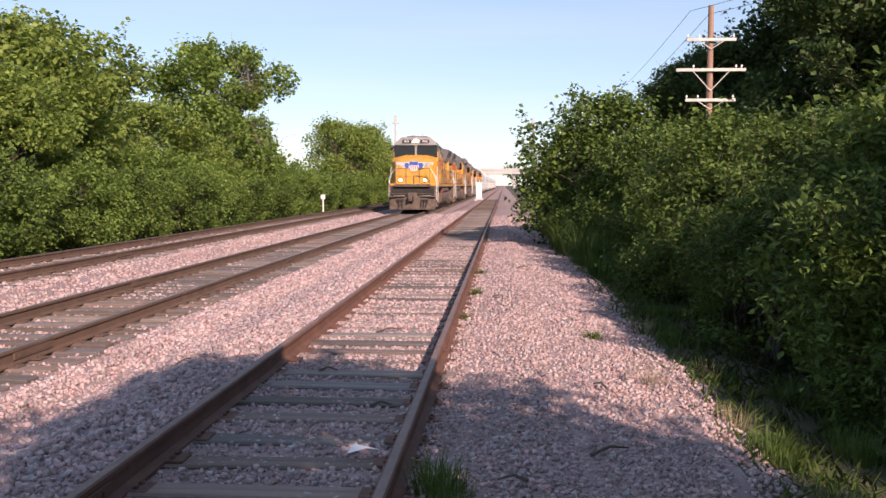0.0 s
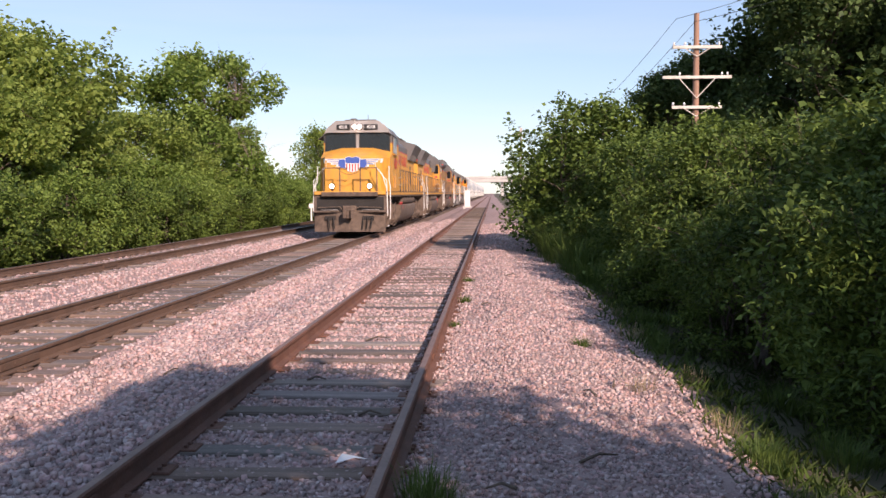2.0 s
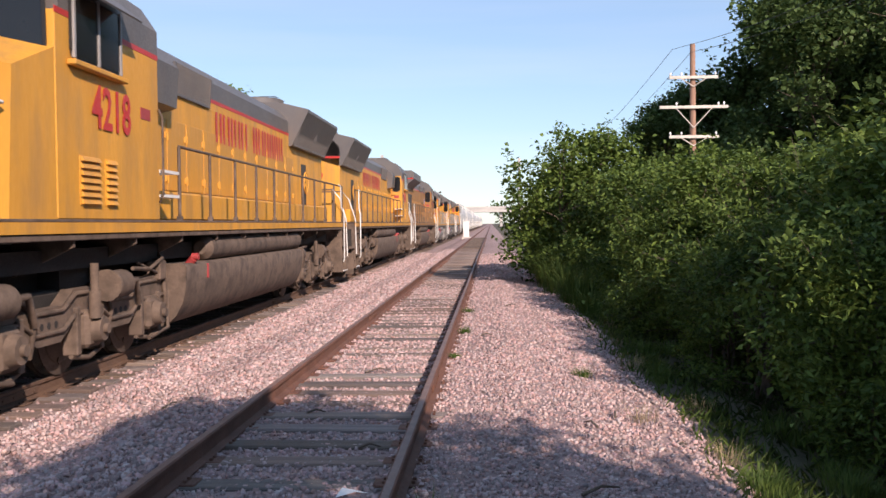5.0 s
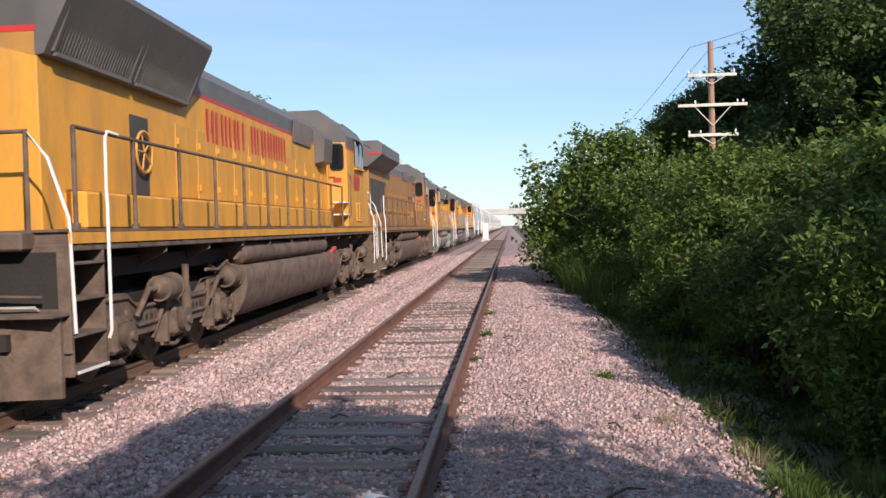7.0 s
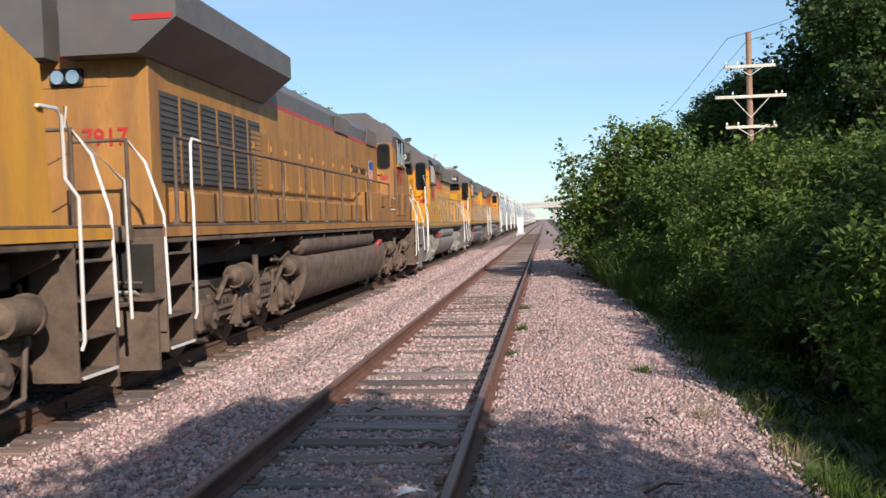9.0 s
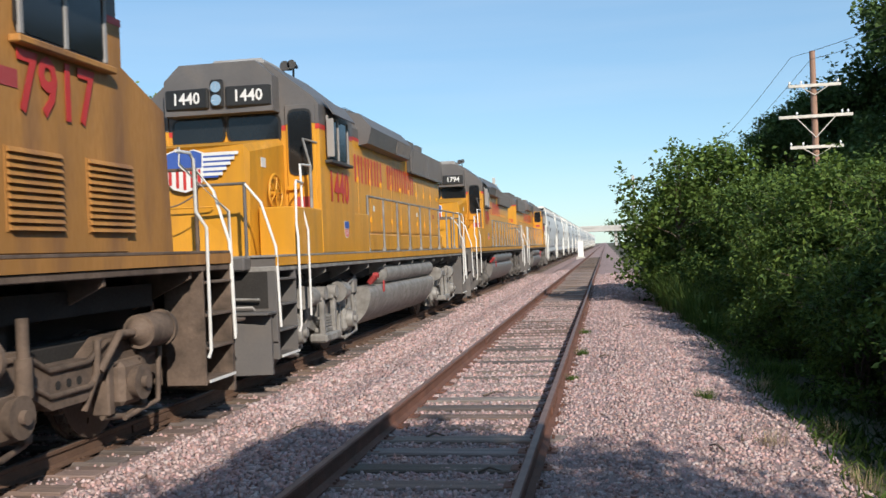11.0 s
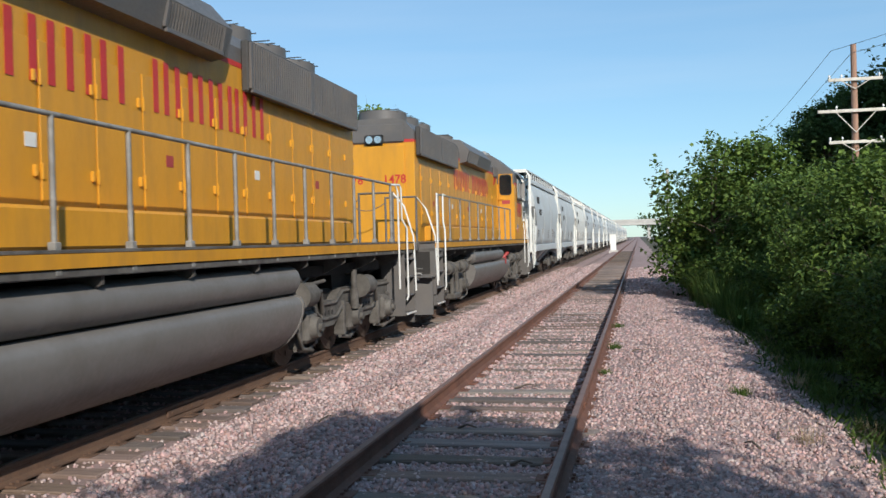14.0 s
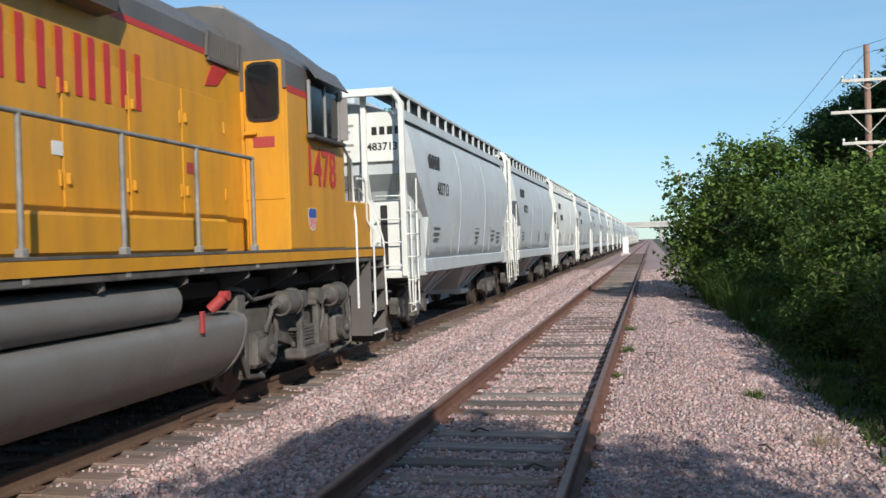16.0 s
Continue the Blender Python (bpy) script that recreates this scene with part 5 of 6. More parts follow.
def add_emblems(root, number, side_y, side_z, x, size, red=RED):
    for s in (-1, 1):
        writing("road_number", text_mesh(number, size, red, 0.82), root, (s * (x + 0.012), side_y, side_z), SIDE[s])


def rear_door(cab, s, y, deck, xa, xb, mat):
    """A cab door in the back wall, beside the hood."""
    d = part("cab_door", MB().box(min(s * xa, s * xb), max(s * xa, s * xb), y - 0.01, y + 0.03, deck + 0.6, 4.02, 0.02), mat, cab, "rear cab door with a tall window")
    pane(d, [(s * (xa + 0.07), y + 0.034, 3.3), (s * (xb - 0.07), y + 0.034, 3.3), (s * (xb - 0.07), y + 0.034, 3.95), (s * (xa + 0.07), y + 0.034, 3.95)], (0, 0.012, 0))
    part("placard", MB().box(min(s * (xa + 0.12), s * (xb - 0.12)), max(s * (xa + 0.12), s * (xb - 0.12)), y + 0.032, y + 0.036, 2.95, 3.08), PINK_TAG, d)
    part("door_latch", MB().box(min(s * (xa + 0.02), s * (xa + 0.18)), max(s * (xa + 0.02), s * (xa + 0.18)), y + 0.03, y + 0.09, 3.1, 3.15, 0.01), mat, d)


def wide_cab_loco(name, L, number, body, under, tank_mat, label, ge=False, lamps=None, wings=False, cab_at=(3.05, 5.9), tail=1.6, group="locomotives of the train"):
    """A six-axle road locomotive with a full-width nose."""
    root = tagged(new(name), label, "locomotive", group)
    axles, deck, f = [], 1.77, -L / 2
    frame_and_tank(root, L, deck, 0.75, (-4.1, 4.1, "wedge"), under, body, tank_mat)
    for y, m in ((-6.63, 1), (6.63, -1)):
        truck(root, y, 3, 1.88, under, axles, None, m)
    for y, d in ((f, -1), (L / 2, 1)):
        coupler(root, y, d, under)
        stairs(root, y - d * 0.75, d, under, deck, WHITE)
    c0, c1, h1 = f + cab_at[0], f + cab_at[1], L / 2 - tail
    n0 = c0 - 1.55
    # nose: tapered, with bevelled corners and a sloped top
    zf, zb = 3.20, 3.50
    a, b = (1.16, 1.47) if wings else (0.98, 1.46)
    vs = [(-a, n0, deck), (a, n0, deck), (b, n0 + 0.62, deck), (b, c0, deck), (-b, c0, deck), (-b, n0 + 0.62, deck),
          (-a, n0 + 0.02, zf), (a, n0 + 0.02, zf), (b, n0 + 0.72, zf - 0.03), (b, c0, zb - 0.02), (-b, c0, zb - 0.02), (-b, n0 + 0.72, zf - 0.03), (0.75, n0 + 0.3, zf + 0.16), (-0.75, n0 + 0.3, zf + 0.13), (0.7, c0, zb + 0.16), (-0.7, c0, zb + 0.16)]
    fs = [(0, 1, 7, 6), (1, 2, 8, 7), (2, 3, 9, 8), (4, 5, 11, 10), (5, 0, 6, 11), (6, 7, 12, 13), (7, 8, 9, 14, 12), (12, 14, 15, 13), (13, 15, 10, 11, 6), (3, 4, 10, 15, 14, 9), (0, 5, 4, 3, 2, 1)]
    nose = part("nose", MB().raw(vs, fs), body, root, "yellow full-width nose with bevelled corners")
    part("nose_door", MB().box(-0.95, -0.35, n0 - 0.006, n0 + 0.03, deck + 0.08, zf - 0.15, 0.005), body, nose)
    for x in (-0.62, 0.25):
        for z in (2.25, 2.75):
            rail_tube("grab_iron", [(x, n0 - 0.02, z), (x, n0 - 0.07, z), (x + 0.4, n0 - 0.07, z), (x + 0.4, n0 - 0.02, z)], under, nose, 0.012)
    if wings:
        w = MB()
        for s in (-1, 1):
            for k in range(5):
                z = 3.13 - 0.085 * k
                reach = 1.15 - 0.05 * k - 0.035 * k * k
                w.box(min(s * 0.2, s * reach), max(s * 0.2, s * reach), n0 - 0.012, n0 + 0.01, z - 0.072, z)
        wg = part("wing_emblem", w, WHITE, nose, "painted blue and white wing emblem")
        w2 = MB()
        for s in (-1, 1):
            for k in range(4):
                z = 3.105 - 0.085 * k
                reach = 1.08 - 0.05 * k - 0.035 * k * k
                w2.box(min(s * 0.5, s * reach), max(s * 0.5, s * reach), n0 - 0.016, n0 - 0.011, z - 0.022, z)
            w2.prism([(s * 0.3, 3.10), (s * 0.56, 3.10), (s * 0.6, 2.90), (s * 0.5, 2.76), (s * 0.32, 2.74)], n0 - 0.016, n0 - 0.011)
        part("wing_blue", w2, BLUE, wg)
        shield(0.66, nose, (0, n0 - 0.012, 2.90), FRONT)
        for s in (-1, 1):
            tip = part("wing_tip", MB().prism([(0, 3.13), (0.22, 3.14), (0.16, 2.98), (0, 2.94)], -0.012, -0.004), WHITE, wg)
            tip.matrix_basis = Matrix.Translation((s * 1.155, n0 + 0.005, 0)) @ Matrix.Diagonal((s, 1, 1, 1)) @ pose(0, 0, 0, 0, 0, 64)
        part("deck_edge", MB().box(-1.46, 1.46, f + 0.66, f + 0.80, deck - 0.13, deck + 0.012, 0.012), body, root, "yellow edge of the front walkway")
    # cab
    cr = 4.80
    low = part("cab", MB().box(-1.48, 1.48, c0, c1, deck, 3.86, 0.012), body, root, "cab with side windows and grey roof")
    part("cab_roof", MB().prism([(-1.48, 3.86), (1.48, 3.86), (1.48, 4.2), (1.28, 4.5), (0.85, cr), (-0.85, cr), (-1.28, 4.5), (-1.48, 4.2)], c0 + 0.08, c1), GREY, low)
    # the lead unit's brow is paler: sunlight and dust put into its colour
    part("brow", MB().prism([(-1.47, 4.22), (-1.36, 4.30), (1.36, 4.30), (1.47, 4.22), (1.30, 4.5), (0.92, cr + 0.01), (-0.92, cr + 0.01), (-1.30, 4.5)], c0 - 0.14, c0 + 0.12), GREY_LIGHT if wings else GREY, low)
    part("window_mullion", MB().box(-0.075, 0.075, c0 - 0.03, c0 + 0.01, 3.55, 4.32, 0.008), GREY_LIGHT, low)
    for s in (-1, 1):
        # windscreen halves
        pane(low, [(s * 0.1, c0 - 0.015, 3.60), (s * 1.38, c0 - 0.015, 3.40), (s * 1.36, c0 - 0.015, 4.20), (s * 0.1, c0 - 0.015, 4.27)], (0, -0.02, 0))
        rail_tube("wiper", [(s * 0.35, c0 - 0.05, 4.29), (s * 0.95, c0 - 0.055, 4.16)], INK, low, 0.012)
        # side window with sun shade, door window behind
        pane(low, [(s * 1.482, c0 + 0.35, 3.45), (s * 1.482, c0 + 1.55, 3.45), (s * 1.482, c0 + 1.55, 4.12), (s * 1.482, c0 + 0.35, 4.12)], (s * 0.03, 0, 0))
        for q in (0.35, 0.95, 1.55):
            part("window_post", MB().box(min(s * 1.5, s * 1.535), max(s * 1.5, s * 1.535), c0 + q - 0.025, c0 + q + 0.025, 3.43, 4.14, 0.006), GREY_LIGHT, low)
        part("sun_shade", MB().raw([(s * 1.5, c0 + 0.3, 4.26), (s * 1.5, c0 + 1.6, 4.26), (s * 1.76, c0 + 1.6, 4.04), (s * 1.76, c0 + 0.3, 4.04), (s * 1.5, c0 + 0.3, 4.28), (s * 1.5, c0 + 1.6, 4.28), (s * 1.77, c0 + 1.6, 4.06), (s * 1.77, c0 + 0.3, 4.06)], [(0, 1, 2, 3), (7, 6, 5, 4), (0, 4, 5, 1), (2, 6, 7, 3), (1, 5, 6, 2), (0, 3, 7, 4)]), GREY, low)
        part("window_sill", MB().box(min(s * 1.48, s * 1.58), max(s * 1.48, s * 1.58), c0 + 0.25, c0 + 1.65, 3.35, 3.41, 0.01), body, low)
        rear_door(low, s, c1, deck, 0.98, 1.45, body)
        part("red_line", MB().box(s * 1.48 - 0.004, s * 1.48 + 0.004, c0, c1, 3.83, 3.895), RED, low)
        if ge:
            louvres("vent", low, s, s * 1.48, c0 - 0.1, c0 + 0.66, 1.94, 2.58, body, 11, 0.045)
            louvres("vent", low, s, s * 1.48, c0 + 1.02, c0 + 1.75, 1.94, 2.58, body, 11, 0.045)
        else:
            louvres("vent", low, s, s * 1.48, c0 + 0.5, c0 + 1.0, 1.92, 2.45, body, 7, 0.045)
            louvres("vent", low, s, s * 1.48, c0 + 1.15, c0 + 1.45, 1.92, 2.45, body, 7, 0.045)
        part("placard", MB().box(min(s * 1.48, s * 1.487), max(s * 1.48, s * 1.487), c1 - 0.62, c1 - 0.3, 3.02, 3.16), PINK_TAG, low)
        part("cab_step", MB().box(min(s * 1.2, s * 1.52), max(s * 1.2, s * 1.52), c1 + 0.05, c1 + 0.65, deck + 0.3, deck + 0.34).box(min(s * 1.2, s * 1.52), max(s * 1.2, s * 1.52), c1 + 0.05, c1 + 0.65, deck + 0.62, deck + 0.66), WHITE, low)
        rail_tube("grab_iron", [(s * 1.5, c1 - 0.05, 2.0), (s * 1.55, c1 - 0.05, 2.1), (s * 1.55, c1 - 0.05, 3.1), (s * 1.5, c1 - 0.05, 3.2)], under, low, 0.015)
        number_board(low, number, s * 0.6, c0 - 0.15, 4.53, 0.6, 0.24, s * 5, WHITE, INK)
        if lamps:
            part("ditch_light", MB().cyl((s * 0.78, n0 - 0.62, deck + 0.22), 0.13, 0.14, "y", 16).box(s * 0.78 - 0.03, s * 0.78 + 0.03, n0 - 0.56, n0 - 0.5, deck - 0.02, deck + 0.2), INK, root)
            part("lamp", MB().cyl((s * 0.78, n0 - 0.64, deck + 0.22), 0.085, 0.03, "y", 16), lamps, root, "lit ditch light")
        # crossing rails of the nose
        rail_tube("nose_handrail", [(s * 1.02, n0 - 0.5, deck + 1.2), (s * 1.02, n0 - 0.5, deck + 1.0), (s * 1.5, n0 - 0.72, deck + 0.45), (s * 1.53, n0 - 0.72, 0.8)], WHITE, root, 0.019)
    twin_lamp(low, 0, c0 - 0.14, 4.54, False, lamps or CHROME)
    add_emblems(low, number, c0 + (1.05 if ge else 1.35), 3.06 if ge else 2.98, 1.485, 0.66)
    part("roof_unit", MB().box(-0.7, 0.7, c0 + 0.9, c1 - 0.3, cr - 0.02, cr + 0.14, 0.04).tube([(0.4, c0 + 0.5, cr), (0.4, c0 + 0.5, cr + 0.3)], 0.012, 5).box(-0.35, -0.1, c0 + 0.3, c0 + 0.7, cr, cr + 0.14, 0.02), GREY, low)
    hw = 1.02 if ge else 0.94
    top = 4.48
    body_ob = hood_body(root, c1, h1, hw, deck, top, body, GREY, 0.62)
    n = 11
    door_row(body_ob, c1 + 0.9, h1 - 3.9, n, hw, 2.15, 3.3, body)
    part("air_duct", MB().box(-hw - 0.24, hw + 0.24, c1 + 0.75, h1 - 0.5, deck, deck + 0.42, 0.03), body, body_ob)
    for s in (-1, 1):
        if not ge:
            # flared radiator
            rad = part("radiator_flare", MB().prism([(s * (hw - 0.05), 3.58), (s * (hw + 0.08), 3.60), (s * 1.42, 4.40), (s * 1.42, 4.47), (s * (hw - 0.2), 4.64), (s * 0.2, 4.66), (s * 0.2, 3.8)], h1 - 4.3, h1), GREY, root, "grey flared radiator housing")
            for q in range(2):
                grille(rad, s, s * (hw + 0.10), h1 - 4.2 + 2.1 * q, h1 - 2.2 + 2.1 * q - 0.05, 3.64, 4.37, 0.31, GREY, 0.07)
            # side duct behind the cab, brake wheel recess
            part("blower_duct", MB().prism([(s * hw, 3.35), (s * (hw + 0.24), 3.42), (s * (hw + 0.28), 4.0), (s * (hw + 0.1), 4.2), (s * hw, 4.2)], c1 + 0.55, c1 + 1.6), GREY, body_ob)
            grille(body_ob, s, s * hw, c1 + 2.1, c1 + 3.9, 3.75, 4.2, 0.04, GREY, 0.05)
            rec = part("brake_recess", MB().box(min(s * (hw + 0.002), s * (hw + 0.01)), max(s * (hw + 0.002), s * (hw + 0.01)), h1 - 2.9, h1 - 2.3, 2.2, 3.25), GREY_DARK, body_ob)
            ring = [(s * (hw + 0.07), h1 - 2.6 + 0.27 * math.cos(k * math.pi / 10), 2.78 + 0.27 * math.sin(k * math.pi / 10)) for k in range(21)]
            bw = MB().tube(ring, 0.022, 6, False)
            for k in range(5):
                bw.tube([(s * (hw + 0.07), h1 - 2.6, 2.78), (s * (hw + 0.07), h1 - 2.6 + 0.27 * math.cos(k * 1.257), 2.78 + 0.27 * math.sin(k * 1.257))], 0.014, 5)
            part("brake_wheel", bw, YELLOW_OLD, rec, "spoked hand-brake wheel")
        else:
            # broad radiator wing with a sloped underside
            part("radiator_wing", MB().prism([(s * 0.1, 4.66), (s * 1.42, 4.66), (s * 1.55, 4.56), (s * 1.55, 4.2), (s * 1.05, 3.8), (s * 0.1, 3.8)], h1 - 4.6, h1 + 0.35), GREY, root, "wide grey overhanging radiator wing")
            part("wing_line", MB().box(min(s * 1.0, s * 1.5), max(s * 1.0, s * 1.5), h1 + 0.352, h1 + 0.36, 4.18, 4.25), RED, root)
            for q in range(6):
                louvres("filter_panel", body_ob, s, s * hw, h1 - 4.4 + 0.7 * q, h1 - 3.8 + 0.7 * q, 2.3, 3.45, GREY_DARK, 14, 0.02)
            grille(body_ob, s, s * hw, c1 + 0.5, c1 + 1.7, 3.9, 4.25, 0.04, GREY, 0.05)
            grille(body_ob, s, s * hw, c1 + 4.0, c1 + 5.4, 3.9, 4.22, 0.04, GREY, 0.05)
            louvres("skirt_vent", low, s, s * 1.49, c0 + 2.45, c0 + 3.0, 2.15, 2.45, body, 5, 0.04)
            louvres("skirt_vent", low, s, s * 1.49, c0 + 3.95, c0 + 4.5, 2.15, 2.45, body, 5, 0.04)
            part("cab_skirt", MB().box(min(s * 1.0, s * 1.49), max(s * 1.0, s * 1.49), c1, c1 + 3.6, deck - 0.02, 2.5, 0.02), body, low)
            writing("slogan", text_mesh("BUILDING AMERICA", 0.235, INK), body_ob, (s * (hw + 0.02), c1 + 2.7, 3.08), SIDE[s])
            sh = shield(0.62, body_ob, (s * (hw + 0.022), c1 + 1.17, 3.14), SIDE[s])
    if not ge:
        for s in (-1, 1):
            name_row(body_ob, (s * (hw + 0.02), 1.75, 3.43), SIDE[s], 0.53, 0.11, 0.10)
    fans(root, (h1 - 3.4, h1 - 1.6), 4.66 if not ge else 4.62, 0.62, GREY)
    part("exhaust_stack", MB().box(-0.28, 0.28, 0.2, 1.1, top - 0.02, top + 0.2, 0.04), GREY, root)
    part("roof_hatch", MB().box(-0.5, 0.5, -3.2, -0.6, top - 0.02, top + 0.07, 0.03), GREY, root)
    # rear face
    twin_lamp(body_ob, 0.0 if ge else 0.68, h1, 4.0 if not ge else 3.6, False, CHROME, 1)
    writing("road_number", text_mesh(number, 0.3, RED), body_ob, (-0.45 if ge else -0.1, h1 + 0.008, 2.85 if ge else 3.25), BACK)
    part("rear_panel", MB().box(-0.5, 0.33, h1, h1 + 0.01, 3.48, 3.68, 0.004), body, body_ob)
    for z in (2.0, 2.3, 2.6, 2.9):
        rail_tube("grab_iron", [(0.5, h1, z), (0.5, h1 + 0.06, z), (0.85, h1 + 0.06, z), (0.85, h1, z)], body, body_ob, 0.012)
    side_rails(root, c1 + 0.8, h1 + 0.35, deck, 10, under if not ge else under, WHITE)
    return root, axles


def narrow_cab_loco(name, L, number, axle_count, tc, spacing, under, tank_mat, label, nose_at, cab_len, tail, box_reach, name_at, wings=False, emblem=False, reach=0.0, group="locomotives of the train"):
    """An older road-switcher: narrow short nose, full-width cab, long hood."""
    root = tagged(new(name), label, "locomotive", group)
    axles, deck, f = [], 1.70, -L / 2
    body = YELLOW
    half = tc - spacing * (axle_count - 1) / 2 - 0.85
    frame_and_tank(root, L, deck, 0.7, (-half, half, "round"), under, body, tank_mat)
    for y, m in ((-tc, 1), (tc, -1)):
        truck(root, y, axle_count, spacing, under, axles, None, m)
    for y, d in ((f, -1), (L / 2, 1)):
        coupler(root, y + d * reach, d, under)
        stairs(root, y - d * 0.7, d, GREY, deck, WHITE)
    n0, c0 = f + nose_at[0], f + nose_at[1]
    c1, h1 = c0 + cab_len, L / 2 - tail
    # short nose
    vs = [(-0.92, n0, deck), (0.92, n0, deck), (0.92, c0, deck), (-0.92, c0, deck), (-0.86, n0 + 0.02, 3.26), (0.86, n0 + 0.02, 3.26), (0.92, n0 + 0.12, 3.16), (-0.92, n0 + 0.12, 3.16), (0.86, c0, 3.50), (-0.86, c0, 3.50), (0.92, c0, 3.4), (-0.92, c0, 3.4)]
    fs = [(0, 1, 6, 5, 4, 7), (1, 2, 10, 6), (3, 0, 7, 11), (4, 5, 8, 9), (5, 6, 10, 8), (7, 4, 9, 11), (2, 3, 11, 9, 8, 10), (0, 3, 2, 1)]
    nose = part("nose", MB().raw(vs, fs), body, root, "narrow yellow short nose")
    for s in (-1, 1):
        ring = [(s * 0.99, c0 - 0.62 + 0.27 * math.cos(k * math.pi / 10), 2.62 + 0.27 * math.sin(k * math.pi / 10)) for k in range(21)]
        bw = MB().tube(ring, 0.022, 6, False).cyl((s * 0.95 - 0.05, c0 - 0.62, 2.62), 0.05, 0.1, "x", 10)
        for k in range(5):
            bw.tube([(s * 0.99, c0 - 0.62, 2.62), (s * 0.99, c0 - 0.62 + 0.27 * math.cos(k * 1.257), 2.62 + 0.27 * math.sin(k * 1.257))], 0.014, 5)
        part("brake_wheel", bw, body, nose, "spoked hand-brake wheel")
        part("sand_box", MB().box(min(s * 0.92, s * 1.12), max(s * 0.92, s * 1.12), c0 - 1.15, c0 - 0.1, deck, 2.05, 0.02), body, nose)
        part("notice", MB().box(min(s * 0.922, s * 0.928), max(s * 0.922, s * 0.928), c0 - 1.0, c0 - 0.82, 2.98, 3.12), WHITE, nose)
        rail_tube("cab_handrail", [(s * 1.52, n0 + 0.75, 0.8), (s * 1.52, n0 + 0.75, deck + 0.35), (s * 1.47, n0 + 0.68, deck + 0.65), (s * 1.45, n0 + 0.7, deck + 1.3), (s * 1.45, c0 - 0.35, deck + 1.32)], WHITE, root, 0.019)
        part("handrail_post", MB().tube([(s * 1.45, c0 - 0.35, deck - 0.1), (s * 1.45, c0 - 0.35, deck + 1.32)], 0.026, 6), under, root)
        rail_tube("cab_handrail", [(s * 1.45, c0 - 0.35, deck + 1.32), (s * 1.3, c0 - 0.2, deck + 1.75), (s * 1.45, c0 + 0.0, deck + 1.7)], under, root, 0.02)
    rail_tube("grab_iron", [(-0.4, n0 - 0.02, 2.4), (-0.4, n0 - 0.08, 2.4), (0.4, n0 - 0.08, 2.4), (0.4, n0 - 0.02, 2.4)], body, nose, 0.012)
    if emblem:
        shield(0.62, nose, (0.05, n0 - 0.0, 2.9), FRONT)
    if wings:
        w = MB()
        for k in range(5):
            w.box(-0.8 + 0.06 * k, 0.8 - 0.06 * k, n0 - 0.012, n0 - 0.004, 3.12 - 0.07 * k, 3.165 - 0.07 * k)
        wg = part("wing_emblem", w, WHITE, nose, "painted blue and white wing emblem")
        w2 = MB()
        for k in range(5):
            w2.box(-0.74 + 0.06 * k, 0.74 - 0.06 * k, n0 - 0.012, n0 - 0.005, 3.092 - 0.07 * k, 3.118 - 0.07 * k)
        part("wing_blue", w2, BLUE, wg)
        shield(0.6, nose, (0, n0 - 0.012, 2.92), FRONT)
    # cab
    cr = 4.74
    cab = part("cab", MB().box(-1.5, 1.5, c0, c1, deck, 3.66, 0.012), body, root, "square cab with grey roof")
    part("cab_roof", MB().prism([(-1.5, 3.66), (1.5, 3.66), (1.5, 4.0), (1.42, 4.12), (0.72, 4.68), (0.4, cr), (-0.4, cr), (-0.72, 4.68), (-1.42, 4.12), (-1.5, 4.0)], c0, c1 + 0.02), GREY, cab)
    part("brow", MB().prism([(-0.88, 3.9), (0.88, 3.9), (0.88, 4.44), (0.62, 4.68), (-0.62, 4.68), (-0.88, 4.44)], c0 - 0.3, c0 + 0.02), GREY, cab)
    b = MB().box(-1.5, -0.9, c0 - 0.004, c0 + 0.004, 3.62, 3.70).box(0.9, 1.5, c0 - 0.004, c0 + 0.004, 3.62, 3.70)
    for s in (-1, 1):
        b.box(s * 1.5 - 0.004, s * 1.5 + 0.004, c0, c1, 3.62, 3.70)
    part("red_line", b, RED, cab)
    for s in (-1, 1):
        pane(cab, [(s * 0.05, c0 - 0.01, 3.52), (s * 0.86, c0 - 0.01, 3.44), (s * 0.86, c0 - 0.01, 3.86), (s * 0.05, c0 - 0.01, 3.90)], (0, -0.02, 0))
        door = part("cab_door", MB().box(min(s * 0.97, s * 1.44), max(s * 0.97, s * 1.44), c0 - 0.03, c0 + 0.02, deck + 0.45, 4.0, 0.02), body, cab, "front cab door with a tall window")
        part("door_head", MB().box(min(s * 0.965, s * 1.445), max(s * 0.965, s * 1.445), c0 - 0.034, c0 + 0.01, 3.70, 4.005, 0.01), GREY, door)
        pane(door, [(s * 1.03, c0 - 0.036, 2.95), (s * 1.38, c0 - 0.036, 2.95), (s * 1.38, c0 - 0.036, 3.90), (s * 1.03, c0 - 0.036, 3.90)], (0, -0.012, 0))
        part("door_latch", MB().box(min(s * 0.98, s * 1.15), max(s * 0.98, s * 1.15), c0 - 0.09, c0 - 0.03, 2.68, 2.74, 0.01), body, door)
        part("placard", MB().box(min(s * 1.12, s * 1.36), max(s * 1.12, s * 1.36), c0 - 0.036, c0 - 0.031, 2.42, 2.58), PINK_TAG, door)
        pane(cab, [(s * 1.502, c0 + 0.35, 3.2), (s * 1.502, c0 + 1.42, 3.2), (s * 1.502, c0 + 1.42, 3.82), (s * 1.502, c0 + 0.35, 3.82)], (s * 0.03, 0, 0))
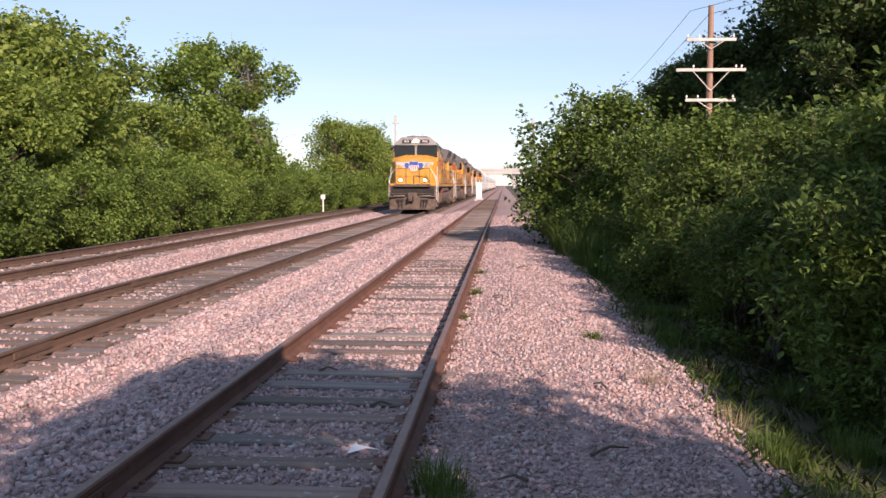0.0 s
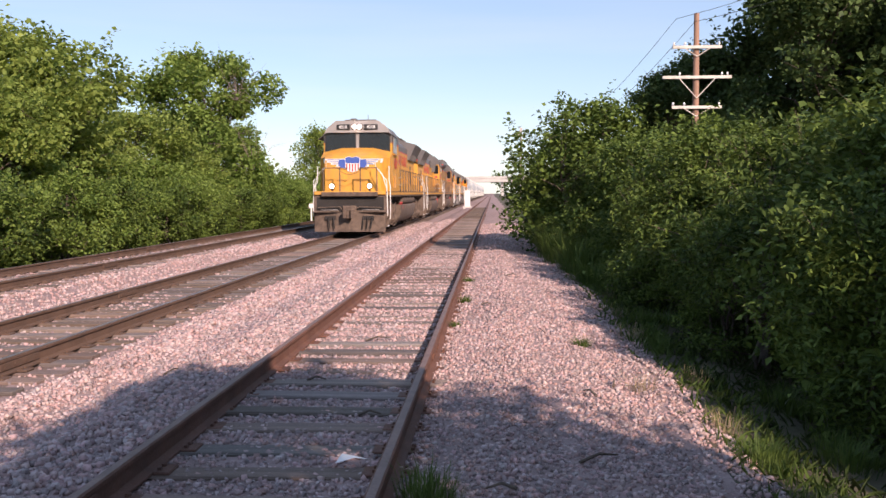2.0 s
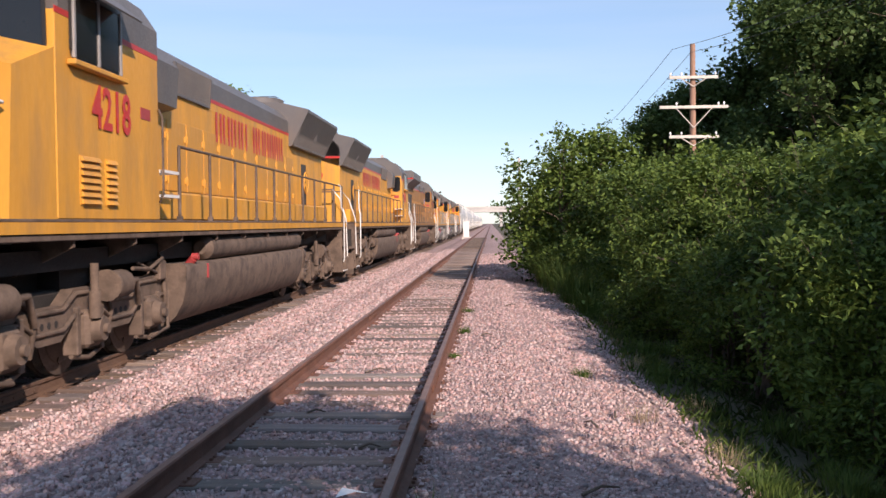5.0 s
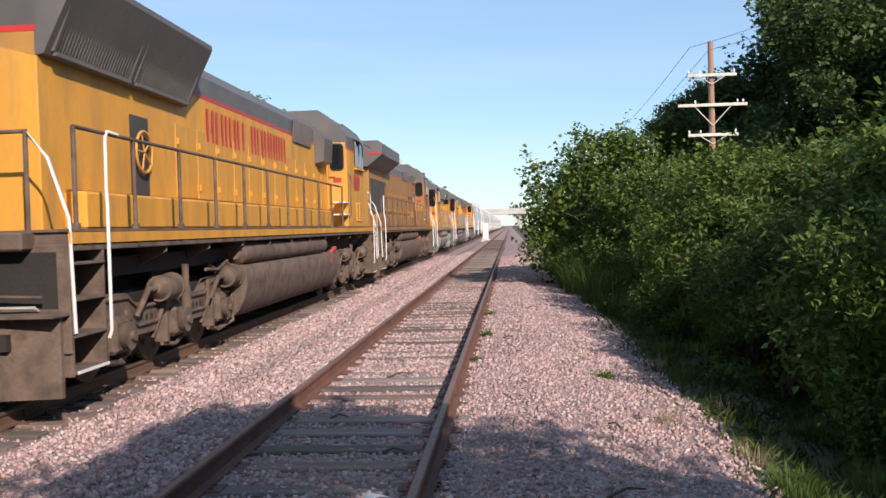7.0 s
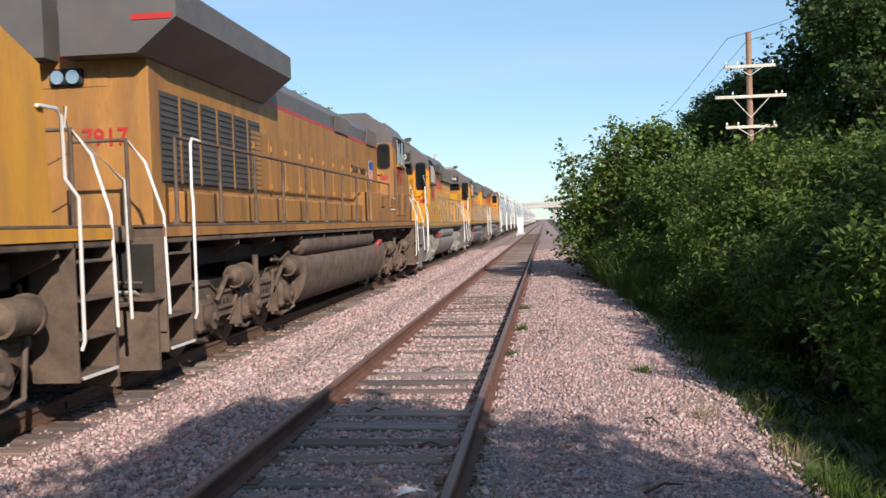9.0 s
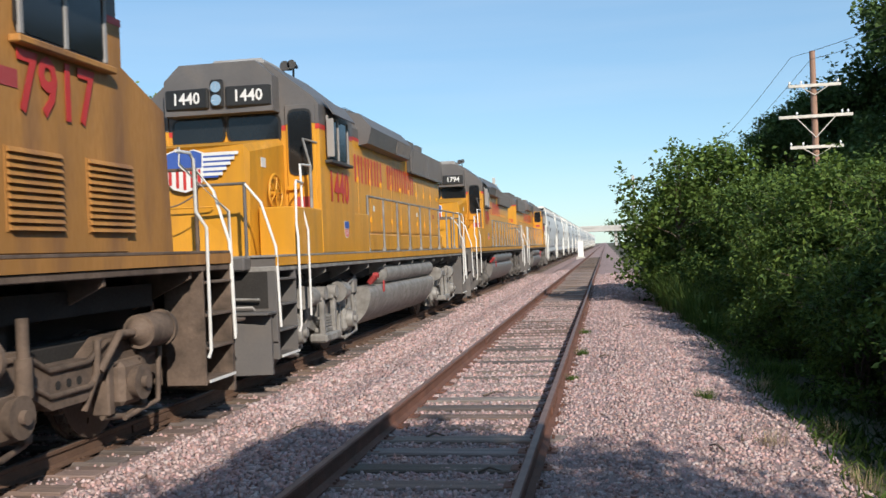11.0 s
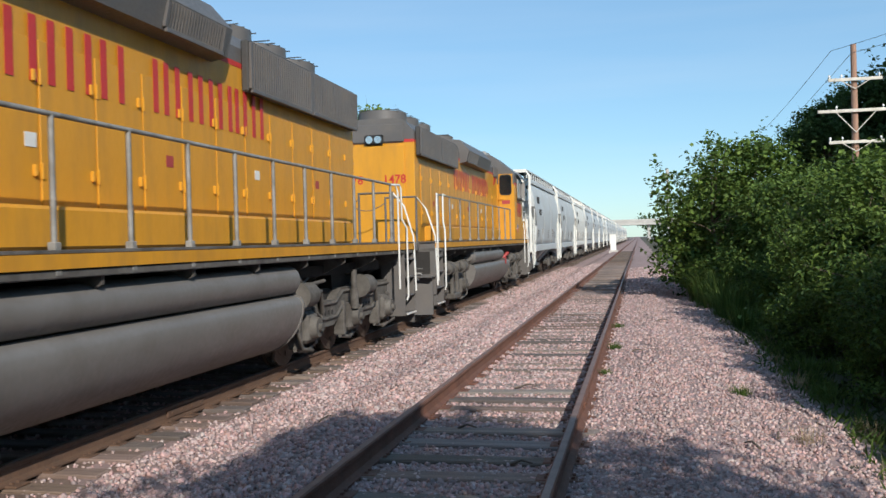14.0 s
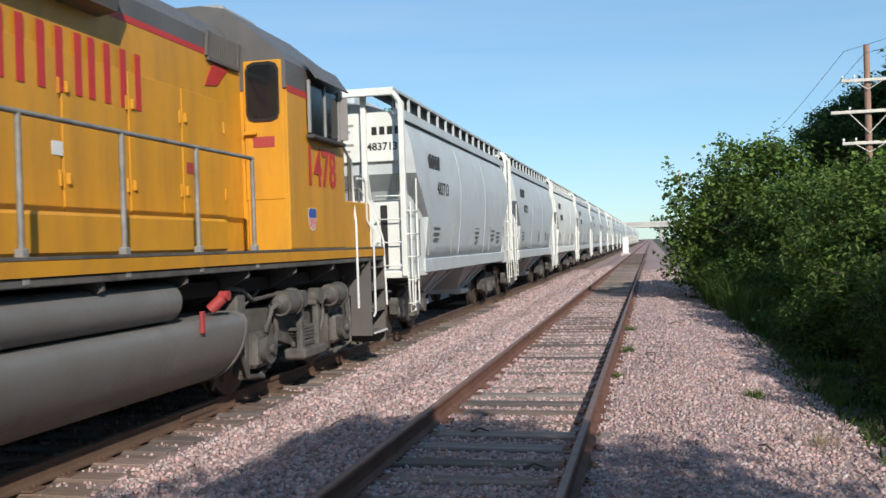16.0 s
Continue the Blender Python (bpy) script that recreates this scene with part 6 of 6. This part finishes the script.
        for q in (0.32, 0.88, 1.45):
            part("window_post", MB().box(min(s * 1.52, s * 1.56), max(s * 1.52, s * 1.56), c0 + q - 0.025, c0 + q + 0.025, 3.18, 3.86, 0.008), GREY_LIGHT, cab)
        part("mirror", MB().box(min(s * 1.54, s * 1.66), max(s * 1.54, s * 1.66), c0 + 0.25, c0 + 0.28, 3.2, 3.8, 0.008), GREY_LIGHT, cab, "upright wind deflector mirror")
        part("sun_shade", MB().raw([(s * 1.5, c0 + 0.25, 4.1), (s * 1.5, c0 + 1.5, 4.1), (s * 1.66, c0 + 1.5, 3.86), (s * 1.66, c0 + 0.25, 3.86), (s * 1.5, c0 + 0.25, 4.12), (s * 1.5, c0 + 1.5, 4.12), (s * 1.675, c0 + 1.5, 3.87), (s * 1.675, c0 + 0.25, 3.87)], [(0, 1, 2, 3), (7, 6, 5, 4), (0, 4, 5, 1), (2, 6, 7, 3), (1, 5, 6, 2), (0, 3, 7, 4)]), GREY, cab)
        part("window_sill", MB().box(min(s * 1.5, s * 1.62), max(s * 1.5, s * 1.62), c0 + 0.25, c0 + 1.5, 3.11, 3.16, 0.01), GREY_DARK, cab)
        number_board(cab, number, s * 0.5, c0 - 0.31, 4.14, 0.72, 0.32, s * 3, WHITE, INK)
        part("battery_box", MB().box(min(s * 0.95, s * 1.49), max(s * 0.95, s * 1.49), c0 - (box_reach[0] if s > 0 or number == "1478" else 0.3), c1 + box_reach[1], deck - 0.02, 2.38, 0.02), body, cab)
        rear_door(cab, s, c1, deck, 0.94, 1.46, body)
        sh = shield(0.3, cab, (s * 1.494, c0 + 1.35, 2.08), SIDE[s])
    twin_lamp(cab, 0, c0 - 0.3, 4.2, True, CHROME)
    add_emblems(cab, number, c0 + 0.97, 2.74, 1.5, 0.70)
    part("air_conditioner", MB().box(-0.45, 0.45, c0 + 0.5, c0 + 1.6, cr - 0.03, cr + 0.16, 0.05), GREY_LIGHT, cab)
    part("horn", MB().tube([(0.55, c1 - 0.2, cr - 0.05), (0.55, c1 - 0.2, cr + 0.2)], 0.02, 6).cyl((0.5, c1 - 0.5, cr + 0.18), 0.09, 0.3, "y", 10, 0.03).cyl((0.62, c1 - 0.5, cr + 0.2), 0.08, 0.3, "y", 10, 0.025), GREY_DARK, cab)
    # long hood
    hw, top = 0.9, 4.48
    hood = hood_body(root, c1, h1, hw, deck, top, body, GREY, 0.52)
    n = 14 if L > 19 else 11
    door_row(hood, c1 + 0.5, h1 - 0.5, n, hw, 1.95 + 0.1, 3.45, body)
    part("air_duct", MB().box(-hw - 0.22, hw + 0.22, c1 + 0.9, h1 - 0.9, deck, deck + 0.36, 0.03), body, hood)
    dy = (c1 + h1) / 2 - 1.2
    for s in (-1, 1):
        bl = part("blower_blister", MB().prism([(s * (hw - 0.02), 3.86), (s * (hw + 0.2), 3.9), (s * (hw + 0.28), 4.22), (s * (hw + 0.02), 4.52), (s * 0.3, 4.58), (s * 0.3, 4.0)], dy - 2.0, dy + 2.0), GREY, root, "grey dynamic-brake housing")
        grille(bl, s, s * (hw + 0.21), dy + 0.5, dy + 1.8, 3.93, 4.2, 0.06, GREY, 0.06)
        ra = h1 - (4.65 if L > 19 else 4.5)
        rd = part("radiator", MB().box(min(s * hw, s * (hw + 0.10)), max(s * hw, s * (hw + 0.10)), ra, h1 - 0.15, 3.64, 4.30, 0.02), GREY_DARK, root, "dark ribbed radiator screen")
        for q in range(2):
            w = (h1 - 0.15 - ra) / 2
            grille(rd, s, s * (hw + 0.105), ra + w * q + 0.04, ra + w * (q + 1) - 0.04, 3.68, 4.26, 0.01, GREY, 0.075)
        for k in range(5):
            part("notice", MB().box(min(s * (hw + 0.018), s * (hw + 0.022)), max(s * (hw + 0.018), s * (hw + 0.022)), c1 + 1.3 + k * 2.3, c1 + 1.45 + k * 2.3, 2.55, 2.67), WHITE if k % 2 else PINK_TAG, hood)
        name_row(hood, (s * (hw + 0.02), name_at, 3.37), SIDE[s], 0.55, 0.145, 0.10)
        part("red_flash", MB().prism([(c1 + 0.35, 3.86), (c1 + 0.75, 3.86), (c1 + 0.95, 3.58), (c1 + 0.65, 3.62)], min(s * (hw + 0.004), s * (hw + 0.012)), max(s * (hw + 0.004), s * (hw + 0.012)), "x"), RED, hood)
        grille(hood, s, s * (hw + 0.002), c1 + 0.1, c1 + 0.9, 3.92, 4.2, 0.02, GREY, 0.05)
    fans(root, (h1 - 3.6, h1 - 2.3, h1 - 1.0) if L > 19 else (h1 - 3.2, h1 - 1.9, h1 - 0.7), top + 0.05, 0.56, GREY)
    fans(root, (dy - 0.9, dy + 0.9), 4.58, 0.5, GREY)
    part("exhaust_stack", MB().box(-0.2, 0.2, c1 + 1.6, c1 + 2.3, top - 0.02, top + 0.22, 0.03), GREY, root)
    # rear face
    part("rear_cap", MB().box(-hw + 0.22, hw - 0.22, h1 - 0.01, h1 + 0.05, deck, 3.87, 0.02), body, hood)
    part("rear_cap_grey", MB().box(-hw + 0.22, hw - 0.22, h1 - 0.01, h1 + 0.045, 3.93, top - 0.12, 0.03), GREY, hood)
    twin_lamp(hood, 0, h1 + 0.05, 4.0, False, CHROME, 1)
    for x in (-0.45, 0.55):
        writing("road_number", text_mesh(number, 0.27, RED), hood, (x, h1 + 0.054, 3.1), BACK)
    for z in (1.9, 2.2, 2.5, 2.8, 3.1, 3.4):
        rail_tube("grab_iron", [(0.62, h1 + 0.0, z), (0.62, h1 + 0.09, z), (0.88, h1 + 0.09, z), (0.88, h1 + 0.0, z)], body, hood, 0.012)
    side_rails(root, c1 + 1.0, h1 + 0.3, deck, 9 if L < 19 else 11, UNDER_CLEAN, WHITE)
    for s in (-1, 1):
        rail_tube("walkway_end_rail", [(s * 1.47, h1 + 0.3, deck + 1.02), (s * 1.5, h1 + 0.55, deck + 1.02), (s * 1.52, h1 + 0.62, deck + 0.9), (s * 1.52, h1 + 0.62, 0.85)], WHITE, root, 0.019)
    return root, axles


def freight_truck(root, yc, mat, axles):
    tr = new("truck")
    tr.parent = root
    for s in (-1, 1):
        x = s * 1.0
        prof = [(yc - 1.15, 0.62), (yc - 1.05, 0.74), (yc - 0.7, 0.72), (yc - 0.4, 0.86), (yc + 0.4, 0.86), (yc + 0.7, 0.72), (yc + 1.05, 0.74), (yc + 1.15, 0.62), (yc + 1.1, 0.42), (yc + 0.72, 0.44), (yc + 0.4, 0.24), (yc - 0.4, 0.24), (yc - 0.72, 0.44), (yc - 1.1, 0.42)]
        sf = part("side_frame", MB().prism(prof, x - 0.07, x + 0.07, "x"), mat, tr)
        sp = MB()
        for q in (-0.18, 0, 0.18):
            sp.cyl((x + s * 0.09, yc + q, 0.32), 0.08, 0.3, "z", 10)
        part("spring", sp, mat, sf)
        for q in (-0.89, 0.89):
            part("bearing", MB().cyl((x + s * 0.02 - 0.1, yc + q, 0.457), 0.13, 0.2, "x", 14), mat, sf)
    part("bolster", MB().box(-1.0, 1.0, yc - 0.22, yc + 0.22, 0.55, 0.95, 0.03), mat, tr)
    for q in (-0.89, 0.89):
        wheelset(root, yc + q, 0.457, axles)


def hopper(paint, label, numbered):
    """A short two-bay covered hopper: bowed sides cut back below, open ends with webs, ladders, roof walks and sloped bays."""
    root = tagged(new("covered_hopper"), label, "hopper car", "covered hoppers of the train")
    axles, L = [], 13.1
    half = [(1.43, 1.42), (1.47, 1.7), (1.53, 2.25), (1.56, 2.75), (1.56, 3.05), (1.50, 3.5), (1.40, 3.9), (1.30, 4.08), (1.22, 4.16), (0.6, 4.36), (0.0, 4.42)]
    prof = half + [(-x, z) for x, z in half[-2::-1]]
    n = len(prof)
    yend = [4.72 if z < 2.3 else 4.72 + 0.98 * min(1.0, (z - 2.25) / 0.8) for x, z in prof]
    vs = [(x, -e, z) for (x, z), e in zip(prof, yend)] + [(x, e, z) for (x, z), e in zip(prof, yend)]
    mb = MB().raw(vs, [(i, i + 1, n + i + 1, n + i) for i in range(n - 1)] + [(0, n - 1, 2 * n - 1, n)], True)
    for k in (0, n):
        mb.raw(vs, [(k + i, k + i + 1, k + n - 2 - i, k + n - 1 - i) for i in range(n // 2)])
    body = part("body", mb, paint, root, "bowed steel hopper body")
    part("centre_sill", MB().box(-0.3, 0.3, -L / 2 + 0.5, L / 2 - 0.5, 0.78, 1.2, 0.02), HOP_GREY, root)
    for s in (-1, 1):
        part("side_sill", MB().box(min(s * 1.34, s * 1.49), max(s * 1.34, s * 1.49), -4.9, 4.9, 1.16, 1.44, 0.02), paint, root)
        part("top_chord", MB().prism([(s * 1.2, 4.12), (s * 1.36, 4.10), (s * 1.38, 4.02), (s * 1.42, 4.02), (s * 1.40, 4.2), (s * 1.2, 4.24)], -5.9, 5.9), paint, root)
        for y in (-1.6, 1.6):
            part("side_seam", MB().tube([(s * (x + 0.004), y, z) for x, z in half[:7]], 0.006, 4), paint, body)
        for y in (-4.5, -2.4, 2.4):
            part("panel_strip", MB().tube([(s * 1.45, y, 1.5), (s * 1.535, y, 2.15)], 0.016, 4), GREY_LIGHT, body)
        walk_b = part("roof_walk", MB().box(min(s * 0.72, s * 1.26), max(s * 0.72, s * 1.26), -6.15, 6.15, 4.53, 4.56), GREY_DARK, root, "raised roof walkway grating")
        posts = MB()
        for k in range(15):
            y = -5.8 + 11.6 * k / 14
            posts.box(min(s * 1.24, s * 1.29), max(s * 1.24, s * 1.29), y - 0.022, y + 0.022, 4.14, 4.57)
        part("walk_support", posts.box(min(s * 1.27, s * 1.295), max(s * 1.27, s * 1.295), -6.15, 6.15, 4.53, 4.58), paint, walk_b)
        # added upright dark sheet: paints the walkway's shaded underside
        part("walk_skirt", MB().box(min(s * 1.15, s * 1.165), max(s * 1.15, s * 1.165), -5.8, 5.8, 4.2, 4.53), GREY_DARK, walk_b, "upright dark sheet standing in for shade under the walkway")
    part("hatch", MB().box(-0.3, 0.3, -5.4, 5.4, 4.40, 4.64, 0.06), paint, root)
    for y, d in ((-2.35, -1), (2.35, 1)):
        part("discharge_bay", MB().raw([(-1.36, y - 2.3, 1.4), (1.36, y - 2.3, 1.4), (1.36, y + 2.3, 1.4), (-1.36, y + 2.3, 1.4), (-0.62, y - 0.42, 0.48), (0.62, y - 0.42, 0.48), (0.62, y + 0.42, 0.48), (-0.62, y + 0.42, 0.48)], [(0, 1, 5, 4), (1, 2, 6, 5), (2, 3, 7, 6), (3, 0, 4, 7), (4, 5, 6, 7)]), paint, root)
        part("outlet_gate", MB().box(-0.8, 0.8, y - 0.48, y + 0.48, 0.38, 0.5, 0.02), WHITE_METAL, root)
        for s in (-1, 1):
            part("bay_rib", MB().tube([(s * 1.3, y - 0.7, 1.16), (s * 0.75, y - 0.3, 0.6)], 0.035, 5).tube([(s * 1.3, y + 0.7, 1.16), (s * 0.75, y + 0.3, 0.6)], 0.035, 5), paint, root)
    for d in (-1, 1):
        end = new("end_frame")
        end.parent = root
        sheet = part("end_sheet", MB().box(-1.32, 1.32, min(d * 5.72, d * 5.78), max(d * 5.72, d * 5.78), 3.28, 4.2, 0.01), HOP_WHITE, end)
        part("slope_sheet", MB().raw([(x, d * y, z) for x in (-1.28, 1.28) for y, z in ((5.7, 3.3), (4.5, 1.5), (4.42, 1.5), (5.62, 3.3))], [(0, 1, 2, 3), (7, 6, 5, 4), (0, 4, 5, 1), (1, 5, 6, 2), (2, 6, 7, 3), (3, 7, 4, 0)]), HOP_GREY, end)
        part("platform", MB().box(-1.47, 1.47, min(d * 4.7, d * 6.12), max(d * 4.7, d * 6.12), 1.12, 1.24, 0.01), HOP_WHITE, end)
        part("end_canopy", MB().box(-1.28, 1.28, min(d * 5.72, d * 6.15), max(d * 5.72, d * 6.15), 4.5, 4.545, 0.01).box(-1.28, 1.28, d * 6.13 - 0.04, d * 6.13 + 0.04, 4.44, 4.58, 0.01), HOP_WHITE, end)
        for s in (-1, 1):
            part("end_plate", MB().box(min(s * 0.42, s * 1.42), max(s * 0.42, s * 1.42), d * 6.02 - 0.02, d * 6.02 + 0.02, 1.2, 2.55), HOP_WHITE, end)
            part("plate_slot", MB().box(min(s * 0.95, s * 1.08), max(s * 0.95, s * 1.08), d * 6.045 - 0.003, d * 6.045 + 0.003, 1.3, 2.45), BLACK, end)
            part("corner_post", MB().box(s * 1.41 - 0.05, s * 1.41 + 0.05, d * 6.1 - 0.06, d * 6.1 + 0.06, 1.15, 4.32, 0.01).tube([(s * 1.41, d * 6.1, 4.28), (s * 1.24, d * 6.1, 4.52)], 0.055, 4), HOP_WHITE, end)
            part("bolster_web", MB().prism([(d * 4.75, 1.2), (d * 6.12, 1.2), (d * 6.12, 2.62), (d * 5.8, 2.62), (d * 4.95, 2.3), (d * 4.75, 2.0)], s * 1.44 - 0.015, s * 1.44 + 0.015, "x"), HOP_WHITE, end)
            part("web_slot", MB().box(min(s * 1.456, s * 1.46), max(s * 1.456, s * 1.46), min(d * 5.15, d * 5.2), max(d * 5.15, d * 5.2), 1.5, 2.2), GREY_DARK, end)
            part("inclined_strut", MB().box(s * 0.62 - 0.05, s * 0.62 + 0.05, min(d * 5.8, d * 5.9), max(d * 5.8, d * 5.9), 2.5, 4.5, 0.01).tube([(s * 0.62, d * 5.85, 3.3), (s * 0.5, d * 5.0, 2.0)], 0.05, 5).tube([(s * 1.38, d * 6.05, 2.6), (s * 1.3, d * 5.6, 3.4)], 0.05, 5), HOP_WHITE, end)
            l2 = MB()
            for y in (5.62, 6.06):
                l2.box(s * 1.53 - 0.012, s * 1.53 + 0.012, d * y - 0.018, d * y + 0.018, 0.62, 2.95 if y < 6 else 2.5)
            for k in range(5):
                z = 0.66 + 0.42 * k
                l2.tube([(s * 1.45, d * 5.6, z), (s * 1.54, d * 5.6, z), (s * 1.54, d * 6.08, z), (s * 1.45, d * 6.08, z)], 0.014, 5)
            part("side_ladder", l2, HOP_WHITE, end)
            lad = MB()
            for k in range(4):
                z = 1.35 + 0.42 * k
                lad.tube([(s * 0.9, d * 6.04, z), (s * 0.9, d * 6.16, z), (s * 1.36, d * 6.16, z), (s * 1.36, d * 6.04, z)], 0.014, 5)
            part("end_grab_iron", lad, HOP_WHITE, end)
            part("stirrup", MB().tube([(s * 1.46, d * 5.62, 1.15), (s * 1.46, d * 5.66, 0.5), (s * 1.46, d * 6.02, 0.5), (s * 1.46, d * 6.06, 1.15)], 0.024, 5), HOP_WHITE, end)
        coupler(root, d * L / 2, d, UNDER_GREY)
        turn = BACK if d > 0 else FRONT
        bars = MB()
        for q in range(4):
            bars.box(-0.2 + 0.15 * q, -0.1 + 0.15 * q, -0.075, 0.075, 0, 0.004)
        writing("lettering_block", bars.mesh("lettering_block", INK), sheet, (0.95 * -d, d * 5.785, 3.85), turn)
        small = MB()
        for q in range(5):
            small.box(-0.35, 0.3 - 0.07 * (q % 3), 0.25 - 0.12 * q, 0.29 - 0.12 * q, 0, 0.004)
        writing("lettering_block", small.mesh("lettering_block", GREY_LIGHT), sheet, (-0.1 * d, d * 5.785, 3.7), turn)
        if numbered:
            writing("car_number", text_mesh("483713", 0.2, INK), sheet, (0.95 * -d, d * 5.785, 3.55), turn)
    for s in (-1, 1):
        bars = MB()
        for q in range(4):
            bars.box(-0.48 + 0.25 * q, -0.28 + 0.25 * q, -0.14, 0.14, 0, 0.004)
        writing("lettering_block", bars.mesh("lettering_block", GREY_DARK), body, (s * 1.54, -4.1 if s > 0 else 4.1, 3.36), SIDE[s])
        if numbered:
            writing("car_number", text_mesh("483713", 0.36, GREY_DARK), body, (s * 1.566, -3.45 if s > 0 else 3.45, 2.84), SIDE[s])
        else:
            bars = MB()
            for q in range(6):
                bars.box(-0.6 + 0.21 * q, -0.45 + 0.21 * q, -0.13, 0.13, 0, 0.004)
            writing("lettering_block", bars.mesh("lettering_block", GREY_DARK), body, (s * 1.566, -3.45 if s > 0 else 3.45, 2.84), SIDE[s])
        for y, k, z in ((-3.9, 3, 1.85), (0.6, 4, 1.9), (2.9, 3, 1.85), (3.8, 3, 1.8)):
            small = MB()
            for q in range(k):
                small.box(-0.3, 0.3 - 0.1 * q, 0.16 - 0.11 * q, 0.21 - 0.11 * q, 0, 0.004)
            writing("lettering_block", small.mesh("lettering_block", GREY), body, (s * 1.508, y * s, z), SIDE[s])
    for y in (-4.45, 4.45):
        freight_truck(root, y, UNDER_GREY, axles)
    return root, axles


def shift(t):
    """How far the train has come since 8 s."""
    w = (t - 8) / 8
    return 10.213 * (t - 8) + 1.061 * w ** 2 + 1.863 * w ** 3


CONSIST = []   # (thing, its axles, place along the line at 8 s, turned about)
at = -24.6


def add_vehicle(made, length, turned, slack=0.0):
    global at
    at += slack
    CONSIST.append((made[0], made[1], at + length / 2, turned))
    at += length


add_vehicle(wide_cab_loco("locomotive", 22.05, "4218", YELLOW_OLD, UNDER_DUST, UNDER_DUST, "yellow and grey diesel locomotive with lit headlights leading the train", lamps=HEADLIGHT, wings=True), 22.05, False)
add_vehicle(wide_cab_loco("locomotive", 22.05, "4869", YELLOW_OLD, UNDER_DUST, UNDER_DUST, "dusty yellow diesel locomotive coupled with its flared radiators leading", cab_at=(2.75, 5.5), tail=1.35), 22.05, True, 0.3)
add_vehicle(wide_cab_loco("locomotive", 22.3, "7917", YELLOW_DIRTY, UNDER_DUST, UNDER_DUST, "brown-stained yellow diesel locomotive with wide radiator wings", ge=True, cab_at=(3.05, 5.23)), 22.3, True, -0.3)
add_vehicle(narrow_cab_loco("locomotive", 18.03, "1440", 2, 5.45, 2.74, UNDER_CLEAN, UNDER_CLEAN, "clean yellow four-axle diesel locomotive with silver-grey running gear", (1.3, 2.83), 1.9, 1.55, (1.25, 1.0), 0.75, wings=True), 18.03, False)
add_vehicle(narrow_cab_loco("locomotive", 20.98, "1794", 3, 6.63, 1.95, UNDER_GREY, TANK_GREY, "yellow six-axle diesel locomotive with a shield on its nose", (2.1, 4.04), 1.85, 2.55, (1.6, 0.15), 1.1, emblem=True), 20.98, False)
add_vehicle(narrow_cab_loco("locomotive", 18.6, "1478", 2, 5.6, 2.74, UNDER_GREY, TANK_GREY, "yellow four-axle diesel locomotive running long hood first", (1.45, 2.6), 2.1, 1.5, (1.2, 0.02), 0.55, reach=0.25), 18.6, True, 0.49)
HOP_A = hopper(HOP_GREY, "pale grey covered hopper car with bowed sides", True)
HOP_B = hopper(HOP_WHITE, "white covered hopper car with bowed sides", False)


def another_hopper(made):
    ob = copy_thing(made[0], pose(0, 0, 0))
    return ob, [(c, 0.457) for c in ob.children if c.name.startswith("wheelset")]


add_vehicle(HOP_A, 13.1, False, 0.5)
add_vehicle(another_hopper(HOP_A), 13.1, False)
add_vehicle(HOP_B, 13.1, False)
for k in range(21):
    add_vehicle(another_hopper(HOP_B if k % 5 == 3 else HOP_A), 13.1, k % 3 == 1)


def motions():
    """The train rolls past on the running track; each axle turns with it."""
    for ob, axles, c, turned in CONSIST:
        walk(ob, [(t / 2, pose(XM, c - shift(t / 2), ZM, 0, 0, 180 if turned else 0)) for t in range(33)])
        if c > 190:
            continue
        for w, r in axles:
            x, y, z = w.location
            way = -1 if turned else 1
            step = 2 if r > 0.5 else 1
            walk(w, [(k / 30, pose(x, y, z, way * math.degrees((shift(k / 30) - shift(0)) / r))) for k in range(0, 481, step)])


motions()
